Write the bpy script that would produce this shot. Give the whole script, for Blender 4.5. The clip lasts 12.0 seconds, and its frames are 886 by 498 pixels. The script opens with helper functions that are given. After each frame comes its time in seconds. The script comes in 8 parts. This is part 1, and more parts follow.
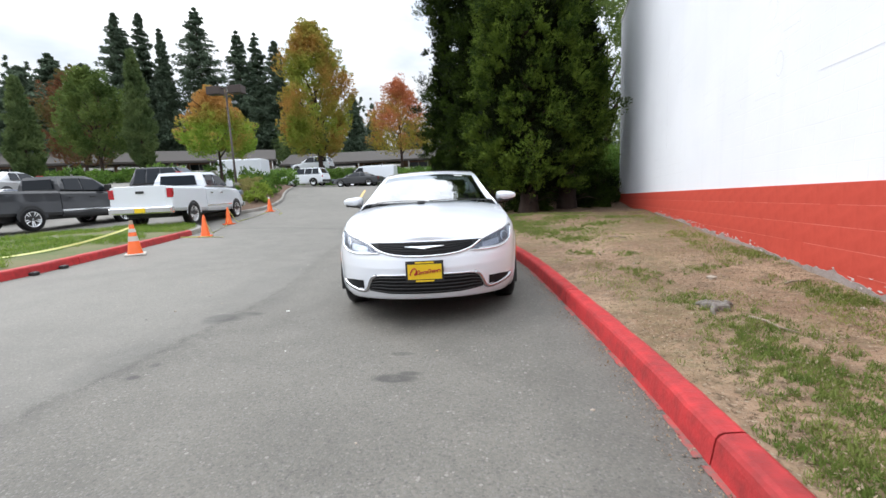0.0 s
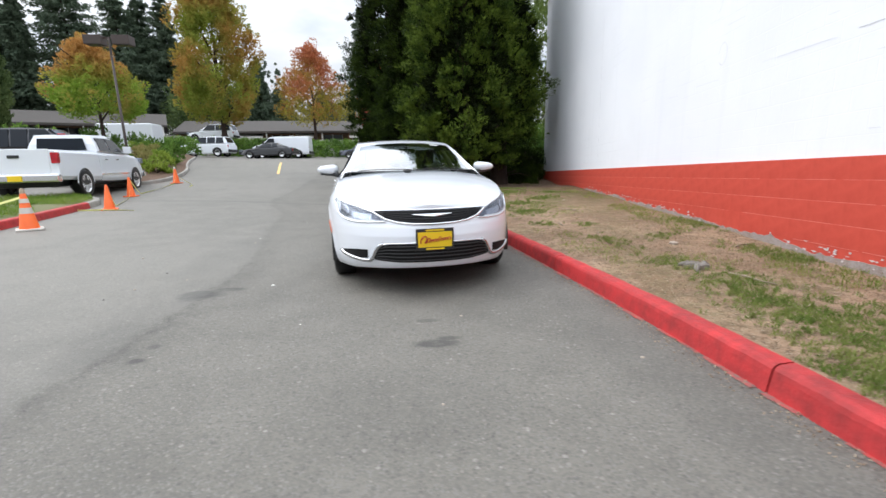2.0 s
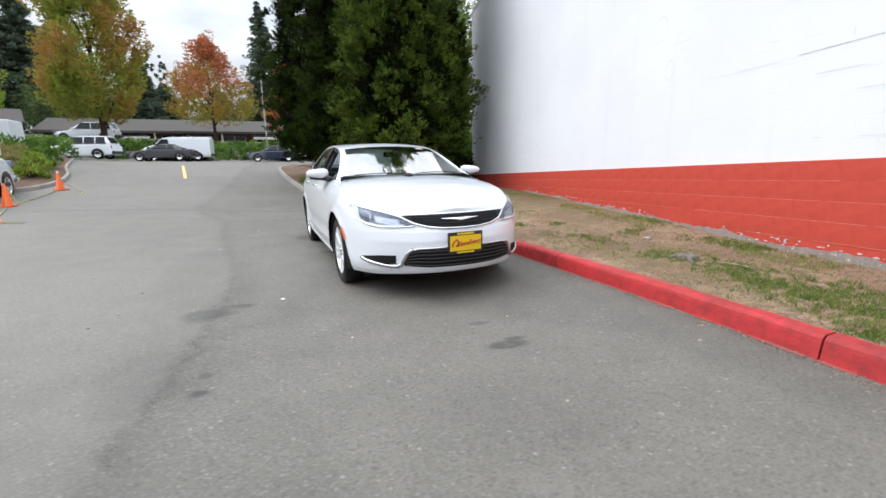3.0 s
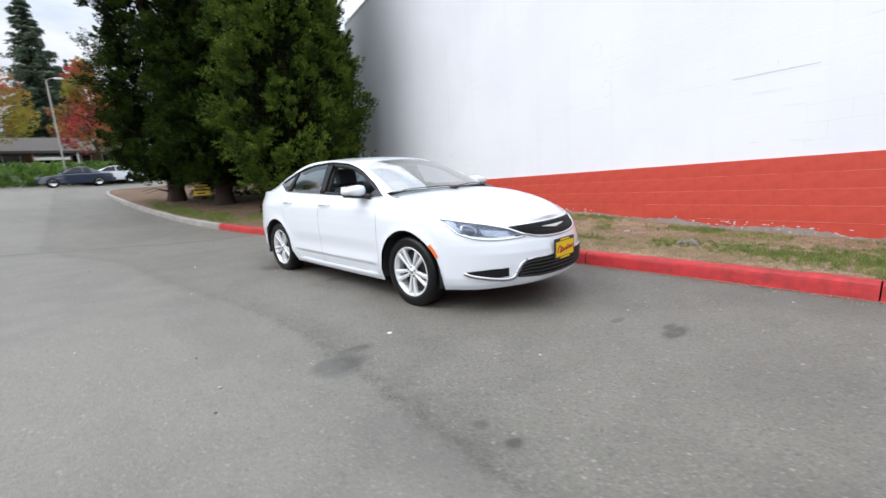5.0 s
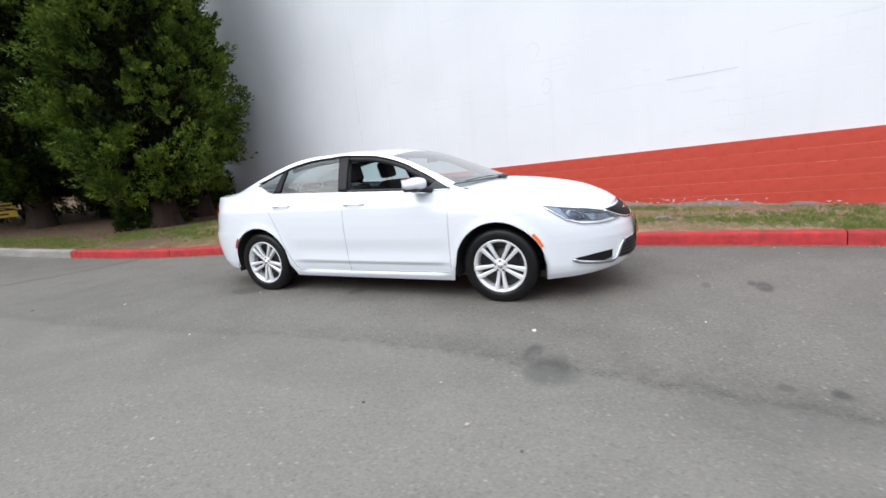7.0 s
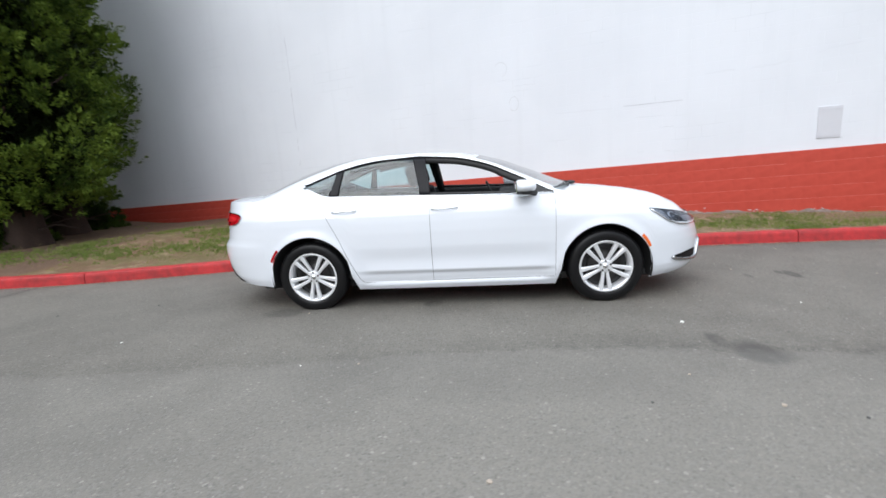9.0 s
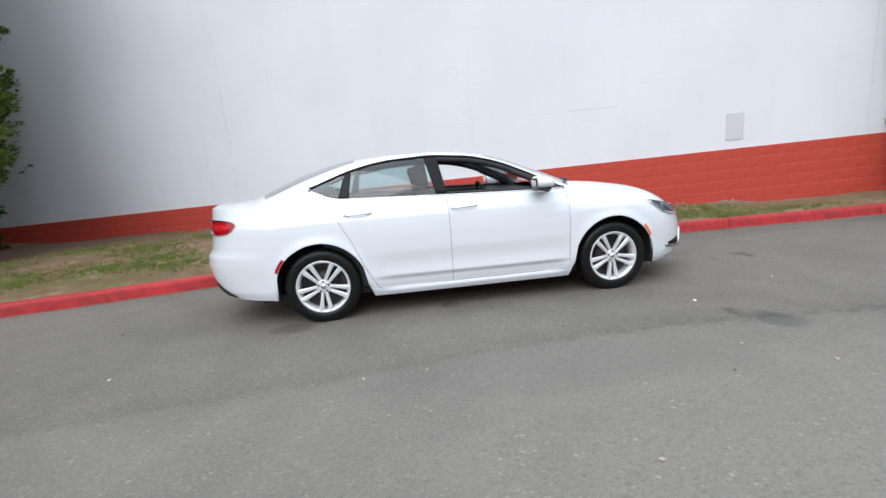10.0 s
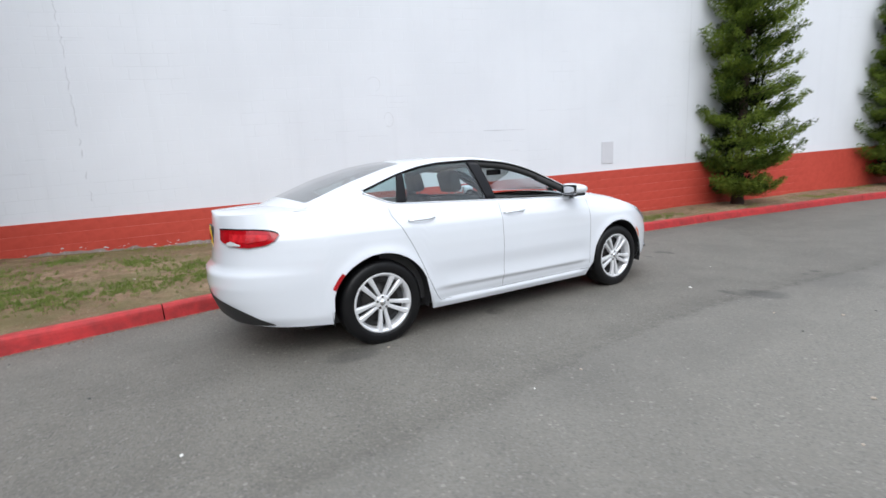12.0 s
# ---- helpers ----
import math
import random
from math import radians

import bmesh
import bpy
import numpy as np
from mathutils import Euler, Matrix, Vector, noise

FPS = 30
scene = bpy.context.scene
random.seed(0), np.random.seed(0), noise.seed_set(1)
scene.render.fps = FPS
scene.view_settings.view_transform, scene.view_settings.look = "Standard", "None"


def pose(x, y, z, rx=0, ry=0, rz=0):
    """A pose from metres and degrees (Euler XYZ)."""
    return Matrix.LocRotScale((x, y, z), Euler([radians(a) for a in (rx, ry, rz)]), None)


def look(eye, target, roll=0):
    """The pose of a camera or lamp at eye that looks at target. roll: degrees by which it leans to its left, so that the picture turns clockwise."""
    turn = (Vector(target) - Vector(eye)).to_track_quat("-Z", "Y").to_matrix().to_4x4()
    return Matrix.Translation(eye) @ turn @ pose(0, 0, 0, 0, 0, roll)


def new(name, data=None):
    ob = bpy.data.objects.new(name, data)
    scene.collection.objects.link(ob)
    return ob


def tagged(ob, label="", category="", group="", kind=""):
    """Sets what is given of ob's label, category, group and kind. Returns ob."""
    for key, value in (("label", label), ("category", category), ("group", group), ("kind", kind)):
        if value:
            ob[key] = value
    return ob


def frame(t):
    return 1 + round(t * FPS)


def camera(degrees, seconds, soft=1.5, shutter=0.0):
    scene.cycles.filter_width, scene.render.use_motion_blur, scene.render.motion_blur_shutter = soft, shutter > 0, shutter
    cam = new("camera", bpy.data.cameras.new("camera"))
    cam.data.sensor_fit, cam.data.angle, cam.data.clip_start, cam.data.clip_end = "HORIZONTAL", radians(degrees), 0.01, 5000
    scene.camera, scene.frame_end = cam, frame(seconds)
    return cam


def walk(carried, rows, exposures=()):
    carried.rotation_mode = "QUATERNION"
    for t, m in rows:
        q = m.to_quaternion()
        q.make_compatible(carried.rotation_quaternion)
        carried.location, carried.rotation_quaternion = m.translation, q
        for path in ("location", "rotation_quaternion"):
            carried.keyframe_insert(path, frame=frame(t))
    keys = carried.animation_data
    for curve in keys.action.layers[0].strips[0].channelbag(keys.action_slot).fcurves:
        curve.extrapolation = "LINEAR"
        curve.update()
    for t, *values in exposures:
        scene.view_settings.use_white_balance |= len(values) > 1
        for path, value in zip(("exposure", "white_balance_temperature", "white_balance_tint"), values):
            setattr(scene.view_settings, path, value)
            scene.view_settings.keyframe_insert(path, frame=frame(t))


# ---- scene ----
cam = camera(92.0, 12.0, shutter=0.4)
METRES, EYE, TILT, LEAN, TURN = 11.583, 1.228, 0.0, 0.0, 5.0
ROWS = [
    (0.0, 0.0, 0.0, 0.0, -0.38, -8.16, 2.64),
    (0.5, -0.0004, -0.0003, -0.0009, -1.81, -9.17, 1.95),
    (1.0, -0.011, -0.0012, -0.0024, -3.45, -10.51, -0.04),
    (1.5, -0.0396, -0.0022, -0.0021, -10.69, -11.71, 0.25),
    (2.0, -0.0726, 0.0076, -0.0049, -12.01, -11.6, 1.18),
    (2.5, -0.1115, 0.0221, -0.0032, -17.43, -10.53, -0.71),
    (3.0, -0.1574, 0.035, -0.0029, -24.2, -11.41, 1.1),
    (3.2, -0.1714, 0.0371, -0.0039, -24.45, -11.12, 2.18),
    (4.8, -0.2997, 0.1305, 0.0042, -43.25, -11.3, 3.49),
    (5.0, -0.3097, 0.1527, 0.0032, -45.74, -10.58, 3.41),
    (5.5, -0.3388, 0.1914, 0.0048, -52.55, -11.31, 4.04),
    (6.0, -0.3575, 0.2353, 0.0047, -56.02, -12.08, 4.78),
    (6.5, -0.3793, 0.278, 0.0057, -62.95, -10.85, 5.05),
    (7.0, -0.3929, 0.3231, 0.0052, -67.5, -11.75, 5.19),
    (7.2, -0.3972, 0.3429, 0.0057, -68.71, -11.39, 3.41),
    (8.8, -0.4199, 0.4943, 0.0037, -83.59, -9.54, 3.46),
    (9.0, -0.4235, 0.5093, 0.0066, -85.98, -10.78, 3.47),
    (9.5, -0.4193, 0.5533, 0.006, -92.06, -12.83, 5.03),
    (10.0, -0.4157, 0.5963, 0.0057, -98.51, -10.69, 4.4),
    (10.5, -0.4061, 0.6376, 0.0042, -103.73, -11.83, 3.84),
    (11.0, -0.3907, 0.6785, 0.0044, -107.21, -10.31, 2.76),
    (11.5, -0.3746, 0.7201, 0.005, -115.46, -10.9, 3.18),
    (12.0, -0.3463, 0.7542, 0.0044, -121.53, -9.53, 2.91),
]
walk(cam, [(t, pose(0, 0, EYE, TILT, LEAN, TURN) @ pose(METRES * x, METRES * y, METRES * z, 90 + pitch, roll, yaw)) for t, x, y, z, yaw, pitch, roll in ROWS],
     exposures=[(0.0, 0.19, 6460, 9.5), (3.0, 0.14, 6450, 9.5), (5.0, 0.08, 6400, 10), (7.0, 0.0, 6400, 10), (9.0, -0.09, 6370, 9.5), (9.5, -0.14, 6365, 9.5), (10.0, -0.18, 6360, 9.5), (12.0, -0.19, 6350, 9.5)])

# ---- world and sun: bright broken overcast ----
SUN_AZ, SUN_EL = 293.0, 42.0          # the veiled sun stands over the far side of the drive, raking along the wall
world = bpy.data.worlds.new("overcast_sky")
scene.world = world
world.use_nodes = True
wt = world.node_tree
wt.nodes.clear()
w_out = wt.nodes.new("ShaderNodeOutputWorld")
w_bg = wt.nodes.new("ShaderNodeBackground")
w_sky = wt.nodes.new("ShaderNodeTexSky")
w_sky.sky_type, w_sky.sun_disc = "NISHITA", False
w_sky.sun_elevation, w_sky.sun_rotation = radians(SUN_EL), radians(SUN_AZ)
w_sky.air_density, w_sky.dust_density = 1.0, 1.5
w_co = wt.nodes.new("ShaderNodeTexCoord")
w_map = wt.nodes.new("ShaderNodeMapping")
w_map.inputs["Scale"].default_value = (1.6, 1.6, 4.2)
w_noise = wt.nodes.new("ShaderNodeTexNoise")
w_noise.inputs["Scale"].default_value, w_noise.inputs["Detail"].default_value = 1.7, 5.0
w_ramp = wt.nodes.new("ShaderNodeValToRGB")
w_ramp.color_ramp.elements[0].position, w_ramp.color_ramp.elements[1].position = 0.36, 0.62
w_ramp.color_ramp.elements[0].color = (5.6, 6.4, 7.6, 1)
w_ramp.color_ramp.elements[1].color = (10.5, 10.6, 10.8, 1)
w_mix = wt.nodes.new("ShaderNodeMix")
w_mix.data_type = "RGBA"
w_mix.inputs[0].default_value = 0.9
w_bg.inputs["Strength"].default_value = 0.112
wt.links.new(w_co.outputs["Generated"], w_map.inputs["Vector"])
wt.links.new(w_map.outputs["Vector"], w_noise.inputs["Vector"])
wt.links.new(w_noise.outputs["Fac"], w_ramp.inputs["Fac"])
wt.links.new(w_sky.outputs["Color"], w_mix.inputs[6])
# an overcast sky is brighter overhead than at the horizon
w_xyz = wt.nodes.new("ShaderNodeSeparateXYZ")
w_grad = wt.nodes.new("ShaderNodeMapRange")
w_grad.inputs["From Min"].default_value, w_grad.inputs["From Max"].default_value = 0.12, 0.9
w_grad.inputs["To Min"].default_value, w_grad.inputs["To Max"].default_value = 0.62, 2.75
w_scale = wt.nodes.new("ShaderNodeVectorMath")
w_scale.operation = "SCALE"
wt.links.new(w_co.outputs["Generated"], w_xyz.inputs["Vector"])
wt.links.new(w_xyz.outputs["Z"], w_grad.inputs["Value"])
wt.links.new(w_ramp.outputs["Color"], w_scale.inputs["Vector"])
wt.links.new(w_grad.outputs["Result"], w_scale.inputs["Scale"])
wt.links.new(w_scale.outputs["Vector"], w_mix.inputs[7])
wt.links.new(w_mix.outputs[2], w_bg.inputs["Color"])
wt.links.new(w_bg.outputs["Background"], w_out.inputs["Surface"])
sun = new("sun", bpy.data.lights.new("sun", "SUN"))
sun.data.energy, sun.data.angle, sun.data.color = 1.5, radians(50), (1.0, 0.985, 0.96)
sa, se = radians(SUN_AZ), radians(SUN_EL)
sun.matrix_world = look((math.sin(sa) * math.cos(se) * 50, math.cos(sa) * math.cos(se) * 50, math.sin(se) * 50), (0, 0, 0))

# ---- materials ----
def material(name, color, rough=0.6, metal=0.0, dark=None, scale=6.0, amount=0.5, bump=0.0, bump_scale=60.0, fine=None, coat=0.0, coords="Object", spec=0.5, stretch=(1, 1, 1)):
    """A surface of one base colour, mottled towards a second one at two scales, with fine relief."""
    m = bpy.data.materials.new(name)
    m.use_nodes = True
    nt = m.node_tree
    b = nt.nodes["Principled BSDF"]
    b.inputs["Base Color"].default_value = (*color, 1)
    b.inputs["Roughness"].default_value, b.inputs["Metallic"].default_value = rough, metal
    b.inputs["Coat Weight"].default_value, b.inputs["Specular IOR Level"].default_value = coat, spec
    b.inputs["Coat Roughness"].default_value = 0.04
    if dark is None and not bump:
        return m
    co = nt.nodes.new("ShaderNodeTexCoord")
    mp = nt.nodes.new("ShaderNodeMapping")
    mp.inputs["Scale"].default_value = stretch
    nt.links.new(co.outputs[coords], mp.inputs["Vector"])
    if dark is not None:
        n1, n2 = nt.nodes.new("ShaderNodeTexNoise"), nt.nodes.new("ShaderNodeTexNoise")
        n1.inputs["Scale"].default_value, n1.inputs["Detail"].default_value = scale, 6
        n2.inputs["Scale"].default_value, n2.inputs["Detail"].default_value = (fine or scale * 14), 3
        nt.links.new(mp.outputs["Vector"], n1.inputs["Vector"])
        nt.links.new(mp.outputs["Vector"], n2.inputs["Vector"])
        add = nt.nodes.new("ShaderNodeMath")
        add.operation = "ADD"
        nt.links.new(n1.outputs["Fac"], add.inputs[0])
        nt.links.new(n2.outputs["Fac"], add.inputs[1])
        rg = nt.nodes.new("ShaderNodeMapRange")
        rg.inputs["From Min"].default_value, rg.inputs["From Max"].default_value = 0.75, 1.3
        rg.inputs["To Max"].default_value = amount
        nt.links.new(add.outputs[0], rg.inputs["Value"])
        mx = nt.nodes.new("ShaderNodeMix")
        mx.data_type = "RGBA"
        mx.inputs[6].default_value, mx.inputs[7].default_value = (*color, 1), (*dark, 1)
        nt.links.new(rg.outputs["Result"], mx.inputs[0])
        nt.links.new(mx.outputs[2], b.inputs["Base Color"])
    if bump:
        nb = nt.nodes.new("ShaderNodeTexNoise")
        nb.inputs["Scale"].default_value, nb.inputs["Detail"].default_value = bump_scale, 4
        nt.links.new(mp.outputs["Vector"], nb.inputs["Vector"])
        bp = nt.nodes.new("ShaderNodeBump")
        bp.inputs["Strength"].default_value, bp.inputs["Distance"].default_value = bump, 0.01
        nt.links.new(nb.outputs["Fac"], bp.inputs["Height"])
        nt.links.new(bp.outputs["Normal"], b.inputs["Normal"])
    return m


def glass_material(name, tint, rough=0.0, clear=0.8, edge=0.9):
    """Thin window glass: part clear, part mirror by Fresnel."""
    m = bpy.data.materials.new(name)
    m.use_nodes = True
    nt = m.node_tree
    nt.nodes.clear()
    out = nt.nodes.new("ShaderNodeOutputMaterial")
    tr, gl = nt.nodes.new("ShaderNodeBsdfTransparent"), nt.nodes.new("ShaderNodeBsdfGlossy")
    tr.inputs["Color"].default_value = (*tint, 1)
    gl.inputs["Roughness"].default_value = rough
    fr = nt.nodes.new("ShaderNodeLayerWeight")
    fr.inputs["Blend"].default_value = 0.5
    pw = nt.nodes.new("ShaderNodeMath")
    pw.operation = "POWER"
    pw.inputs[1].default_value = 3.2
    nt.links.new(fr.outputs["Facing"], pw.inputs[0])
    bo = nt.nodes.new("ShaderNodeMath")
    bo.operation = "MULTIPLY_ADD"
    bo.inputs[1].default_value, bo.inputs[2].default_value = edge, 1.0 - clear
    bo.use_clamp = True
    nt.links.new(pw.outputs[0], bo.inputs[0])
    mx = nt.nodes.new("ShaderNodeMixShader")
    nt.links.new(bo.outputs[0], mx.inputs["Fac"])
    nt.links.new(tr.outputs["BSDF"], mx.inputs[1])
    nt.links.new(gl.outputs["BSDF"], mx.inputs[2])
    nt.links.new(mx.outputs["Shader"], out.inputs["Surface"])
    return m


def leaf_material(name, col_a, col_b, rough=0.55, trans=0.25, patch=0.9, speckle=0.45, climb=None):
    """Foliage: each leaf cluster takes its own mix of two colours; climb: heights between which an autumn crown turns to the second."""
    m = bpy.data.materials.new(name)
    m.use_nodes = True
    nt = m.node_tree
    b = nt.nodes["Principled BSDF"]
    b.inputs["Roughness"].default_value = rough
    b.inputs["Specular IOR Level"].default_value = 0.05
    geo = nt.nodes.new("ShaderNodeNewGeometry")
    co = nt.nodes.new("ShaderNodeTexCoord")
    nz = nt.nodes.new("ShaderNodeTexNoise")
    nz.inputs["Scale"].default_value, nz.inputs["Detail"].default_value = patch, 3
    nt.links.new(co.outputs["Object"], nz.inputs["Vector"])
    av = nt.nodes.new("ShaderNodeMath")
    av.operation = "MULTIPLY_ADD"
    av.inputs[1].default_value = speckle
    nt.links.new(geo.outputs["Random Per Island"], av.inputs[0])
    rg = nt.nodes.new("ShaderNodeMapRange")
    rg.inputs["From Min"].default_value, rg.inputs["From Max"].default_value = 0.41, 0.60
    rg.inputs["To Max"].default_value = 1.05 - speckle
    nt.links.new(nz.outputs["Fac"], rg.inputs["Value"])
    nt.links.new(rg.outputs["Result"], av.inputs[2])
    mx = nt.nodes.new("ShaderNodeMix")
    mx.data_type = "RGBA"
    mx.inputs[6].default_value, mx.inputs[7].default_value = (*col_a, 1), (*col_b, 1)
    share = av.outputs[0]
    if climb:
        sep, up, total = nt.nodes.new("ShaderNodeSeparateXYZ"), nt.nodes.new("ShaderNodeMapRange"), nt.nodes.new("ShaderNodeMath")
        nt.links.new(co.outputs["Object"], sep.inputs["Vector"])
        up.inputs["From Min"].default_value, up.inputs["From Max"].default_value = climb
        up.inputs["To Min"].default_value, up.inputs["To Max"].default_value = -0.5, 0.45
        nt.links.new(sep.outputs["Z"], up.inputs["Value"])
        total.use_clamp = True
        nt.links.new(share, total.inputs[0])
        nt.links.new(up.outputs["Result"], total.inputs[1])
        share = total.outputs[0]
    nt.links.new(share, mx.inputs[0])
    nt.links.new(mx.outputs[2], b.inputs["Base Color"])
    if trans:
        out = nt.nodes["Material Output"]
        tl, ms = nt.nodes.new("ShaderNodeBsdfTranslucent"), nt.nodes.new("ShaderNodeMixShader")
        ms.inputs["Fac"].default_value = trans
        nt.links.new(mx.outputs[2], tl.inputs["Color"])
        nt.links.new(b.outputs["BSDF"], ms.inputs[1])
        nt.links.new(tl.outputs["BSDF"], ms.inputs[2])
        nt.links.new(ms.outputs["Shader"], out.inputs["Surface"])
    return m


def rig(nt):
    """Short hands for wiring nodes."""
    def node(kind, **inputs):
        n = nt.nodes.new(kind)
        for k, v in inputs.items():
            n.inputs[k.replace("_", " ")].default_value = v
        return n

    def math_node(op, a, b=None, c=None, clamp=False):
        n = nt.nodes.new("ShaderNodeMath")
        n.operation, n.use_clamp = op, clamp
        for i, q in enumerate((a, b, c)):
            if q is None:
                continue
            if isinstance(q, (int, float)):
                n.inputs[i].default_value = q
            else:
                nt.links.new(q, n.inputs[i])
        return n.outputs[0]

    def ramp(value, lo, hi, a=0.0, b=1.0):
        n = nt.nodes.new("ShaderNodeMapRange")
        n.interpolation_type = "SMOOTHSTEP"
        for k, v in (("From Min", lo), ("From Max", hi), ("To Min", a), ("To Max", b)):
            n.inputs[k].default_value = v
        nt.links.new(value, n.inputs["Value"])
        return n.outputs["Result"]

    def mix(fac, a, b):
        n = nt.nodes.new("ShaderNodeMix")
        n.data_type = "RGBA"
        for i, q in ((0, fac), (6, a), (7, b)):
            if isinstance(q, (int, float)):
                n.inputs[i].default_value = q
            elif isinstance(q, tuple):
                n.inputs[i].default_value = (*q, 1)
            else:
                nt.links.new(q, n.inputs[i])
        return n.outputs[2]
    return node, math_node, ramp, mix


# old spills on the drive and the saloon's painted shade: x, y, half-width, half-length, depth
SPILLS_AND_SHADE = [(-2.62, 3.95, 0.20, 0.20, 0.75), (-2.38, 4.10, 0.20, 0.06, 0.6), (-0.60, 2.62, 0.16, 0.07, 0.72), (-0.50, 2.70, 0.09, 0.05, 0.6), (-0.62, 3.05, 0.09, 0.04, 0.5), (-2.40, 2.60, 0.06, 0.05, 0.8), (-2.41, 2.81, 0.05, 0.05, 0.5),
          # (-0.6, 5.6) is shade beneath the saloon, painted into the asphalt
          (-2.75, 2.9, 0.24, 0.5, 0.3), (-1.75, 7.65, 0.14, 0.30, 0.5), (-1.49, 6.25, 0.10, 0.10, 0.6), (-0.8, 1.9, 0.6, 0.4, 0.15), (-3.0, 5.6, 0.3, 1.6, 0.16), (-0.6, 5.6, 0.8, 2.0, 0.2), (0.72, 1.2, 0.42, 3.2, 0.16)]


def asphalt_material():
    """Worn asphalt: bound aggregate of several greys, old spills, a longitudinal seam, and shade painted under the
    saloon.
    """
    m = bpy.data.materials.new("asphalt")
    m.use_nodes = True
    nt = m.node_tree
    b = nt.nodes["Principled BSDF"]
    node, mth, ramp, mix = rig(nt)
    co = nt.nodes.new("ShaderNodeTexCoord")
    P = co.outputs["Object"]

    def noise_at(scale, detail=4):
        n = node("ShaderNodeTexNoise", Scale=scale, Detail=detail)
        nt.links.new(P, n.inputs["Vector"])
        return n.outputs["Fac"]

    def cells(scale):
        n = node("ShaderNodeTexVoronoi", Scale=scale)
        nt.links.new(P, n.inputs["Vector"])
        sep = nt.nodes.new("ShaderNodeSeparateColor")
        nt.links.new(n.outputs["Color"], sep.inputs["Color"])
        return sep.outputs[0], n.outputs["Distance"], sep.outputs[1]

    big = mth("ADD", mth("MULTIPLY", noise_at(0.28, 5), 0.6), mth("MULTIPLY", noise_at(2.2, 5), 0.4))
    col = mix(ramp(big, 0.38, 0.66), (0.180, 0.168, 0.145), (0.132, 0.123, 0.106))
    r1, d1, q1 = cells(95)
    col = mix(ramp(r1, 0.0, 1.0, 0.0, 0.44), col, (0.075, 0.073, 0.068))
    col = mix(mth("MULTIPLY", mth("GREATER_THAN", r1, 0.88), 0.20), col, (0.36, 0.345, 0.32))
    r2, d2, q2 = cells(34)
    light = mth("MULTIPLY", mth("GREATER_THAN", r2, 0.975), mth("LESS_THAN", d2, 0.34))
    col = mix(mth("MULTIPLY", light, 0.30), col, (0.46, 0.44, 0.40))
    pit = mth("MULTIPLY", mth("GREATER_THAN", q2, 0.92), mth("LESS_THAN", d2, 0.36))
    col = mix(mth("MULTIPLY", pit, 0.35), col, (0.06, 0.058, 0.056))
    r3, d3, q3 = cells(58)
    col = mix(mth("MULTIPLY", mth("GREATER_THAN", r3, 0.90), mth("MULTIPLY", mth("LESS_THAN", d3, 0.42), 0.22)), col, (0.40, 0.375, 0.33))
    col = mix(mth("MULTIPLY", mth("GREATER_THAN", q3, 0.86), mth("MULTIPLY", mth("LESS_THAN", d3, 0.45), 0.42)), col, (0.07, 0.066, 0.06))
    wob = nt.nodes.new("ShaderNodeTexNoise")
    wob.inputs["Scale"].default_value, wob.inputs["Detail"].default_value = 3.5, 5
    nt.links.new(P, wob.inputs["Vector"])
    sep = nt.nodes.new("ShaderNodeSeparateXYZ")
    nt.links.new(P, sep.inputs["Vector"])
    wx = mth("SUBTRACT", wob.outputs["Fac"], 0.5)
    total = None
    for x, y, rx, ry, deep in SPILLS_AND_SHADE:
        a = mth("DIVIDE", mth("SUBTRACT", mth("MULTIPLY_ADD", wx, 0.5 * min(rx, 0.5), sep.outputs["X"]), x), rx)
        c = mth("DIVIDE", mth("SUBTRACT", sep.outputs["Y"], y), ry)
        d = mth("SQRT", mth("ADD", mth("MULTIPLY", a, a), mth("MULTIPLY", c, c)))
        d = mth("ADD", d, mth("MULTIPLY", wx, 1.6))
        s = ramp(d, 0.55, 1.15, deep, 0.0)
        total = s if total is None else mth("MAXIMUM", total, s)
    gap = ramp(noise_at(7, 4), 0.32, 0.5, 0.55, 1.0)
    col = mix(mth("MULTIPLY", total, gap), col, (0.045, 0.043, 0.041))
    # the ravelled seam between two passes of the paver, and a cold joint across the drive
    seam_x = mth("ADD", ramp(sep.outputs["Y"], 1.5, 4.6, -2.65, -2.50), ramp(sep.outputs["Y"], 4.6, 9.2, 0.0, -0.62))
    seam_x = mth("ADD", seam_x, ramp(sep.outputs["Y"], 9.0, 14.0, 0.0, -1.3))
    off = mth("SUBTRACT", mth("MULTIPLY_ADD", wx, 0.22, sep.outputs["X"]), seam_x)
    torn = mth("MULTIPLY", ramp(noise_at(9, 5), 0.40, 0.62, 0.15, 1.0), ramp(noise_at(70, 3), 0.40, 0.60, 0.15, 1.0))
    fade = ramp(sep.outputs["Y"], 4.4, 7.5, 1.0, 0.35)
    core = mth("MULTIPLY", ramp(mth("ABSOLUTE", off), 0.005, 0.085, 0.75, 0.0), torn)
    halo = mth("MULTIPLY", ramp(mth("ABSOLUTE", off), 0.05, 0.34, 0.28, 0.0), ramp(noise_at(24, 5), 0.38, 0.62, 0.2, 1.0))
    col = mix(mth("MULTIPLY", mth("MAXIMUM", core, halo), fade), col, (0.055, 0.052, 0.047))
    col = mix(ramp(off, -0.12, 0.02, 0.14, 0.0), col, (0.30, 0.29, 0.265))
    joint_y = ramp(sep.outputs["X"], -7.0, -1.0, 13.7, 12.0)
    cold = mth("ABSOLUTE", mth("SUBTRACT", mth("MULTIPLY_ADD", wx, 0.25, sep.outputs["Y"]), joint_y))
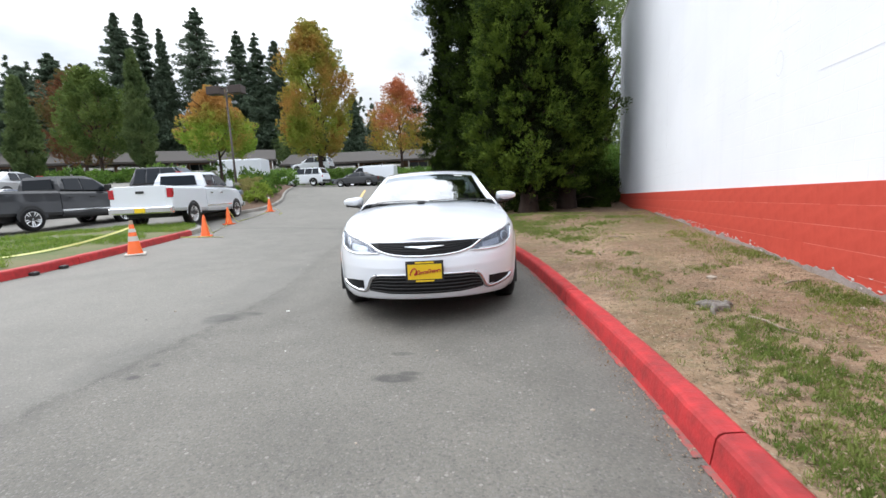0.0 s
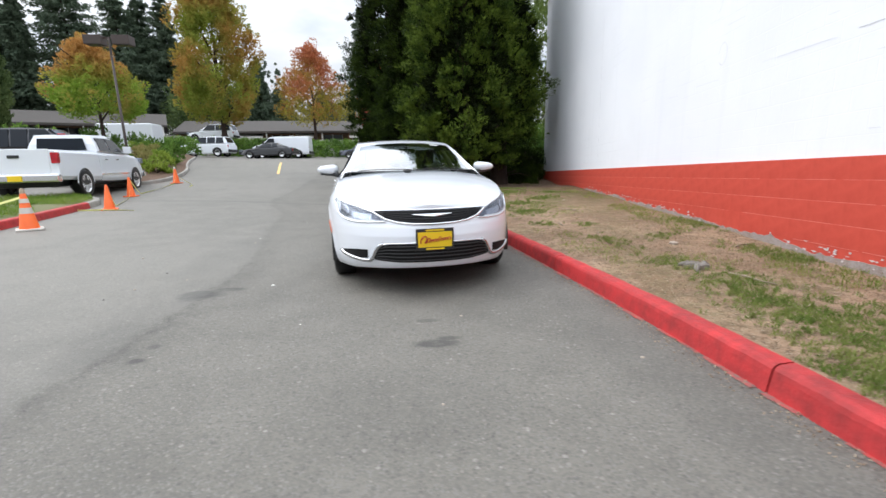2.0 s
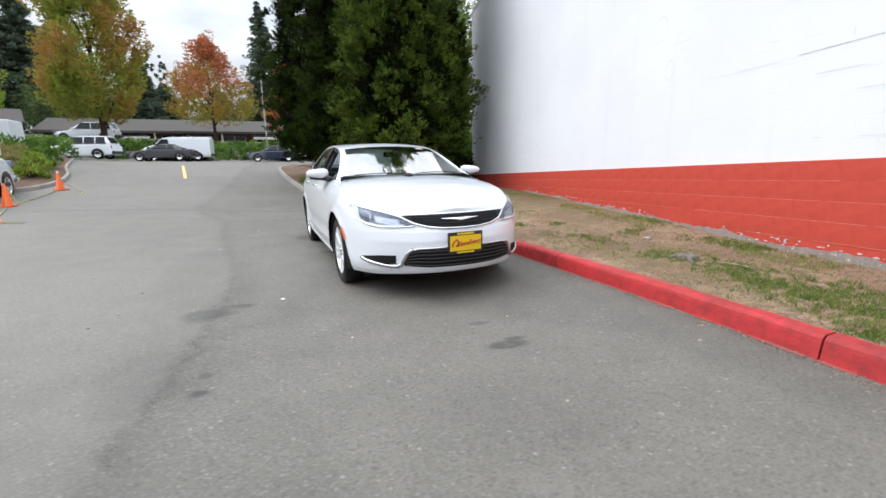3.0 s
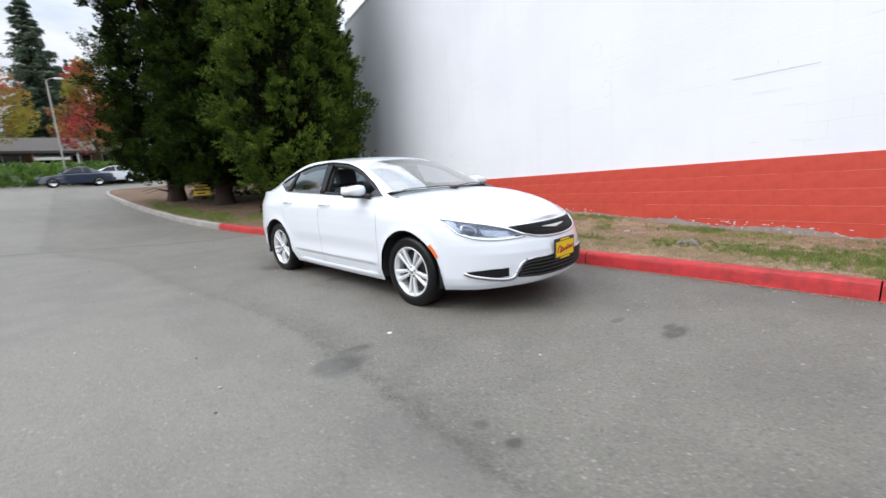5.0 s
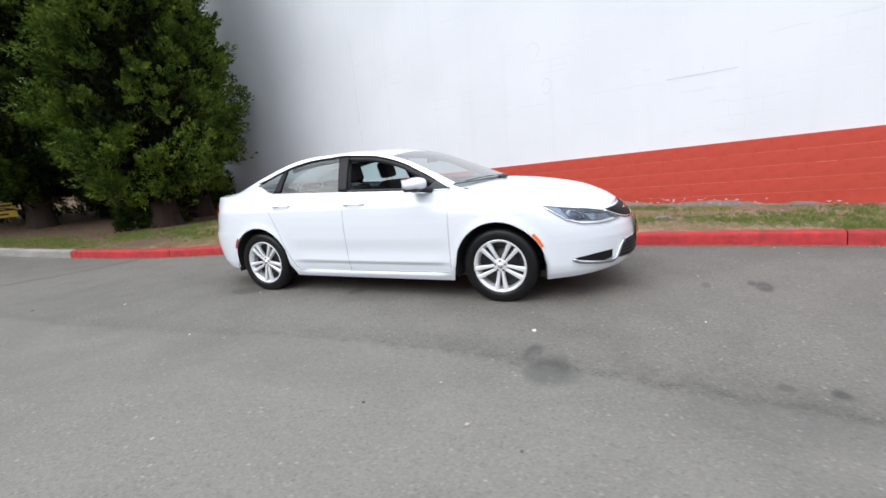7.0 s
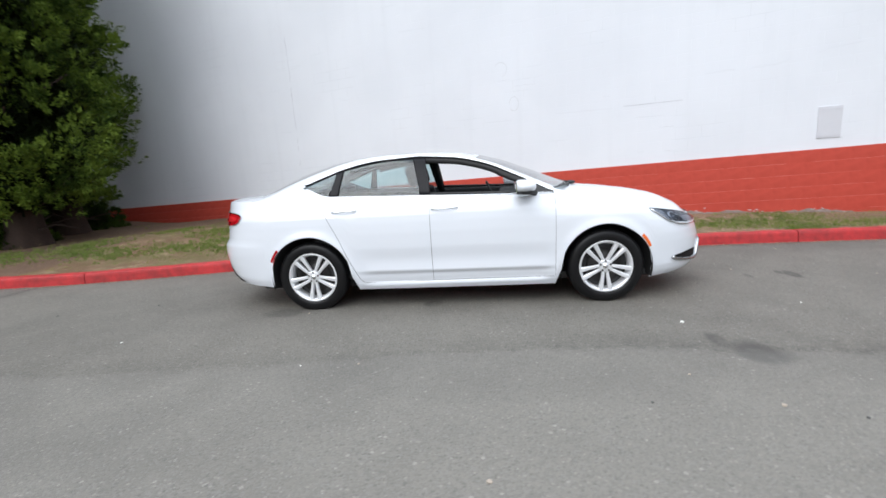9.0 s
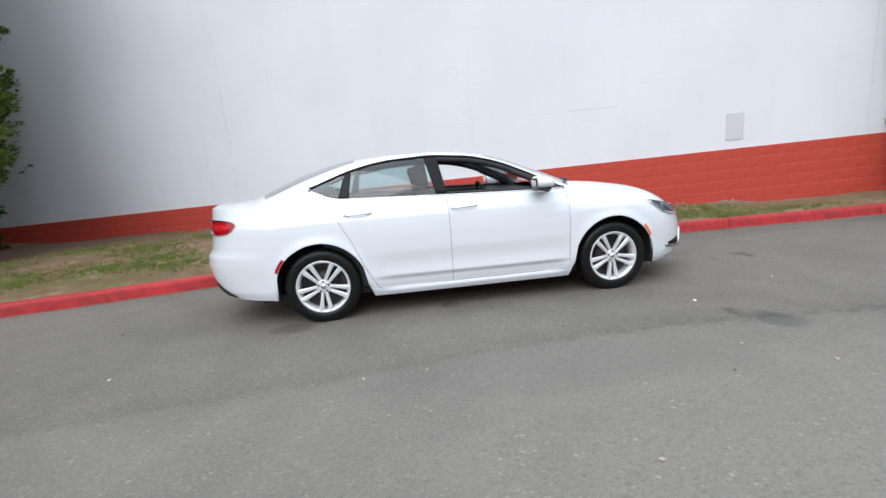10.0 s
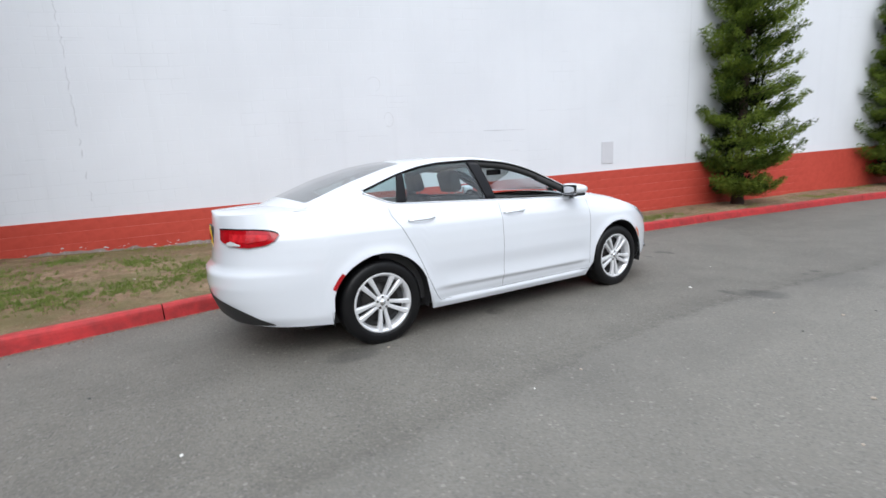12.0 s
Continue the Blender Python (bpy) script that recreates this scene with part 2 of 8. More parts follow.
    col = mix(mth("MULTIPLY", ramp(cold, 0.02, 0.13, 0.55, 0.0), ramp(sep.outputs["X"], -9.5, -8.0, 0.0, 1.0)), col, (0.07, 0.067, 0.062))
    nt.links.new(col, b.inputs["Base Color"])
    b.inputs["Roughness"].default_value, b.inputs["Specular IOR Level"].default_value = 0.70, 0.4
    bp = nt.nodes.new("ShaderNodeBump")
    bp.inputs["Strength"].default_value, bp.inputs["Distance"].default_value = 0.35, 0.006
    nt.links.new(mth("ADD", mth("MULTIPLY", d1, -1.0), mth("MULTIPLY", noise_at(160, 2), 0.6)), bp.inputs["Height"])
    nt.links.new(bp.outputs["Normal"], b.inputs["Normal"])
    return m


def dirt_material():
    """Dry trodden soil with thin turf showing through in places and dark crumbs."""
    m = bpy.data.materials.new("dry_soil")
    m.use_nodes = True
    nt = m.node_tree
    b = nt.nodes["Principled BSDF"]
    node, mth, ramp, mix = rig(nt)
    co = nt.nodes.new("ShaderNodeTexCoord")

    def noise_at(scale, detail=5, rough=0.6):
        n = node("ShaderNodeTexNoise", Scale=scale, Detail=detail, Roughness=rough)
        nt.links.new(co.outputs["Object"], n.inputs["Vector"])
        return n.outputs["Fac"]

    col = mix(ramp(noise_at(0.8), 0.36, 0.64), (0.372, 0.258, 0.172), (0.245, 0.160, 0.104))
    col = mix(ramp(noise_at(7), 0.42, 0.68, 0, 0.7), col, (0.15, 0.108, 0.07))
    col = mix(ramp(noise_at(2.3, 6), 0.48, 0.66, 0, 0.55), col, (0.19, 0.115, 0.07))
    col = mix(ramp(noise_at(26), 0.54, 0.66, 0, 0.85), col, (0.10, 0.07, 0.045))
    col = mix(ramp(noise_at(34), 0.57, 0.66, 0, 0.7), col, (0.38, 0.32, 0.235))
    turf = mth("MULTIPLY", ramp(noise_at(0.95, 6, 0.65), 0.47, 0.60), ramp(noise_at(16, 4), 0.40, 0.58, 0.25, 1.0))
    col = mix(mth("MULTIPLY", turf, 0.22), col, (0.15, 0.175, 0.06))
    # fallen needles thicken towards the cedars, whose shade is painted in with them
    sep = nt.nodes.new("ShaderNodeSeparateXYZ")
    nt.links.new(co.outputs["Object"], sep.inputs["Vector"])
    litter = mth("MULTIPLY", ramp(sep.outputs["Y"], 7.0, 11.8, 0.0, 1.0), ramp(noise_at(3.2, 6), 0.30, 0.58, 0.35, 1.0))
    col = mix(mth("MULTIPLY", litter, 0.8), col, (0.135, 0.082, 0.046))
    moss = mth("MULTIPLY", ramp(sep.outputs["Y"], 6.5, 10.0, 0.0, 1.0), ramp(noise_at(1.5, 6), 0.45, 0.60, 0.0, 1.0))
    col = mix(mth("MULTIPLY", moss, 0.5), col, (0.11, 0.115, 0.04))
    nt.links.new(col, b.inputs["Base Color"])
    b.inputs["Roughness"].default_value, b.inputs["Specular IOR Level"].default_value = 0.95, 0.2
    bp = nt.nodes.new("ShaderNodeBump")
    bp.inputs["Strength"].default_value, bp.inputs["Distance"].default_value = 0.9, 0.03
    nt.links.new(mth("ADD", noise_at(9), mth("MULTIPLY", noise_at(40), 0.6)), bp.inputs["Height"])
    nt.links.new(bp.outputs["Normal"], b.inputs["Normal"])
    return m


def block_material(name, base, second, rough=0.8):
    """Painted concrete block: faint joints under thick paint, scuffs and thin rain streaks."""
    m = bpy.data.materials.new(name)
    m.use_nodes = True
    nt = m.node_tree
    b = nt.nodes["Principled BSDF"]
    node, mth, ramp, mix = rig(nt)
    co = nt.nodes.new("ShaderNodeTexCoord")
    sep = nt.nodes.new("ShaderNodeSeparateXYZ")
    nt.links.new(co.outputs["Object"], sep.inputs["Vector"])
    com = nt.nodes.new("ShaderNodeCombineXYZ")
    nt.links.new(mth("MULTIPLY", sep.outputs["Y"], 1.0157), com.inputs["X"])
    nt.links.new(mth("ADD", mth("MULTIPLY", sep.outputs["Y"], 0.0335), sep.outputs["Z"]), com.inputs["Y"])

    def noise_at(scale, detail=4, stretch=(1, 1, 1)):
        mp = nt.nodes.new("ShaderNodeMapping")
        mp.inputs["Scale"].default_value = stretch
        nt.links.new(com.outputs["Vector"], mp.inputs["Vector"])
        n = node("ShaderNodeTexNoise", Scale=scale, Detail=detail)
        nt.links.new(mp.outputs["Vector"], n.inputs["Vector"])
        return n.outputs["Fac"]

    br = nt.nodes.new("ShaderNodeTexBrick")
    for k, v in (("Scale", 1.0), ("Mortar Size", 0.006), ("Mortar Smooth", 0.6), ("Brick Width", 0.406), ("Row Height", 0.2032)):
        br.inputs[k].default_value = v
    nt.links.new(com.outputs["Vector"], br.inputs["Vector"])
    col = mix(ramp(noise_at(0.5), 0.35, 0.65), base, second)
    col = mix(ramp(noise_at(1.0, 5, (5, 0.25, 1)), 0.5, 0.75, 0, 0.16), col, tuple(c * 0.9 for c in second))
    worn = mth("MULTIPLY", br.outputs["Fac"], ramp(noise_at(0.9, 5), 0.52, 0.66, 0, 0.35))
    col = mix(worn, col, tuple(c * 0.8 for c in second))
    nt.links.new(col, b.inputs["Base Color"])
    b.inputs["Roughness"].default_value, b.inputs["Specular IOR Level"].default_value = rough, 0.2
    bp = nt.nodes.new("ShaderNodeBump")
    bp.inputs["Strength"].default_value, bp.inputs["Distance"].default_value = 0.25, 0.008
    nt.links.new(mth("SUBTRACT", mth("MULTIPLY", noise_at(22), 0.5), mth("MULTIPLY", br.outputs["Fac"], 0.6)), bp.inputs["Height"])
    nt.links.new(bp.outputs["Normal"], b.inputs["Normal"])
    return m


M = {
    "asphalt": asphalt_material(),
    "tar": material("tar_seam", (0.06, 0.06, 0.058), 0.75, dark=(0.1, 0.1, 0.098), scale=3, bump=0.4),
    "chip": material("pale_chip", (0.75, 0.74, 0.7), 0.6, dark=(0.55, 0.54, 0.5), scale=30),
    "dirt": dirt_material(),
    "mulch": material("needle_mulch", (0.165, 0.098, 0.058), 0.95, dark=(0.075, 0.043, 0.026), scale=0.6, amount=0.95, fine=22, bump=0.8, bump_scale=40),
    "soil": material("bark_mulch", (0.13, 0.075, 0.045), 0.95, dark=(0.07, 0.04, 0.025), scale=2.5, amount=0.9, bump=0.8, bump_scale=40),
    "lawn": material("lawn_soil", (0.085, 0.115, 0.035), 0.95, dark=(0.17, 0.14, 0.075), scale=1.2, amount=0.8, bump=0.6, bump_scale=40),
    "kerb_red": material("red_kerb_paint", (0.52, 0.042, 0.044), 0.55, dark=(0.13, 0.028, 0.028), scale=2.0, amount=0.62, fine=13, bump=0.35, bump_scale=50, spec=0.25),
    "overspray": material("faded_red_overspray", (0.44, 0.06, 0.055), 0.7, dark=(0.15, 0.125, 0.11), scale=7, amount=1.0, fine=40),
    "kerb_grey": material("kerb_concrete", (0.34, 0.32, 0.29), 0.85, dark=(0.19, 0.18, 0.165), scale=2.5, amount=0.9, bump=0.4, bump_scale=60),
    "wall_white": block_material("white_painted_block", (0.80, 0.82, 0.865), (0.765, 0.785, 0.83)),
    "wall_red": material("red_painted_block", (0.56, 0.082, 0.056), 0.6, dark=(0.44, 0.056, 0.038), scale=0.8, amount=0.7, fine=9, bump=0.15, bump_scale=25, spec=0.2),
    "footing": material("bare_concrete_footing", (0.34, 0.30, 0.29), 0.9, dark=(0.22, 0.165, 0.135), scale=4, amount=0.9, bump=0.6, bump_scale=30),
    "chipped": material("chipped_white_paint", (0.62, 0.58, 0.57), 0.7, dark=(0.42, 0.37, 0.35), scale=20, amount=0.6),
    "car_white": material("white_car_paint", (0.76, 0.79, 0.84), 0.35, coat=1.0),
    "black_trim": material("gloss_black_trim", (0.010, 0.010, 0.012), 0.22, spec=0.14),
    "black_plastic": material("black_plastic", (0.02, 0.02, 0.021), 0.55, dark=(0.03, 0.03, 0.03), scale=20),
    "grille_black": material("grille_black", (0.008, 0.008, 0.009), 0.6, dark=(0.013, 0.013, 0.013), scale=20, spec=0.2),
    "chrome": material("chrome", (0.78, 0.79, 0.8), 0.12, 1.0),
    "satin_chrome": material("satin_chrome", (0.46, 0.465, 0.48), 0.18, 1.0),
    "alloy": material("painted_alloy", (0.88, 0.89, 0.91), 0.28, 0.45, dark=(0.80, 0.81, 0.83), scale=12),
    "rubber": material("tyre_rubber", (0.006, 0.006, 0.007), 0.34, dark=(0.010, 0.010, 0.010), scale=8, bump=0.2, bump_scale=90, spec=0.26),
    "brake": material("brake_steel", (0.06, 0.058, 0.057), 0.5, 0.8, dark=(0.03, 0.027, 0.026), scale=15),
    "cloth": material("dark_seat_cloth", (0.05, 0.05, 0.055), 0.9, dark=(0.03, 0.03, 0.034), scale=12, bump=0.3, bump_scale=150),
    "cabin": material("cabin_plastic", (0.035, 0.035, 0.037), 0.6, dark=(0.05, 0.05, 0.05), scale=10),
    "liner": material("roof_liner_cloth", (0.42, 0.40, 0.37), 0.95, dark=(0.36, 0.34, 0.31), scale=12),
    "glass": glass_material("car_glass", (0.66, 0.73, 0.72), 0.0, 0.64),
    "tint": glass_material("tinted_glass", (0.54, 0.69, 0.70), 0.0, 0.925, 0.6),
    "rear_glass": glass_material("rear_window_glass", (0.5, 0.56, 0.56), 0.0, 0.62),
    "clear_lens": material("clear_lens", (0.72, 0.73, 0.74), 0.15, coat=0.8, dark=(0.5, 0.5, 0.52), scale=40),
    "lens": glass_material("lamp_lens", (0.9, 0.92, 0.95), 0.03, 0.985, 0.35),
    "red_lens": material("red_lamp_lens", (0.56, 0.006, 0.014), 0.10, coat=0.5, dark=(0.20, 0.002, 0.005), scale=14, amount=0.9),
    "red_bright": material("bright_red_lens", (0.78, 0.03, 0.04), 0.12, coat=0.25, dark=(0.26, 0.004, 0.008), scale=22, amount=0.9),
    "amber": material("amber_reflector", (0.85, 0.16, 0.03), 0.2, coat=0.6),
    "reflector": material("lamp_reflector", (0.34, 0.37, 0.43), 0.30, 0.9, dark=(0.08, 0.09, 0.11), scale=30),
    "lamp_housing": material("lamp_housing", (0.13, 0.145, 0.18), 0.36, 0.6, dark=(0.035, 0.04, 0.05), scale=9, amount=0.9),
    "plate_yellow": material("yellow_dealer_plate", (0.86, 0.60, 0.02), 0.4, dark=(0.8, 0.52, 0.02), scale=9),
    "plate_red": material("red_script", (0.42, 0.03, 0.02), 0.4),
    "cone": material("orange_cone_plastic", (0.9, 0.16, 0.03), 0.5, dark=(0.7, 0.1, 0.02), scale=6),
    "band": material("reflective_band", (0.60, 0.57, 0.52), 0.5, dark=(0.40, 0.36, 0.31), scale=9),
    "tape": material("yellow_barrier_tape", (0.72, 0.72, 0.28), 0.45, dark=(0.62, 0.6, 0.2), scale=9),
    "bark": material("tree_bark", (0.055, 0.034, 0.026), 0.95, dark=(0.025, 0.016, 0.012), scale=5, amount=0.9, bump=0.9, bump_scale=25, stretch=(1, 1, 0.25)),
    "stump": material("cut_stump_wood", (0.24, 0.215, 0.19), 0.9, dark=(0.10, 0.085, 0.07), scale=14, amount=0.9),
    "twig": material("dry_twig", (0.33, 0.27, 0.20), 0.9, dark=(0.20, 0.155, 0.11), scale=12),
    "litter": leaf_material("soil_litter", (0.17, 0.115, 0.075), (0.44, 0.35, 0.25), 0.9, 0.0, 2.0, 0.85),
    "stone": material("pale_stone", (0.42, 0.36, 0.30), 0.9, dark=(0.28, 0.23, 0.18), scale=12, bump=0.5),
    # near-black leaves: the shade between boughs is put into their colour
    "cedar_core": leaf_material("shade_painted_inner_foliage", (0.005, 0.009, 0.003), (0.016, 0.024, 0.006), trans=0.0, patch=1.5, speckle=0.3),
    "cedar": leaf_material("cedar_foliage", (0.013, 0.031, 0.007), (0.142, 0.205, 0.032), trans=0.12, patch=1.7, speckle=0.30),
    # cedar foliage copy; shade on rear cedars and shrubs is put into its colour
    "cedar_shaded": leaf_material("shade_toned_cedar_foliage", (0.007, 0.016, 0.004), (0.052, 0.084, 0.013), trans=0.12, patch=1.6, speckle=0.25),
    "shrub": leaf_material("juniper_foliage", (0.022, 0.050, 0.010), (0.25, 0.33, 0.06), trans=0.2, patch=2.2, speckle=0.35),
    # needles lightened: the haze of distance is put into their colour
    "fir": leaf_material("haze_toned_fir_needles", (0.070, 0.100, 0.068), (0.120, 0.160, 0.105), patch=0.3),
    "maple_green": leaf_material("maple_leaves_green", (0.26, 0.34, 0.06), (0.44, 0.25, 0.075), trans=0.45, patch=0.26, speckle=0.22),
    "maple_yellow": leaf_material("maple_leaves_yellow", (0.24, 0.36, 0.055), (0.48, 0.27, 0.09), trans=0.4, patch=0.36, speckle=0.2, climb=(2.2, 6.6)),
    "maple_orange": leaf_material("maple_leaves_orange", (0.34, 0.31, 0.06), (0.47, 0.175, 0.085), trans=0.4, patch=0.35, speckle=0.25, climb=(2.4, 8.2)),
    "maple_red": leaf_material("maple_leaves_red", (0.50, 0.06, 0.085), (0.30, 0.31, 0.07), trans=0.4, patch=0.34, speckle=0.2),
    "broad": leaf_material("dark_broad_leaves", (0.075, 0.125, 0.04), (0.19, 0.25, 0.07), patch=0.5),
    "maple_dull": leaf_material("dull_autumn_leaves", (0.20, 0.075, 0.05), (0.13, 0.15, 0.05), trans=0.3, patch=0.3),
    "hornbeam": leaf_material("hornbeam_leaves", (0.07, 0.11, 0.045), (0.15, 0.20, 0.075), patch=0.8),
    "hedge": leaf_material("hedge_leaves", (0.06, 0.125, 0.028), (0.17, 0.28, 0.055)),
    "grass": leaf_material("grass_blades", (0.15, 0.22, 0.045), (0.31, 0.33, 0.10)),
    "lawn_blades": leaf_material("lawn_blades", (0.11, 0.21, 0.03), (0.25, 0.32, 0.07), patch=1.2, speckle=0.4),
    "lime": leaf_material("lime_shrub_leaves", (0.16, 0.24, 0.035), (0.34, 0.42, 0.08)),
    "turf": leaf_material("turf_blades", (0.12, 0.19, 0.04), (0.25, 0.285, 0.088), patch=4.0, speckle=0.5),
    "straw": leaf_material("dry_grass", (0.34, 0.28, 0.12), (0.18, 0.2, 0.06)),
    "line_yellow": material("yellow_road_paint", (0.75, 0.5, 0.18), 0.7, dark=(0.5, 0.36, 0.16), scale=4),
    "roof": material("composition_roof", (0.075, 0.067, 0.061), 0.9, dark=(0.06, 0.053, 0.049), scale=2, bump=0.5, bump_scale=12),
    "siding": material("brown_siding", (0.22, 0.13, 0.08), 0.8, dark=(0.15, 0.09, 0.055), scale=1.5, stretch=(1, 1, 0.2)),
    "fascia": material("white_fascia", (0.75, 0.75, 0.73), 0.6, dark=(0.6, 0.6, 0.58), scale=3),
    "dark_window": material("dark_window_glass", (0.012, 0.015, 0.02), 0.05, spec=0.3),
    "pole": material("bronze_pole_paint", (0.055, 0.038, 0.032), 0.55, dark=(0.035, 0.025, 0.02), scale=4),
    "paint_grey": material("charcoal_car_paint", (0.022, 0.023, 0.027), 0.35, coat=0.8),
    "paint_black": material("black_car_paint", (0.014, 0.015, 0.02), 0.3, coat=1.0),
    "paint_blue": material("dark_blue_car_paint", (0.02, 0.03, 0.06), 0.3, coat=1.0),
    "paint_silver": material("silver_car_paint", (0.45, 0.46, 0.47), 0.3, 0.4, coat=1.0),
}

# ---- building tools ----
def mesh_of(name, verts, faces, mat, smooth=False):
    me = bpy.data.meshes.new(name)
    me.from_pydata([tuple(v) for v in verts], [], faces)
    me.materials.append(mat)
    if smooth:
        me.polygons.foreach_set("use_smooth", [True] * len(me.polygons))
    me.update()
    return me


def thing(name, label, category, at=(0, 0, 0), turn=0.0, group="", kind=""):
    """An Empty at the thing's base that carries its parts."""
    ob = new(name)
    ob.empty_display_size = 0.2
    ob.matrix_world = pose(*at, 0, 0, turn)
    return tagged(ob, label, category, group, kind)


def put(name, me, parent=None, label="", m=None):
    ob = new(name, me)
    if m is not None:
        ob.matrix_world = m
    if parent is not None:
        ob.parent = parent
    if label:
        ob["label"] = label
    return ob


def part(name, bm, mat, parent=None, label="", smooth=False, m=None):
    me = bpy.data.meshes.new(name)
    bm.normal_update()
    bm.to_mesh(me)
    bm.free()
    me.materials.append(mat)
    if smooth:
        me.polygons.foreach_set("use_smooth", [True] * len(me.polygons))
    return put(name, me, parent, label, m)


def box(bm, lo, hi, bevel=0.0, m=None, seg=2):
    """A bevelled block between two corners."""
    c, s = [(a + b) / 2 for a, b in zip(lo, hi)], [b - a for a, b in zip(lo, hi)]
    mat = Matrix.Translation(c) @ Matrix.Diagonal((*s, 1))
    made = bmesh.ops.create_cube(bm, size=1.0, matrix=(m @ mat) if m is not None else mat)
    if bevel:
        edges = list({e for v in made["verts"] for e in v.link_edges})
        bmesh.ops.bevel(bm, geom=edges, offset=bevel, segments=seg, profile=0.6, affect="EDGES")
    return bm


def lathe(profile, n=32, axis="z", closed=False):
    """Turn (radius, height) pairs round an axis."""
    verts, faces, k = [], [], len(profile)
    for i in range(n):
        a = 2 * math.pi * i / n
        for r, h in profile:
            p = (r * math.cos(a), r * math.sin(a), h)
            verts.append(p if axis == "z" else (p[0], p[2], p[1]))
    for i in range(n):
        j = (i + 1) % n
        for q in range(k if closed else k - 1):
            w = (q + 1) % k
            faces.append((i * k + q, j * k + q, j * k + w, i * k + w))
    return verts, faces


def tube(points, radius, n=6, taper=None):
    """A round bar along points."""
    verts, faces = [], []
    pts = [Vector(p) for p in points]
    for i, p in enumerate(pts):
        d = (pts[min(i + 1, len(pts) - 1)] - pts[max(i - 1, 0)]).normalized()
        a = d.orthogonal().normalized() if abs(d.z) > 0.9 else d.cross(Vector((0, 0, 1))).normalized()
        b = d.cross(a)
        r = radius if taper is None else radius + (taper - radius) * i / (len(pts) - 1)
        for k in range(n):
            t = 2 * math.pi * k / n
            verts.append(p + a * (r * math.cos(t)) + b * (r * math.sin(t)))
    for i in range(len(pts) - 1):
        for k in range(n):
            k2 = (k + 1) % n
            faces.append((i * n + k, i * n + k2, (i + 1) * n + k2, (i + 1) * n + k))
    faces.append(tuple(range(n))[::-1])
    faces.append(tuple((len(pts) - 1) * n + k for k in range(n)))
    return verts, faces


def sweep(path, section, height):
    """A profile (side, up) swept along a plan line; side points to the line's right."""
    verts, faces, k = [], [], len(section)
    pts = [Vector((p[0], p[1])) for p in path]
    for i, p in enumerate(pts):
        d = (pts[min(i + 1, len(pts) - 1)] - pts[max(i - 1, 0)]).normalized()
        r = Vector((d.y, -d.x))
        z0 = height(p.x, p.y)
        for s, u in section:
            q = p + r * s
            verts.append((q.x, q.y, z0 + u))
    for i in range(len(pts) - 1):
        for q in range(k - 1):
            faces.append((i * k + q, (i + 1) * k + q, (i + 1) * k + q + 1, i * k + q + 1))
    faces.append(tuple(range(k)))
    faces.append(tuple((len(pts) - 1) * k + q for q in range(k))[::-1])
    return verts, faces


def lerp(table, x):
    return float(np.interp(x, [a for a, b in table], [b for a, b in table]))


def smooth_line(points, step=0.25):
    """A Catmull-Rom line through plan points, in even steps."""
    pts = [np.array(p, float) for p in points]
    pts = [2 * pts[0] - pts[1]] + pts + [2 * pts[-1] - pts[-2]]
    out = []
    for i in range(1, len(pts) - 2):
        n = max(2, int(np.linalg.norm(pts[i + 1] - pts[i]) / step))
        for k in range(n):
            t = k / n
            p0, p1, p2, p3 = pts[i - 1:i + 3]
            out.append(0.5 * (2 * p1 + (p2 - p0) * t + (2 * p0 - 5 * p1 + 4 * p2 - p3) * t * t + (3 * p1 - p0 - 3 * p2 + p3) * t ** 3))
    out.append(pts[-2])
    return [tuple(p) for p in out]


def bump_step(a, b, x):
    t = min(1.0, max(0.0, (x - a) / (b - a)))
    return t * t * (3 - 2 * t)


RISE = [(-200, 1.5), (-20, 0.5), (-10, 0.30), (-6, 0.19), (-3, 0.09), (0, 0.015), (3, 0), (12, 0), (14, 0.03), (17, 0.13), (20, 0.32), (24, 0.66), (28, 0.98), (32, 1.22), (37, 1.42), (46, 1.55), (52, 3.5), (58, 3.9), (70, 4.7), (400, 8)]
ACROSS = [(-300, 0.42), (-20, 0.40), (-11, 0.24), (-8, 0.165), (-3.4, 0.06), (-2, 0.02), (-0.5, 0.0), (1, 0.035), (6, 0.06), (300, 0.06)]


def ground_z(x, y):
    """The lie of the land: a level drive that climbs to a lot beyond."""
    far = min(1.9, 0.035 * max(0.0, -x - 12)) * bump_step(28, 48, y)
    far += min(1.2, 0.11 * max(0.0, -x - 11.5)) * bump_step(16.5, 25, y) * (1 - bump_step(28, 38, y))
    return lerp(RISE, y) + lerp(ACROSS, x) + far


def wall_x(y):
    return 2.49 + 0.1776 * y

# ---- ground ----
def axis_steps(lo, hi, near_lo, near_hi, fine, coarse):
    a = list(np.arange(near_lo, near_hi + 1e-6, fine))
    x, s = near_hi, fine
    while x < hi:
        s = min(s * 1.25, coarse)
        x += s
        a.append(x)
    x, s = near_lo, fine
    while x > lo:
        s = min(s * 1.25, coarse)
        x -= s
        a.insert(0, x)
    return a


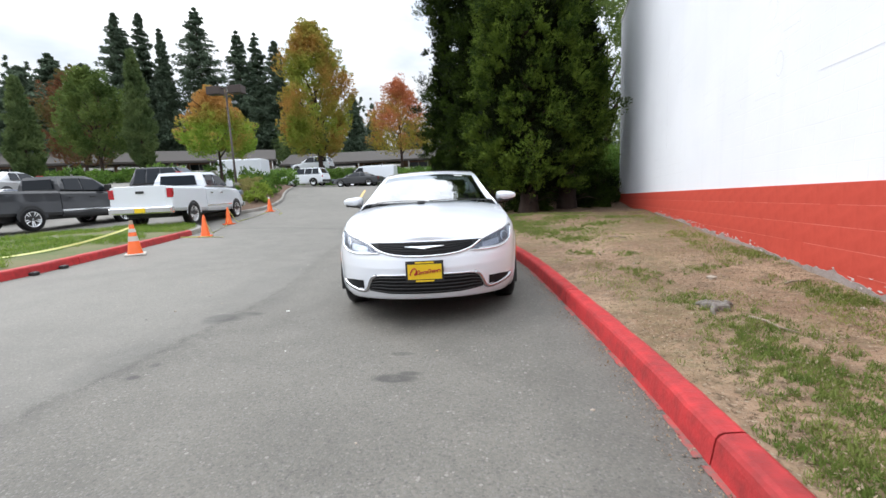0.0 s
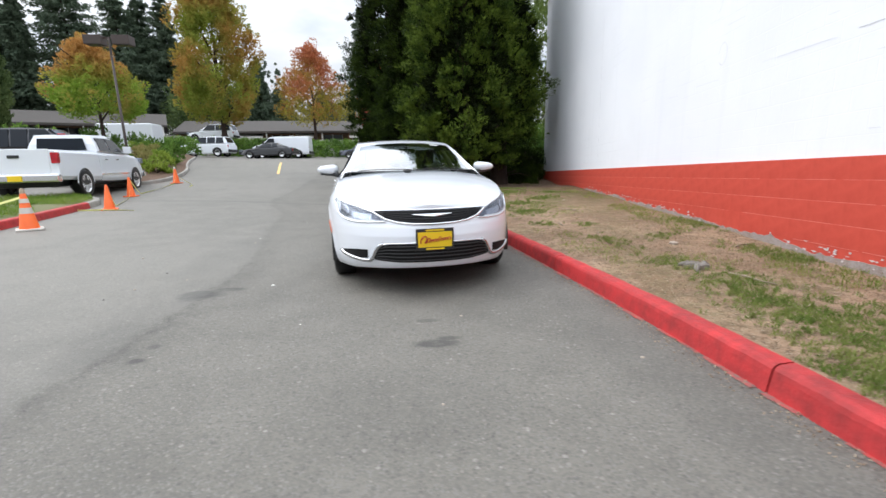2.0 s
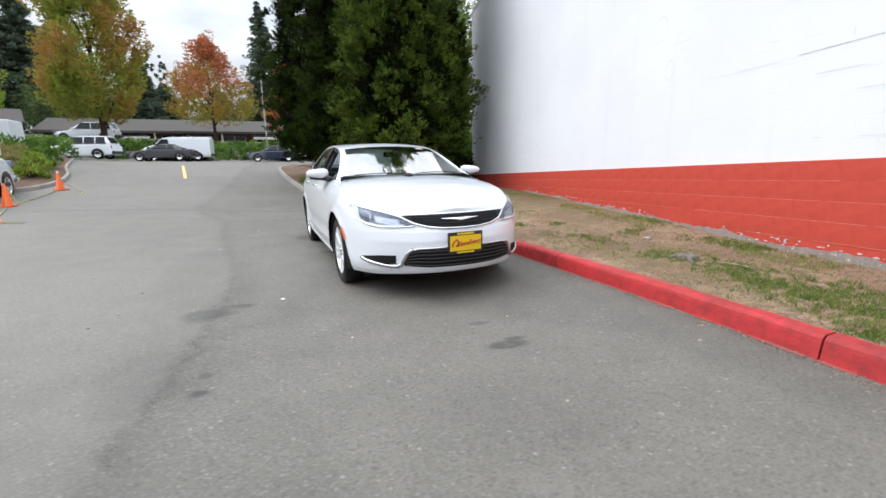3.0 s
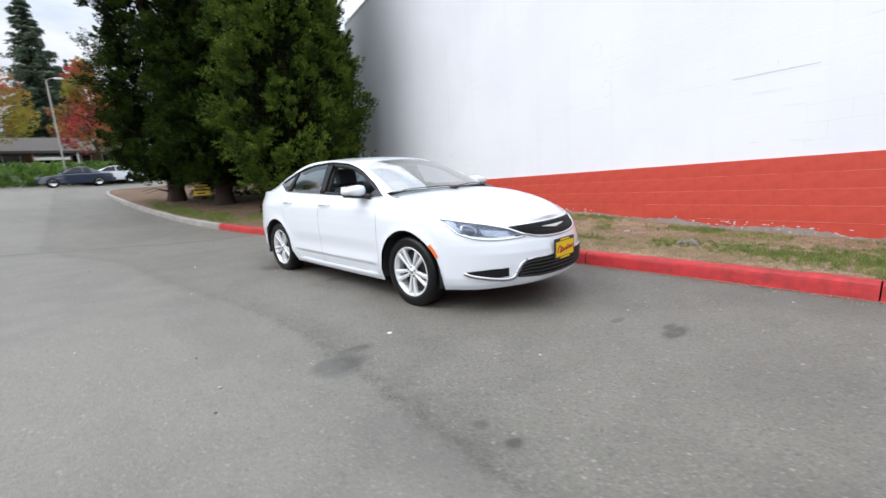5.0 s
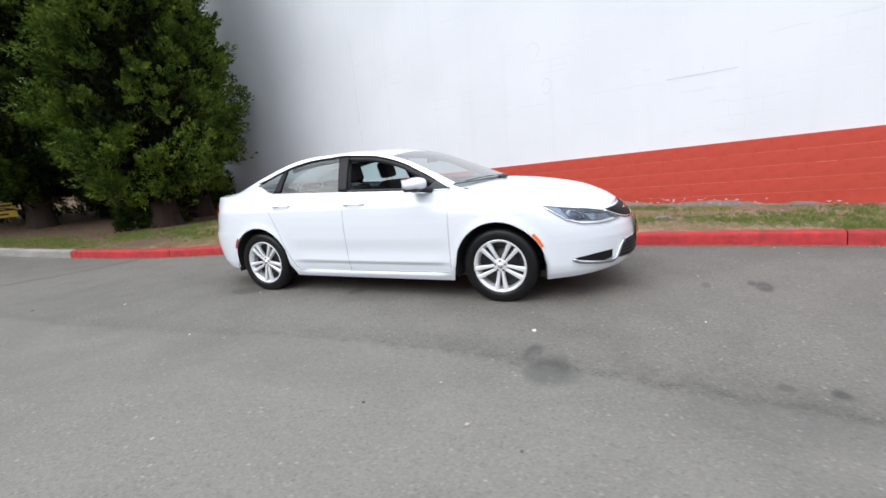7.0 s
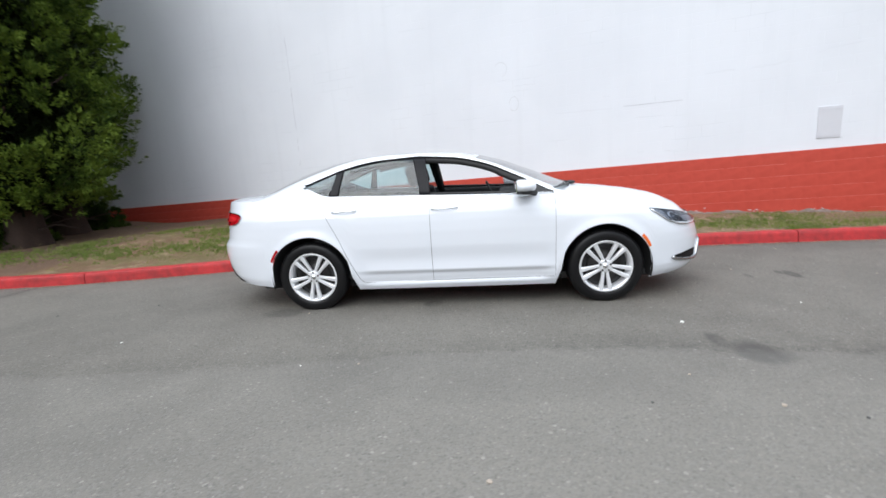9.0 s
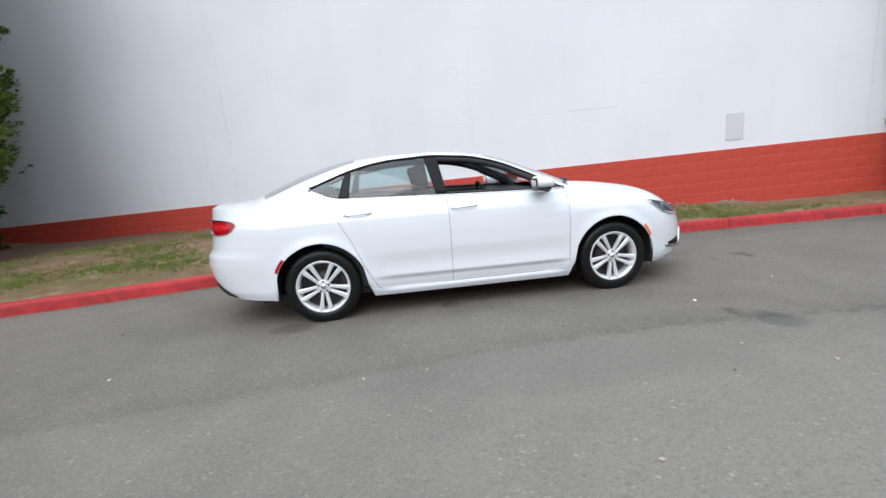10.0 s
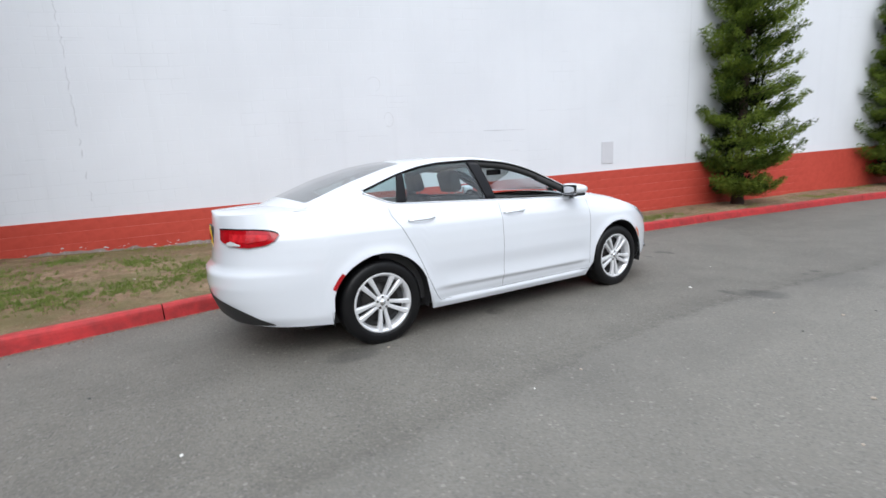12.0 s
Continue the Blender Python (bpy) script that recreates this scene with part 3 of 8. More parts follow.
def build_ground():
    xs, ys = axis_steps(-420, 420, -14, 8, 0.5, 30), axis_steps(-300, 480, -6, 40, 0.5, 30)
    verts = [(x, y, ground_z(x, y)) for y in ys for x in xs]
    n = len(xs)
    faces = [(j * n + i, j * n + i + 1, (j + 1) * n + i + 1, (j + 1) * n + i) for j in range(len(ys) - 1) for i in range(n - 1)]
    ob = put("ground", mesh_of("ground", verts, faces, M["asphalt"], True))
    return tagged(ob, "worn grey asphalt drive climbing to a car park", "ground", kind="structure")


ground = build_ground()

# ---- right-hand kerb, planting strip and wall ----
KERB_LINE = [(-3.8, -18), (-1.9, -12), (-0.5, -7.6), (0.08, -5.6), (0.52, -3.2), (0.82, -1.0), (0.90, 0.4), (0.915, 1.7), (0.90, 2.8), (0.82, 4.2), (0.69, 6.0), (0.44, 7.8), (0.1, 9.3), (-0.3, 10.8), (-0.65, 12.4), (-0.93, 14.0)]
GREY_LINE = [(-0.93, 14.0), (-1.2, 15.6), (-1.47, 17.6), (-1.78, 19.9), (-2.12, 22.3), (-2.42, 25), (-2.55, 27.2), (-2.3, 28.9), (-1.3, 30.2), (1.2, 30.8), (6, 31.2), (14, 31.8)]
KERB_SECTION = [(0.0, -0.05), (0.0, 0.0), (0.012, 0.10), (0.018, 0.125), (0.030, 0.141), (0.05, 0.149), (0.12, 0.152), (0.136, 0.147), (0.145, 0.135), (0.147, -0.05)]


def worn(verts):
    """Slight unevenness of cast and knocked edges."""
    return [(x + 0.004 * noise.noise((x * 4, y * 4, z * 9)), y, z + (0.007 * noise.noise((x * 5, y * 5, 3)) + 0.004 * noise.noise((x * 19, y * 19, z * 19)) if z > ground_z(x, y) + 0.05 else 0)) for x, y, z in verts]


def kerb_pieces(name, label, line, lengths, mats, first=2.45):
    """A kerb as a run of cast lengths with open joints between them."""
    pts = smooth_line(line, 0.08)
    root = thing(name, label, "kerb", kind="structure")
    start, k = 0, 0
    acc = 0.0
    goal = first
    for i in range(1, len(pts)):
        acc += math.dist(pts[i - 1], pts[i])
        if acc >= goal or i == len(pts) - 1:
            seg = pts[start:i + 1]
            if len(seg) >= 2:
                a, b = np.array(seg[0]), np.array(seg[-1])
                da, db = np.array(seg[1]) - a, b - np.array(seg[-2])
                seg = [tuple(a + da / np.linalg.norm(da) * 0.006)] + seg[1:-1] + [tuple(b - db / np.linalg.norm(db) * 0.006)]
                v, f = sweep(seg, KERB_SECTION, ground_z)
                put("kerb_stone", mesh_of("kerb_stone", worn(v), f, mats(k)), root)
            start, acc, k = i, acc - goal, k + 1
            goal = lengths(k)
    return root


arc = smooth_line(KERB_LINE, 0.2)
KERB_FIRST = sum(math.dist(arc[i - 1], arc[i]) for i in range(1, len(arc)) if arc[i][1] <= 1.75) % 2.45   # a joint falls at y = 1.7
kerb_pieces("red_kerb", "red-painted concrete kerb beside the planting strip", KERB_LINE, lambda k: 2.45, lambda k: M["kerb_red"], KERB_FIRST)
kerb_pieces("grey_kerb", "bare grey concrete kerb round the tree island", GREY_LINE, lambda k: 3.0, lambda k: M["kerb_grey"])


def strip_z(x, y, kx):
    """Soil behind the kerb, rising gently to the wall."""
    t = max(0.0, x - kx)
    return ground_z(x, y) + 0.135 + 0.012 * min(t, 3.0) + 0.025 * math.sin(2.1 * x + 1.3 * y) * min(1, t) * 0.6 + 0.013 * min(max(0.0, y - 2.5), 9.0) * bump_step(0.3, 2.6, t) * (1 - 1.25 * bump_step(12.0, 15.5, y))


def kerb_x(y):
    return lerp([(b, a) for a, b in KERB_LINE + [(-1.2, 15.6), (-1.47, 17.6), (-1.78, 19.9), (-2.12, 22.3), (-2.42, 25), (-2.55, 27.2), (-2.3, 28.9), (-1.3, 30.2)]], y)


def build_strip():
    rows, verts, faces, n = list(np.arange(-13, 30.21, 0.35)), [], [], 26
    for y in rows:
        a = kerb_x(y) + 0.135
        b = wall_x(y) + 0.05 if y < 18.3 else wall_x(18.3) + (y - 18.3) * 2.5
        for i in range(n):
            x = a + (b - a) * i / (n - 1)
            verts.append((x, y, strip_z(x, y, a - 0.135) + (0.012 * noise.noise((x * 3, y * 3, 0)) if i else 0)))
    for j in range(len(rows) - 1):
        for i in range(n - 1):
            faces.append((j * n + i, j * n + i + 1, (j + 1) * n + i + 1, (j + 1) * n + i))
    cut = [f for f in faces if verts[f[0]][1] < 12.4]
    rest = [f for f in faces if verts[f[0]][1] >= 12.4]
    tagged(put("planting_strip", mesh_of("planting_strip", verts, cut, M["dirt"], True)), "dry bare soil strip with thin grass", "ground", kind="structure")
    tagged(put("mulched_island", mesh_of("mulched_island", verts, rest, M["mulch"], True)), "needle-strewn brown soil under the cedars", "ground", kind="structure")


build_strip()


def red_z(y):
    return 1.25 - 0.0335 * y


def foot_z(y):
    """Lower edge of the red paint."""
    t = bump_step(-3.5, 1.2, y)
    return (red_z(y) - 1.22) * (1 - t) + (0.25 + 0.0125 * y - 0.5 * bump_step(10.8, 13.5, y)) * t


def build_wall():
    """The hall's long side: white block above, a red dado below, bare footing at the soil."""
    ya, yb, thick = -20.0, 17.9, 0.3
    nx, ny = 0.9846, -0.1749

    def slab(name, mat, lo, hi, push, label="", n=60):
        verts, faces = [], []
        for i in range(n + 1):
            y = ya + (yb - ya) * i / n
            x = wall_x(y)
            for d in (-push, thick):
                for z in (lo(y), hi(y)):
                    verts.append((x + nx * d, y + ny * d, z))
        for i in range(n):
            a, b = i * 4, i * 4 + 4
            faces += [(a, a + 1, b + 1, b), (a + 2, b + 2, b + 3, a + 3), (a + 1, a + 3, b + 3, b + 1), (a, b, b + 2, a + 2)]
        faces += [(0, 2, 3, 1), (n * 4, n * 4 + 1, n * 4 + 3, n * 4 + 2)]
        return put(name, mesh_of(name, verts, faces, mat), wall, label)

    wall = thing("wall_east", "tall white block wall with a red dado", "wall", kind="structure")
    slab("white_face", M["wall_white"], red_z, lambda y: red_z(y) + 6.5, 0.0)
    slab("red_dado", M["wall_red"], lambda y: foot_z(y) - 0.25, red_z, 0.013, "red-painted lower courses")
    slab("footing", M["footing"], lambda y: red_z(y) - 2.4, lambda y: foot_z(y) - 0.018 + 0.075 * noise.noise((y * 1.3, 0, 0)) + 0.05 * noise.noise((y * 5.5, 3, 0)) + 0.03 * noise.noise((y * 17, 5, 0)), 0.02, "bare concrete footing", 700)
    slab("coping", M["fascia"], lambda y: red_z(y) + 6.5, lambda y: red_z(y) + 6.58, 0.02, "thin metal coping")
    # the rest of the building behind the wall, out of sight
    v = [(wall_x(yb) + 0.3, yb, -1), (wall_x(yb) + 14, yb - 2.5, -1), (wall_x(ya) + 14, ya - 2.5, -1), (wall_x(ya) + 0.3, ya, -1)]
    v += [(a, b, 7.1) for a, b, c in v]
    put("hall_block", mesh_of("hall_block", v, [(0, 1, 5, 4), (1, 2, 6, 5), (2, 3, 7, 6), (4, 5, 6, 7)], M["wall_white"]), wall)
    return wall


build_wall()

# ---- the white saloon ----
AXLE, HALF = 1.371, 0.925
NOSE_N, TAIL_N, NOSE_A, TAIL_A = 2.3, 2.75, 1.08, 1.15
SIDE_IN = [(0.15, 0.09), (0.20, 0.062), (0.26, 0.026), (0.32, 0.012), (0.45, 0.008), (0.60, 0.0), (0.74, 0.0), (0.84, 0.006), (0.905, 0.014), (0.945, 0.030), (1.0, 0.058), (1.10, 0.10)]
NOSE_IN = [(0.15, 0.16), (0.22, 0.09), (0.28, 0.03), (0.34, 0.005), (0.45, 0.0), (0.54, 0.005), (0.62, 0.03), (0.68, 0.065), (0.74, 0.125), (0.80, 0.22), (0.88, 0.36), (1.0, 0.5)]
TAIL_IN = [(0.15, 0.2), (0.24, 0.14), (0.34, 0.05), (0.46, 0.01), (0.56, -0.006), (0.655, 0.0), (0.685, 0.028), (0.72, 0.048), (0.80, 0.062), (0.95, 0.08), (1.05, 0.09), (1.12, 0.10)]
TOP_Z = [(-2.6, 1.075), (-2.2, 1.09), (-1.8, 1.095), (-1.37, 1.085), (-1.0, 1.07), (-0.5, 1.05), (0, 1.03), (0.5, 1.015), (1.0, 0.995), (1.37, 0.958), (1.7, 0.908), (1.9, 0.868), (2.1, 0.826), (2.3, 0.772), (2.5, 0.764)]
LOW_Z = [(-2.6, 0.30), (-2.2, 0.27), (-1.8, 0.25), (-0.95, 0.20), (0.95, 0.19), (1.8, 0.215), (2.1, 0.228), (2.3, 0.25), (2.5, 0.262)]
HOOD_Z = [(0.8, 1.07), (1.0, 1.07), (1.2, 1.06), (1.5, 1.032), (1.8, 0.985), (2.0, 0.938), (2.2, 0.85), (2.33, 0.768), (2.5, 0.762)]
DECK_Z = [(-2.6, 1.085), (-2.42, 1.112), (-2.3, 1.115), (-2.0, 1.13), (-1.5, 1.14)]
RAIL_Y = [(-2.05, 0.70), (-1.75, 0.70), (-1.42, 0.675), (-1.1, 0.638), (-0.7, 0.605), (-0.3, 0.595), (0.07, 0.60), (0.4, 0.635), (0.7, 0.70), (0.93, 0.762), (1.15, 0.80)]
RAIL_Z = [(-2.05, 1.045), (-1.75, 1.14), (-1.42, 1.265), (-1.1, 1.372), (-0.9, 1.418), (-0.7, 1.443), (-0.3, 1.448), (0.07, 1.408), (0.25, 1.362), (0.4, 1.312), (0.7, 1.172), (0.93, 1.062), (1.15, 0.99)]
CROWN_Z = [(-2.05, 1.08), (-1.8, 1.180), (-1.5, 1.318), (-1.2, 1.412), (-1.0, 1.449), (-0.7, 1.472), (-0.3, 1.478), (0, 1.460), (0.2, 1.420), (0.4, 1.350), (0.7, 1.192), (0.93, 1.068), (1.15, 1.0)]
BOW = [(-2.05, -0.13), (-1.75, -0.12), (-1.0, -0.03), (-0.5, 0.0), (0.0, 0.02), (0.2, 0.06), (0.5, 0.14), (0.93, 0.27), (1.15, 0.27)]
DLO_LOW = [(-2.05, 1.08), (-1.42, 1.205), (-1.36, 1.165), (-1.2, 1.095), (-1.0, 1.088), (-0.5, 1.07), (0, 1.052), (0.5, 1.036), (0.93, 1.03), (1.15, 0.985)]
DLO_TOP = [(-2.05, 1.08), (-1.42, 1.205), (-1.25, 1.268), (-1.1, 1.322), (-0.9, 1.375), (-0.7, 1.405), (-0.3, 1.424), (0.07, 1.391), (0.25, 1.347), (0.4, 1.297), (0.7, 1.155), (0.93, 1.03), (1.15, 0.985)]


def smooth_at(table, x):
    """A table read with its corners softened."""
    return (lerp(table, x - 0.06) + lerp(table, x) * 2 + lerp(table, x + 0.06)) / 4


def front_angle(y):
    return math.asin(min(1, (abs(y) / 0.915)) ** (NOSE_N / 2))


def shell(col, z, off=0.0):
    """A place on the saloon's flank, which wraps round nose and tail; col is (zone, angle or x)."""
    zone, q = col
    inset = lerp(SIDE_IN, z)
    x = q if zone == "s" else AXLE
    if zone == "s":
        # the doors flare out to a sharp crease and turn in below it, above the sill
        span = bump_step(-0.98, -0.72, x) * (1 - bump_step(0.78, 0.95, x))
        crest = 0.372 + 0.012 * (0.9 - x) * 0.5
        if z >= crest:
            inset += span * (0.008 * math.exp(-((z - crest - 0.11) / 0.075) ** 2) - 0.004 * math.exp(-(z - crest) / 0.02))
        else:
            inset += span * (0.027 * min(1.0, (crest - z) / 0.03) * (1 - bump_step(0.235, 0.275, 0.51 - z)) - 0.004)
    if zone != "r" and z > 0.8:
        # the wings lean in towards the bonnet
        xe = x if zone == "s" else AXLE + 1.0 * max(0.0, math.cos(q))
        inset += 0.055 * bump_step(0.80, 0.97, z) * bump_step(0.45, 1.5, xe)
    b = HALF - inset + off
    if zone == "s":
        p = [x, b + 0.008 * (1 - (x / AXLE) ** 2), z]
    elif zone == "f":
        a = NOSE_A - lerp(NOSE_IN, z) + off
        p = [AXLE + a * max(0.0, math.cos(q)) ** (2 / NOSE_N), b * math.sin(q) ** (2 / NOSE_N), z]
    else:
        a = TAIL_A - lerp(TAIL_IN, z) + off
        p = [-AXLE - a * max(0.0, math.cos(q)) ** (2 / TAIL_N), b * math.sin(q) ** (2 / TAIL_N), z]
    for xc in (AXLE, -AXLE):
        r = math.hypot(p[0] - xc, z - 0.334)
        if 0.36 < r < 0.6 and p[1] > 0.6:
            p[1] += 0.014 * math.exp(-((r - 0.40) / 0.05) ** 2)
    return p


def columns():
    fa = math.acos((0.402 / (NOSE_A - 0.002)) ** (NOSE_N / 2))
    ra = math.acos((0.402 / (TAIL_A - 0.002)) ** (TAIL_N / 2))
    cols = [("f", t) for t in np.linspace(0.0, fa, 40)] + [("f", t) for t in np.linspace(fa, math.pi / 2, 16)[1:]]
    cols += [("s", x) for x in np.linspace(AXLE, AXLE - 0.402, 14)[1:]]
    cols += [("s", x) for x in np.linspace(AXLE - 0.402, -AXLE + 0.402, 44)[1:]]
    cols += [("s", x) for x in np.linspace(-AXLE + 0.402, -AXLE, 14)[1:]]
    cols += [("r", t) for t in np.linspace(math.pi / 2, ra, 16)[1:]] + [("r", t) for t in np.linspace(ra, 0.0, 36)[1:]]
    return cols


def low_edge(col):
    x = shell(col, 0.5)[0]
    z = lerp(LOW_Z, x)
    for xc in (AXLE, -AXLE):
        if abs(x - xc) < 0.4021:
            z = max(z, 0.334 + math.sqrt(max(0.0, 0.402 ** 2 - (x - xc) ** 2)))
    return z


def grid_faces(nu, nv, base=0):
    return [(base + i * nv + j, base + (i + 1) * nv + j, base + (i + 1) * nv + j + 1, base + i * nv + j + 1) for i in range(nu - 1) for j in range(nv - 1)]


def solid(ob, thickness, offset=-1.0):
    mod = ob.modifiers.new("thickness", "SOLIDIFY")
    mod.thickness, mod.offset = thickness, offset
    return ob


def band_point(x, z, side=-1, off=0.0):
    """A place on the glasshouse's side, between shoulder and roof rail."""
    zone = ("s", x) if abs(x) <= AXLE else (("r", math.acos(((-x - AXLE) / (TAIL_A - 0.08)) ** (TAIL_N / 2))) if x < 0 else ("f", 1.2))
    e = shell(zone, smooth_at(TOP_Z, x))
    zr, yr = smooth_at(RAIL_Z, x), smooth_at(RAIL_Y, x)
    t = (z - e[2]) / max(0.02, zr - e[2])
    t = min(1.0, max(0.0, t))
    y = e[1] + (yr - e[1]) * t - 0.028 * (1 - math.exp(-t / 0.05)) * (1 - t) + 0.06 * t * (1 - t)
    return (x, side * (y + off), z)


def pane_grid(b0, b1, t0, t1, side, off, nu=14, nv=8, lo=0.0, hi=1.0):
    """A patch in the side-window band between two slanting edges."""
    verts = []
    for i in range(nu):
        u = i / (nu - 1)
        xb, xt = b0 + (b1 - b0) * u, t0 + (t1 - t0) * u
        for j in range(nv):
            v = lo + (hi - lo) * j / (nv - 1)
            x = xb + (xt - xb) * v
            za, zb = smooth_at(DLO_LOW, x), smooth_at(DLO_TOP, x)
            verts.append(band_point(x, za + (zb - za) * v, side, off))
    f = grid_faces(nu, nv)
    return verts, (f if side > 0 else [q[::-1] for q in f])


def nose_patch(a0, a1, low, top, off, nu=16, nv=6, zone="f"):
    """A patch on nose or tail between two angles (radians) and two height curves."""
    verts = []
    for i in range(nu):
        q = a0 + (a1 - a0) * i / (nu - 1)
        za, zb = low(q), top(q)
        for j in range(nv):
            z = za + (zb - za) * j / (nv - 1)
            s = 1 if q >= 0 else -1
            p = shell((zone, abs(q)), z, off)
            verts.append((p[0], p[1] * s, z))
    return verts, grid_faces(nu, nv)


def ribbon(points, width, up=(0, 0, 1)):
    """A flat thin strip along points, width across."""
    verts, faces = [], []
    for i, p in enumerate(points):
        d = Vector(points[min(i + 1, len(points) - 1)]) - Vector(points[max(i - 1, 0)])
        out = Vector((0, 1 if p[1] > 0 else -1, 0))
        s = d.cross(out).normalized() * width / 2
        verts += [Vector(p) - s, Vector(p) + s]
    faces = [(2 * i, 2 * i + 1, 2 * i + 3, 2 * i + 2) for i in range(len(points) - 1)]
    return verts, faces


def build_wheel(parent, x, y, tyre_r=0.339, rim_r=0.236, width=0.215, spokes=5):
    """Tyre, rim with split spokes, brake disc, hub cap and nuts; the outer face looks to -y for y < 0."""
    s = -1 if y < 0 else 1
    w = width / 2
    prof = [(rim_r - 0.005, -w + 0.02), (rim_r + 0.01, -w + 0.005), (rim_r + 0.03, -w), (tyre_r - 0.035, -w + 0.002), (tyre_r - 0.012, -w + 0.016), (tyre_r - 0.002, -w + 0.04),
            (tyre_r, 0), (tyre_r - 0.002, w - 0.04), (tyre_r - 0.012, w - 0.016), (tyre_r - 0.035, w - 0.002), (rim_r + 0.03, w), (rim_r + 0.01, w - 0.005), (rim_r - 0.005, w - 0.02)]
    v, f = lathe(prof, 48, "y")
    wheel = put("wheel", mesh_of("tyre", v, f, M["rubber"], True), parent, "road wheel with split-spoke alloy rim", pose(x, y, tyre_r))
    face = s * (w - 0.012)
    v, f = lathe([(rim_r - 0.002, -s * w * 0.8), (rim_r - 0.03, -s * w * 0.5), (rim_r - 0.03, face * 0.5), (rim_r - 0.016, face * 0.96), (rim_r - 0.006, face), (rim_r + 0.002, face), (rim_r + 0.004, face * 0.93)], 48, "y")
    put("rim", mesh_of("rim", v, f, M["alloy"], True), wheel)
    v, f = lathe([(0.01, face * 0.2), (rim_r * 0.66, face * 0.2), (rim_r * 0.66, face * 0.05), (0.01, face * 0.05)], 32, "y")
    put("brake_disc", mesh_of("brake_disc", v, f, M["brake"], True), wheel)
    v, f = lathe([(rim_r - 0.03, face * 0.02), (0.01, face * 0.02)], 32, "y")
    put("wheel_back", mesh_of("wheel_back", v, f, M["black_plastic"]), wheel)
    for k in range(spokes):
        bm = bmesh.new()
        for d in (-1, 1):
            a = 2 * math.pi * k / spokes - math.pi / 2
            a0, a1 = a + d * 0.34, a + d * 0.185
            r0, r1 = 0.045, rim_r - 0.012
            p0, p1 = Vector((r0 * math.cos(a0), 0, r0 * math.sin(a0))), Vector((r1 * math.cos(a1), 0, r1 * math.sin(a1)))
            u = (p1 - p0).normalized()
            n = Vector((-u.z, 0, u.x))
            pts = []
            for p, hw, y0 in ((p0, 0.012, face * 0.80), (p0.lerp(p1, 0.5), 0.0155, face * 0.92), (p1, 0.0215, face * 0.985)):
                for e, dy in ((-hw, -0.03 * s), (-hw, -0.006 * s), (-hw * 0.6, 0), (hw * 0.6, 0), (hw, -0.006 * s), (hw, -0.03 * s)):
                    pts.append(bm.verts.new((p + n * e) + Vector((0, y0 + dy, 0))))
            for i in range(2):
                for j in range(5):
                    bm.faces.new([pts[i * 6 + j], pts[i * 6 + j + 1], pts[i * 6 + 6 + j + 1], pts[i * 6 + 6 + j]])
        part("spoke", bm, M["alloy"], wheel)
    v, f = lathe([(0.062, face * 0.6), (0.062, face * 0.80), (0.05, face * 0.84), (0.001, face * 0.86)], 24, "y")
    put("hub", mesh_of("hub", v, f, M["alloy"], True), wheel)
    v, f = lathe([(0.026, face * 0.84), (0.024, face * 0.9), (0.001, face * 0.92)], 20, "y")
    put("centre_cap", mesh_of("centre_cap", v, f, M["chrome"], True), wheel)
    for k in range(5):
        a = 2 * math.pi * (k + 0.5) / 5 - math.pi / 2
        v, f = lathe([(0.010, face * 0.75), (0.010, face * 0.87), (0.001, face * 0.88)], 6, "y")
        put("wheel_nut", mesh_of("wheel_nut", v, f, M["brake"]), wheel, m=pose(0.046 * math.cos(a), 0, 0.046 * math.sin(a)))
    return wheel


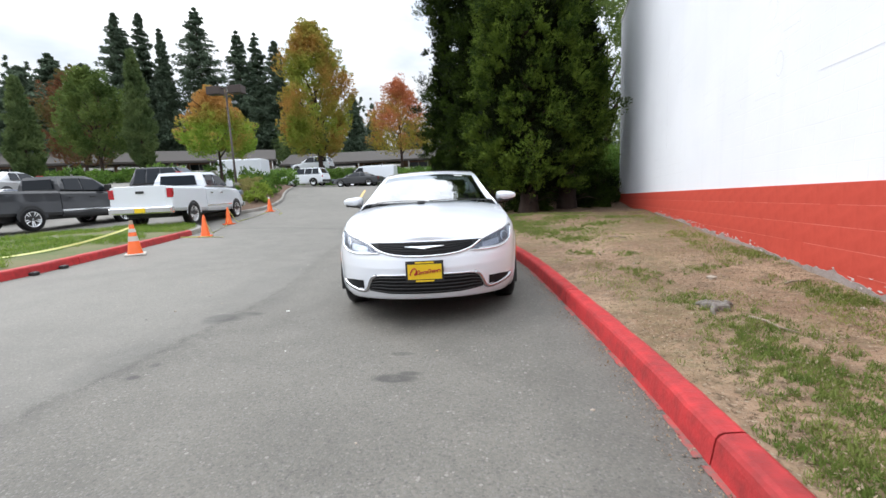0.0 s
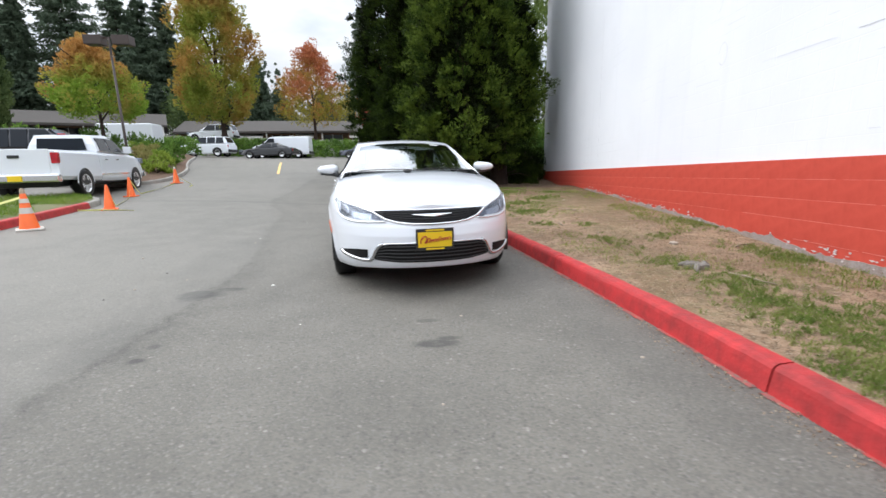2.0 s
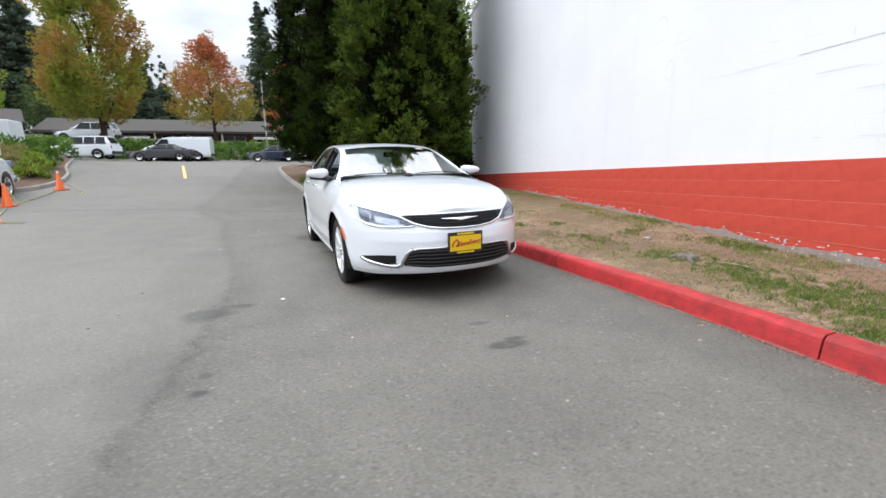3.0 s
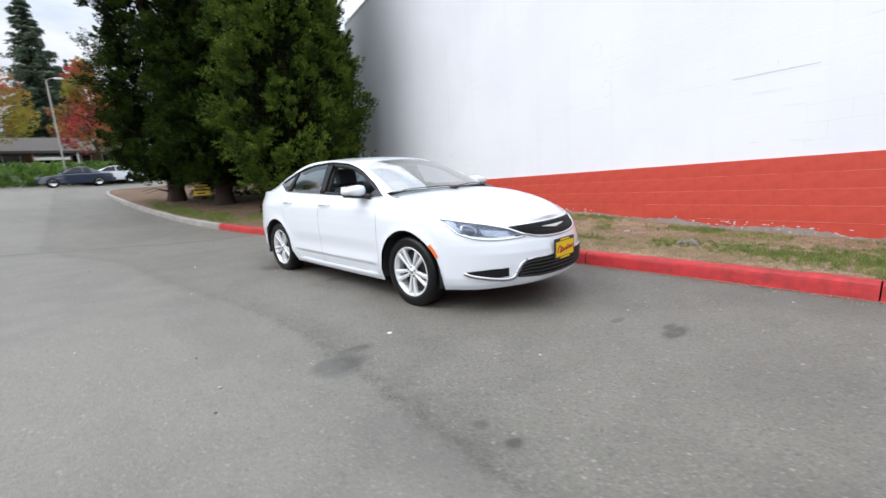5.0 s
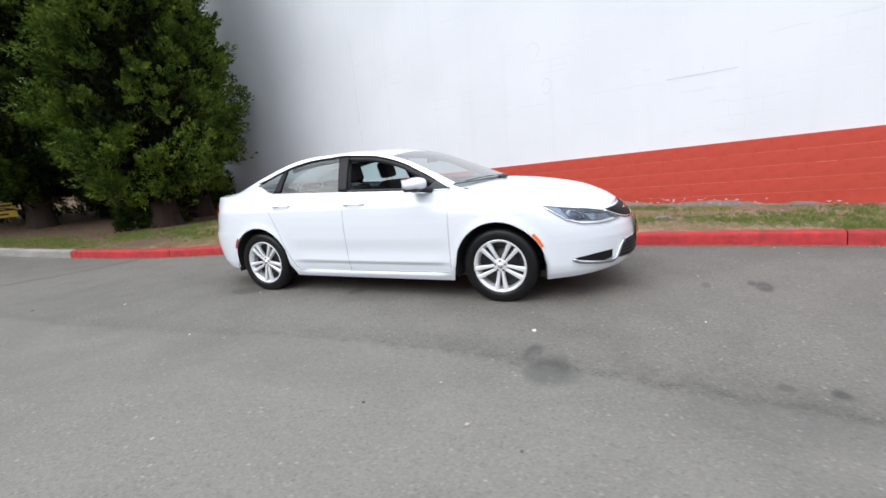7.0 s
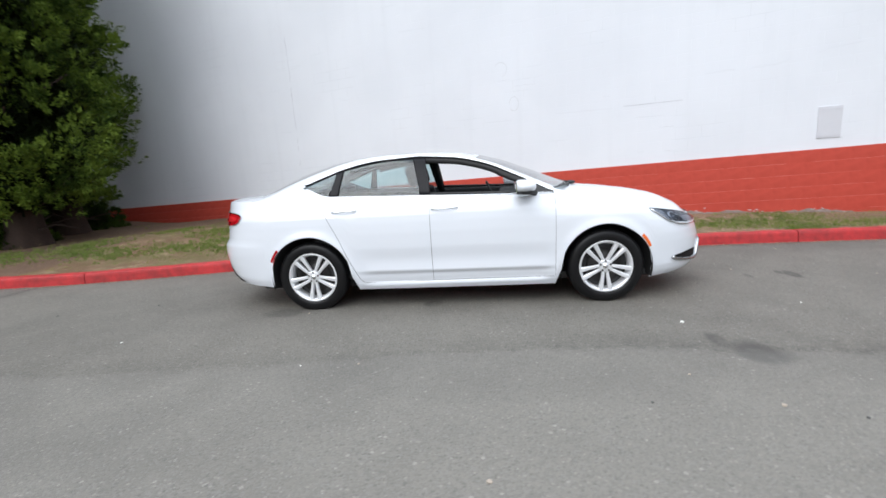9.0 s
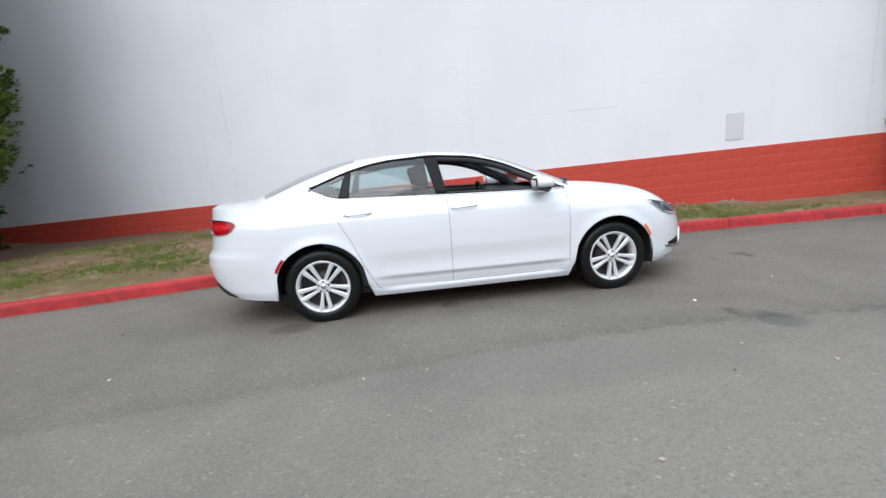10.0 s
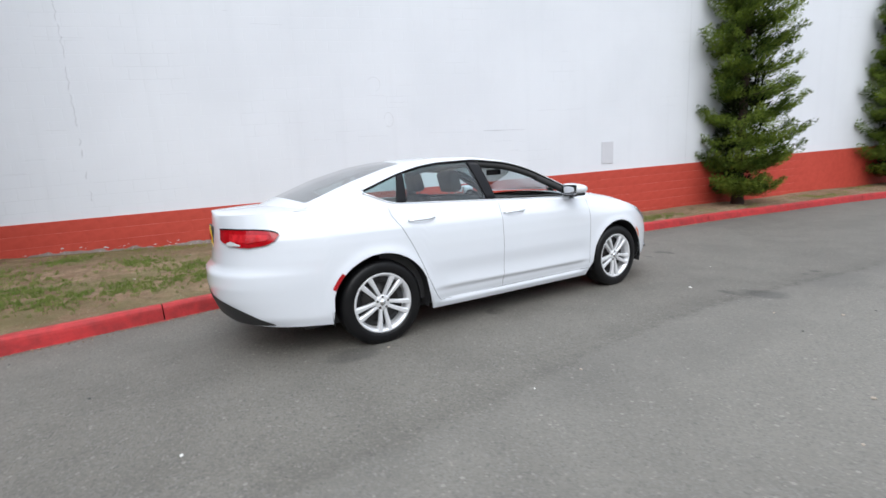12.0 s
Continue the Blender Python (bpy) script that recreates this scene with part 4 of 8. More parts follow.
def build_saloon(at, turn):
    car = thing("saloon_car", "clean white four-door saloon parked by the red kerb, driver's window down", "car", at, turn)
    cols, rows = columns(), 56
    verts, colx = [], []
    for c in cols:
        x = shell(c, 0.5)[0]
        lo, hi = low_edge(c), smooth_at(TOP_Z, x)
        colx.append(x)
        verts += [tuple(shell(c, lo + (hi - lo) * j / (rows - 1))) for j in range(rows)]
    faces = grid_faces(len(cols), rows)
    groups = {"body": [], "front_door": [], "rear_door": [], "bumper_front": [], "bumper_rear": []}
    for f in faces:
        cx = sum(verts[i][0] for i in f) / 4
        cz = sum(verts[i][2] for i in f) / 4
        if -0.20 < cx < 0.925 and cz > 0.27:
            groups["front_door"].append(f)
        elif -1.10 + max(0, 0.62 - cz) * 0.55 < cx <= -0.20 and cz > 0.27:
            groups["rear_door"].append(f)
        elif cx > 1.78 and cz < 0.66:
            groups["bumper_front"].append(f)
        elif cx < -1.80 and cz < 0.70:
            groups["bumper_rear"].append(f)
        else:
            groups["body"].append(f)

    def pick(fs, side):
        used = sorted({i for f in fs for i in f})
        back = {i: k for k, i in enumerate(used)}
        v = [(verts[i][0], side * verts[i][1], verts[i][2]) for i in used]
        return v, [tuple(back[i] for i in (f if side > 0 else f[::-1])) for f in fs]

    white = M["car_white"]
    bv, bf = pick(groups["body"], 1)
    v2, f2 = pick(groups["body"], -1)
    bf += [tuple(len(bv) + i for i in f) for f in f2]
    bv += v2
    put("body", mesh_of("body", bv, bf, white, True), car)
    doors = {}
    for key in ("front_door", "rear_door"):
        for side in (-1, 1):
            v, f = pick(groups[key], side)
            doors[key, side] = put(key, mesh_of(key, v, f, white, True), car)
    for key, nm in (("bumper_front", "front_bumper"), ("bumper_rear", "rear_bumper")):
        v, f = pick(groups[key], 1)
        v2, f2 = pick(groups[key], -1)
        f = f + [tuple(len(v) + i for i in q) for q in f2]
        put(nm, mesh_of(nm, v + v2, f, white, True), car)

    # bonnet and boot lid, arched between the two shoulder lines
    def cap(name, chosen, table, k=21):
        vv = []
        for c in chosen:
            x = shell(c, 0.5)[0]
            e = shell(c, smooth_at(TOP_Z, x))
            zc = max(e[2], smooth_at(table, e[0]))
            for j in range(k):
                w = -1 + 2 * j / (k - 1)
                vv.append((e[0], e[1] * w, e[2] + (zc - e[2]) * (1 - abs(w) ** 2.6)))
        return put(name, mesh_of(name, vv, [f[::-1] for f in grid_faces(len(chosen), k)], white, True), car)

    cap("bonnet", [c for c in cols if shell(c, 0.5)[0] > 0.84], HOOD_Z)
    cap("boot_lid", [c for c in cols if shell(c, 0.5)[0] < -1.45], DECK_Z)

    # glasshouse
    gx = sorted(set([round(x, 3) for x in np.arange(-1.95, 1.16, 0.05)] + [0.93, -1.42, -1.36, 0.22, -1.0, -1.8]))
    for side in (-1, 1):
        vv = []
        for x in gx:
            zone = ("s", x) if abs(x) <= AXLE else (("r", math.acos(((-x - AXLE) / (TAIL_A - 0.08)) ** (TAIL_N / 2))) if x < 0 else ("f", 1.5))
            ze, zr = shell(zone, smooth_at(TOP_Z, x))[2], smooth_at(RAIL_Z, x)
            za, zb = smooth_at(DLO_LOW, x), smooth_at(DLO_TOP, x)
            if x >= 0.93 or x <= -1.42:
                za = zb = (ze + zr) / 2
            for z in (ze, ze + (za - ze) * 0.4, za, zb, (zb + zr) / 2, zr):
                vv.append(band_point(x, z, side))
        ff = [f for f in grid_faces(len(gx), 6) if not (f[0] % 6 == 2 and -1.42 <= gx[f[0] // 6] < 0.93)]
        ob = put("side_frame", mesh_of("side_frame", vv, ff if side < 0 else [f[::-1] for f in ff], white, True), car)
    wl = [-1, -0.965, -0.92, -0.88, -0.75, -0.6, -0.4, -0.2, 0, 0.2, 0.4, 0.6, 0.75, 0.88, 0.92, 0.965, 1]

    def top_point(x, w, off=0.0):
        yr, zr, zc = smooth_at(RAIL_Y, x), smooth_at(RAIL_Z, x), smooth_at(CROWN_Z, x)
        return (x + smooth_at(BOW, x) * (1 - w * w), yr * w, zr + (zc - zr) * (1 - abs(w) ** 2.3) + off)

    tv = [top_point(x, w) for x in gx for w in wl]
    roof_f, ws_f, bl_f = [], [], []
    for f in grid_faces(len(gx), len(wl)):
        x, w = gx[f[0] // len(wl)] + 0.02, abs(wl[f[0] % len(wl)] + 0.01)
        if x > 0.22 and w < 0.93 and x < 0.95:
            ws_f.append(f)
        elif -1.8 < x < -1.0 and w < 0.9:
            bl_f.append(f)
        elif x < 0.94:
            roof_f.append(f)

    def piece(name, fs, mat, label="", off=0.0):
        used = sorted({i for f in fs for i in f})
        back = {i: k for k, i in enumerate(used)}
        return put(name, mesh_of(name, [(tv[i][0], tv[i][1], tv[i][2] + off) for i in used], [tuple(back[i] for i in f) for f in fs], mat, True), car, label)

    piece("roof", roof_f, white)
    piece("windscreen", ws_f, M["glass"], "raked clear windscreen")
    piece("rear_window", bl_f, M["rear_glass"], "sloping tinted rear window")
    piece("roof_lining", [f for f in roof_f if -1.0 <= gx[f[0] // len(wl)] < 0.2], M["liner"], "pale cloth roof lining", -0.025)
    for side in (-1, 1):
        for nm, b0, b1, t0, t1, mat, off in (("rear_side_window", -0.285, -1.075, -0.362, -1.035, M["tint"], -0.012), ("quarter_window", -1.165, -1.418, -1.092, -1.418, M["tint"], -0.008),
                                             ("pillar_trim", -0.19, -0.285, -0.245, -0.362, M["black_trim"], 0.002), ("quarter_trim", -1.075, -1.165, -1.035, -1.092, M["black_trim"], 0.002)):
            v, f = pane_grid(b0, b1, t0, t1, side, off)
            ob = put(nm, mesh_of(nm, v, f, mat, True), car)
            if mat == M["black_trim"]:
                solid(ob, 0.03)
        # black channel round the openings and bright trim outside it
        up = [band_point(x, smooth_at(DLO_TOP, x) - 0.008, side, -0.010) for x in np.linspace(0.90, -1.40, 50)]
        v, f = tube(up, 0.011, 8)
        put("window_channel", mesh_of("window_channel", v, f, M["black_trim"], True), car)
        loop = [band_point(x, smooth_at(DLO_TOP, x) + 0.004, side, 0.004) for x in np.linspace(0.93, -1.42, 60)]
        v, f = tube(loop, 0.0065, 6)
        put("window_trim", mesh_of("window_trim", v, f, M["chrome"], True), car, "thin bright window trim")
        low = [band_point(x, smooth_at(DLO_LOW, x) - 0.002, side, 0.004) for x in np.linspace(0.93, -1.42, 60)]
        v, f = tube(low, 0.0065, 6)
        put("window_trim", mesh_of("window_trim", v, f, M["chrome"], True), car, "thin bright window trim")
        for lo_x, hi_x, drop, deep, thick in ((0.92, -0.98, 0.030, -0.050, 0.034), (0.93, 0.45, 0.040, -0.055, 0.032)):
            v, f = tube([band_point(x, smooth_at(DLO_TOP, x) - drop, side, deep) for x in np.linspace(lo_x, hi_x, 36)], thick, 8)
            put("pillar_lining", mesh_of("pillar_lining", v, f, M["cabin"], True), car, "dark inner pillar lining")
        v, f = tube([band_point(x, z, side, -0.065) for x, z in ((-0.225, 1.0), (-0.255, 1.2), (-0.29, 1.38))], 0.042, 8)
        put("pillar_lining", mesh_of("pillar_lining", v, f, M["cabin"], True), car, "dark inner pillar lining")
        v, f = pane_grid(0.925, 0.70, 0.925, 0.78, side, 0.003, 8, 4)
        put("mirror_panel", mesh_of("mirror_panel", v, f, M["black_plastic"], True), car)
        v, f = tube([band_point(x, smooth_at(DLO_LOW, x) + 0.012, side, -0.02) for x in np.linspace(0.9, -0.2, 20)], 0.014, 6)
        put("window_seal", mesh_of("window_seal", v, f, M["black_plastic"], True), car)

        # seams round the doors
        def seam(points):
            v, f = ribbon(points, 0.003)
            put("door_seam", mesh_of("door_seam", v, f, M["black_plastic"]), car)

        def on(x, z):
            p = shell(("s", x), z, 0.0015)
            return (p[0], p[1] * side, p[2])

        seam([on(0.925 + 0.015 * (z - 0.6), z) for z in np.linspace(0.28, 0.985, 14)])
        seam([on(-0.20, z) for z in np.linspace(0.27, 1.03, 14)])
        seam([on(-0.20 + 0 * z, z) for z in (0.27, 0.28)])
        seam([on(x, 0.27) for x in np.linspace(0.92, -0.86, 30)])
        rear = [(-0.86, 0.27), (-0.90, 0.32), (-0.97, 0.46), (-1.02, 0.58), (-1.07, 0.70), (-1.13, 0.82), (-1.19, 0.93), (-1.24, 1.0), (-1.25, 1.06)]
        seam([on(*p) for p in smooth_line(rear, 0.04)])

        # handles, mirror, side markers
        for key, xa, xb, z in (("front_door", -0.18, 0.06, 0.94), ("rear_door", -1.12, -0.88, 0.955)):
            pts = []
            for t in np.linspace(0, 1, 9):
                p = shell(("s", xa + (xb - xa) * t), z + 0.006 * t, 0.008 + 0.024 * math.sin(math.pi * t) ** 0.5)
                pts.append((p[0], p[1] * side, p[2]))
            v, f = tube(pts, 0.008, 8)
            put("handle", mesh_of("handle", v, f, M["chrome"], True), doors[key, side], "chrome pull handle")
        bm = bmesh.new()
        bmesh.ops.create_uvsphere(bm, u_segments=20, v_segments=12, radius=1.0)
        for vt in bm.verts:
            vt.co = Vector((math.copysign(abs(vt.co.x) ** 0.75, vt.co.x) * (0.125 if vt.co.x > 0 else 0.06), math.copysign(abs(vt.co.y) ** 0.7, vt.co.y) * 0.125, math.copysign(abs(vt.co.z) ** 0.7, vt.co.z) * 0.055))
            vt.co.z *= 1 - 0.25 * (vt.co.y * side / 0.115)
        mirror = part("door_mirror", bm, white, car, smooth=True, m=pose(0.63, side * 0.965, 1.10))
        bm = bmesh.new()
        box(bm, (-0.05, -0.085, -0.062), (0.085, 0.085, -0.034), 0.012)
        part("mirror_base", bm, M["black_plastic"], mirror, "black lower mirror housing")
        bm = bmesh.new()
        box(bm, (-0.055, -0.095, -0.045), (-0.048, 0.095, 0.045), 0.003)
        part("mirror_glass", bm, M["chrome"], mirror)
        v, f = tube([(0.76, side * 0.835, 1.032), (0.72, side * 0.88, 1.045), (0.67, side * 0.93, 1.052), (0.64, side * 1.0, 1.058)], 0.028, 8)
        put("mirror_arm", mesh_of("mirror_arm", v, f, M["black_plastic"], True), mirror, m=mirror.matrix_world.inverted())
        for nm, xc, sg, mat, lb in (("side_marker", AXLE, 1, M["amber"], "amber side marker"), ("rear_marker", -AXLE, -1, M["red_lens"], "red side marker")):
            vv = []
            for ph in np.linspace(0.44, 0.76, 9):
                for r in (0.404, 0.416, 0.430):
                    x, z = xc + sg * r * math.cos(ph), 0.334 + r * math.sin(ph)
                    a_z, n_z = (NOSE_A - lerp(NOSE_IN, z), NOSE_N) if sg > 0 else (TAIL_A - lerp(TAIL_IN, z), TAIL_N)
                    col = ("f" if sg > 0 else "r", math.acos((abs(x - xc) / a_z) ** (n_z / 2)))
                    q = shell(col, z, 0.008)
                    vv.append((q[0], q[1] * side, z))
            put(nm, mesh_of(nm, vv, grid_faces(9, 3), mat, True), car, lb)

        # head lamp: dark bowl, reflectors, lens and bright rim
        top_h = lambda q: float(np.interp(abs(q), [0.40, 0.47, 0.54, 0.70, 0.90, 1.02, 1.12], [0.680, 0.712, 0.748, 0.784, 0.814, 0.832, 0.846]))
        low_h = lambda q: float(np.interp(abs(q), [0.40, 0.47, 0.60, 0.75, 0.90, 1.02, 1.12], [0.672, 0.667, 0.663, 0.664, 0.680, 0.722, 0.834]))
        v, f = nose_patch(side * 0.40, side * 1.12, low_h, top_h, 0.003, 30, 7)
        lamp = put("head_lamp", mesh_of("head_lamp", v, f, M["lamp_housing"], True), car, "swept clear head lamp")
        mid = lambda q: (top_h(q) + low_h(q)) / 2
        v, f = nose_patch(side * 0.50, side * 0.97, lambda q: low_h(q) + 0.006, lambda q: low_h(q) + 0.019, 0.007, 20, 3)
        put("light_strip", mesh_of("light_strip", v, f, M["clear_lens"], True), lamp, "pale strip along the lamp foot")
        v, f = nose_patch(side * 0.54, side * 0.79, lambda q: mid(q) - 0.036, lambda q: mid(q) + 0.016, 0.006, 14, 4)
        put("lamp_bowl", mesh_of("lamp_bowl", v, f, M["reflector"], True), lamp)
        v, f = nose_patch(side * 0.985, side * 1.085, lambda q: low_h(q) + 0.012, lambda q: top_h(q) - 0.008, 0.006, 8, 4)
        put("side_reflector", mesh_of("side_reflector", v, f, M["reflector"], True), lamp)
        for r_out, r_in, push, mat, nm in ((0.046, 0.036, 0.008, M["reflector"], "projector_ring"), (0.034, 0.001, 0.007, M["lamp_housing"], "projector")):
            vv = []
            for i in range(25):
                an = 2 * math.pi * i / 24
                for r in (r_out, (r_out + r_in) / 2, r_in):
                    zz = mid(0.90) + r * math.sin(an)
                    p = shell(("f", 0.90 + r * math.cos(an) / 0.62), zz, push + 0.006 * (1 - (r - r_in) / (r_out - r_in)))
                    vv.append((p[0], side * p[1], zz))
            put(nm, mesh_of(nm, vv, grid_faces(25, 3), mat, True), lamp)
        v, f = nose_patch(side * 0.40, side * 1.12, low_h, top_h, 0.012, 30, 7)
        put("lamp_lens", mesh_of("lamp_lens", v, f, M["lens"], True), lamp)
        rim = []
        for q in np.linspace(0.40, 1.12, 30):
            p = shell(("f", q), low_h(q), 0.008)
            rim.append((p[0], side * p[1], p[2]))
        v, f = tube(rim, 0.007, 6)
        put("lamp_trim", mesh_of("lamp_trim", v, f, M["chrome"], True), lamp)
        rim = []
        for q in np.linspace(0.40, 1.12, 30):
            p = shell(("f", q), top_h(q), 0.006)
            rim.append((p[0], side * p[1], p[2]))
        v, f = tube(rim, 0.005, 6)
        put("lamp_trim", mesh_of("lamp_trim", v, f, M["chrome"], True), lamp)

        # fog recess and its bright hook
        tq, lq = (lambda q: float(np.interp(abs(q), [0.60, 0.8, 1.02], [0.424, 0.416, 0.392]))), (lambda q: float(np.interp(abs(q), [0.60, 0.72, 0.88, 1.02], [0.350, 0.343, 0.358, 0.384])))
        v, f = nose_patch(side * 0.62, side * 1.02, lq, tq, 0.003, 14, 4)
        fog = put("fog_recess", mesh_of("fog_recess", v, f, M["grille_black"], True), car)
        hook = []
        for q, z in [(1.03, 0.385), (0.98, 0.362), (0.85, 0.342), (0.72, 0.328), (0.62, 0.325), (0.565, 0.345), (0.53, 0.40), (0.49, 0.455), (0.44, 0.478)]:
            p = shell(("f", q), z, 0.006)
            hook.append((p[0], side * p[1], p[2]))
        v, f = tube(smooth_line(hook, 0.03), 0.017, 8)
        put("fog_trim", mesh_of("fog_trim", v, f, M["satin_chrome"], True), fog, "bright chrome hook")

        # tail lamp
        tt = lambda q: float(np.interp(abs(q), [0.25, 0.45, 0.78, 0.90, 0.96, 0.995], [0.985, 0.988, 0.983, 0.976, 0.966, 0.950]))
        tb = lambda q: float(np.interp(abs(q), [0.25, 0.40, 0.55, 0.72, 0.88, 0.95, 0.995], [0.94, 0.892, 0.866, 0.858, 0.874, 0.900, 0.940]))
        v, f = nose_patch(side * 0.34, side * 0.995, tb, tt, 0.012, 30, 6, "r")
        tail = put("tail_lamp", mesh_of("tail_lamp", v, f, M["red_lens"], True), car, "wrap-round red tail lamp")
        v, f = nose_patch(side * 0.46, side * 0.64, lambda q: 0.872, lambda q: 0.905 - abs(abs(q) - 0.52) * 0.2, 0.016, 8, 4, "r")
        put("reverse_lens", mesh_of("reverse_lens", v, f, M["clear_lens"], True), tail, "clear reversing lens")
        v, f = nose_patch(side * 0.34, side * 0.995, lambda q: tt(q) - 0.004, lambda q: tt(q) + 0.006, 0.014, 24, 2, "r")
        put("tail_trim", mesh_of("tail_trim", v, f, M["black_trim"], True), tail)
        v, f = nose_patch(side * 0.50, side * 0.93, lambda q: tb(q) + 0.035, lambda q: tt(q) - 0.03, 0.015, 20, 3, "r")
        put("tail_glow_bar", mesh_of("tail_glow_bar", v, f, M["red_bright"], True), tail, "brighter inner lens")

    # grille, bars, wing badge
    gt = lambda q: float(np.interp(abs(q), [0, 0.25, 0.42, 0.53], [0.757, 0.757, 0.756, 0.753]))
    gb = lambda q: float(np.interp(abs(q), [0, 0.15, 0.28, 0.40, 0.47, 0.53], [0.645, 0.650, 0.664, 0.692, 0.722, 0.752]))
    v, f = nose_patch(-0.53, 0.53, gb, gt, 0.003, 48, 8)
    grille = put("grille", mesh_of("grille", v, f, M["grille_black"], True), car, "black mesh grille")
    for k in range(5):
        t = (k + 0.7) / 5.4
        pts = []
        for q in np.linspace(-0.42, 0.42, 36):
            z = gb(q) + (gt(q) - gb(q)) * t
            p = shell(("f", abs(q)), z, 0.006)
            pts.append((p[0], p[1] * (1 if q > 0 else -1), z))
        v, f = tube(pts, 0.0035, 4)
        put("grille_bar", mesh_of("grille_bar", v, f, M["grille_black"], True), grille)
    pts = []
    for q in np.linspace(-0.53, 0.53, 60):
        p = shell(("f", abs(q)), gb(q) - 0.004, 0.006)
        pts.append((p[0], p[1] * (1 if q > 0 else -1), p[2]))
    v, f = tube(pts, 0.010, 8)
    put("grille_trim", mesh_of("grille_trim", v, f, M["chrome"], True), grille, "chrome lower grille lip")
    bv = []
    for i in range(21):
        y = -0.175 + 0.35 * i / 20
        h = 0.002 + 0.010 * (1 - abs(y) / 0.175) ** 0.8
        z0 = 0.712 + 0.055 * abs(y)
        for dz, off in ((-h, 0.010), (0, 0.020), (h, 0.010)):
            p = shell(("f", front_angle(y)), z0 + dz, off)
            bv.append((p[0], y, z0 + dz))
    put("badge", mesh_of("badge", bv, grid_faces(21, 3), M["chrome"], True), car, "slim chrome wing-shaped badge")

    # lower intake with slats
    it = lambda q: float(np.interp(abs(q), [0, 0.40, 0.50, 0.54], [0.482, 0.474, 0.45, 0.40]))
    ib = lambda q: float(np.interp(abs(q), [0, 0.3, 0.54], [0.312, 0.315, 0.335]))
    v, f = nose_patch(-0.54, 0.54, ib, it, 0.003, 40, 6)
    intake = put("lower_intake", mesh_of("lower_intake", v, f, M["grille_black"], True), car, "black lower air intake")
    for k in range(5):
        t = (k + 0.6) / 5.2
        pts = []
        for q in np.linspace(-0.52, 0.52, 36):
            z = ib(q) + (it(q) - ib(q)) * t
            p = shell(("f", abs(q)), z, 0.010)
            pts.append((p[0], p[1] * (1 if q > 0 else -1), z))
        v, f = tube(pts, 0.006, 5)
        put("intake_slat", mesh_of("intake_slat", v, f, M["black_plastic"], True), intake)
    pts = []
    for q in np.linspace(-0.47, 0.47, 40):
        p = shell(("f", abs(q)), it(q) + 0.008, 0.006)
        pts.append((p[0], p[1] * (1 if q > 0 else -1), p[2]))
    v, f = tube(pts, 0.006, 6)
    put("intake_trim", mesh_of("intake_trim", v, f, M["chrome"], True), intake)

    # dealer plates: yellow panel with red script drawn as plain strokes, black bars above and below
    def plate(x, y, z, facing, nm):
        base = thing(nm, "", "", (x, y, z), 0 if facing > 0 else 180)
        base.parent = car
        bm = bmesh.new()
        box(bm, (0, -0.165, -0.095), (0.012, 0.165, 0.095), 0.004)
        part("plate_frame", bm, M["black_plastic"], base)
        bm = bmesh.new()
        box(bm, (0.012, -0.148, -0.066), (0.016, 0.148, 0.066), 0.001)
        part("plate_panel", bm, M["plate_yellow"], base)
        for za in (-0.081, 0.081):
            bm = bmesh.new()
            box(bm, (0.012, -0.08, za - 0.007), (0.0145, 0.08, za + 0.007))
            part("plate_bar", bm, M["plate_yellow"], base)
        rng = random.Random(4)
        y0 = -0.122
        while y0 < 0.118:
            h = 0.062 if y0 < -0.115 else rng.choice((0.02, 0.024, 0.038))
            w = 0.032 if y0 < -0.115 else rng.uniform(0.012, 0.02)
            curl = [(0.018, y0 + w * (a - 0.5 * math.sin(6.283 * a)) + 0.3 * h * (0.5 - 0.5 * math.cos(6.283 * a)), -0.018 + h * (0.5 - 0.5 * math.cos(6.283 * a)) + 0.10 * y0) for a in np.linspace(0, 1, 13)]
            v, f = tube(curl, 0.0042 if y0 > -0.115 else 0.006, 5)
            put("script_stroke", mesh_of("script_stroke", v, f, M["plate_red"]), base)
            y0 += w + 0.004
        return base

    plate(shell(("f", 0.0), 0.5)[0] + 0.004, 0.0, 0.515, 1, "front_plate")
    plate(shell(("r", 0.0), 0.9)[0] + 0.01, 0.0, 0.90, -1, "rear_plate")

    # dark valance and lower edges at the tail, sill undersides, underbody, wheel wells
    v, f = nose_patch(-0.86, 0.86, lambda q: 0.285, lambda q: 0.49 - 0.195 * (abs(q) / 0.86) ** 2.3, 0.004, 40, 5, "r")
    put("rear_valance", mesh_of("rear_valance", v, f, M["black_plastic"], True), car, "black lower rear valance")
    bm = bmesh.new()
    box(bm, (-1.95, -0.74, 0.20), (1.85, 0.74, 0.27), 0.02)
    part("underbody", bm, M["black_plastic"], car)
    for side in (-1, 1):
        for xc in (AXLE, -AXLE):
            v, f = [], []
            n = 25
            for i in range(n):
                a = -0.25 + (math.pi + 0.5) * i / (n - 1)
                for yy in (0.905, 0.55):
                    v.append((xc + 0.404 * math.cos(a), side * yy, 0.334 + 0.404 * math.sin(a)))
            f = grid_faces(n, 2)
            k = len(v)
            v.append((xc, side * 0.56, 0.334))
            f += [(k, 2 * i + 1, 2 * i + 3) for i in range(n - 1)]
            put("wheel_well", mesh_of("wheel_well", v, f, M["black_plastic"], True), car)
            build_wheel(car, xc, side * 0.80)

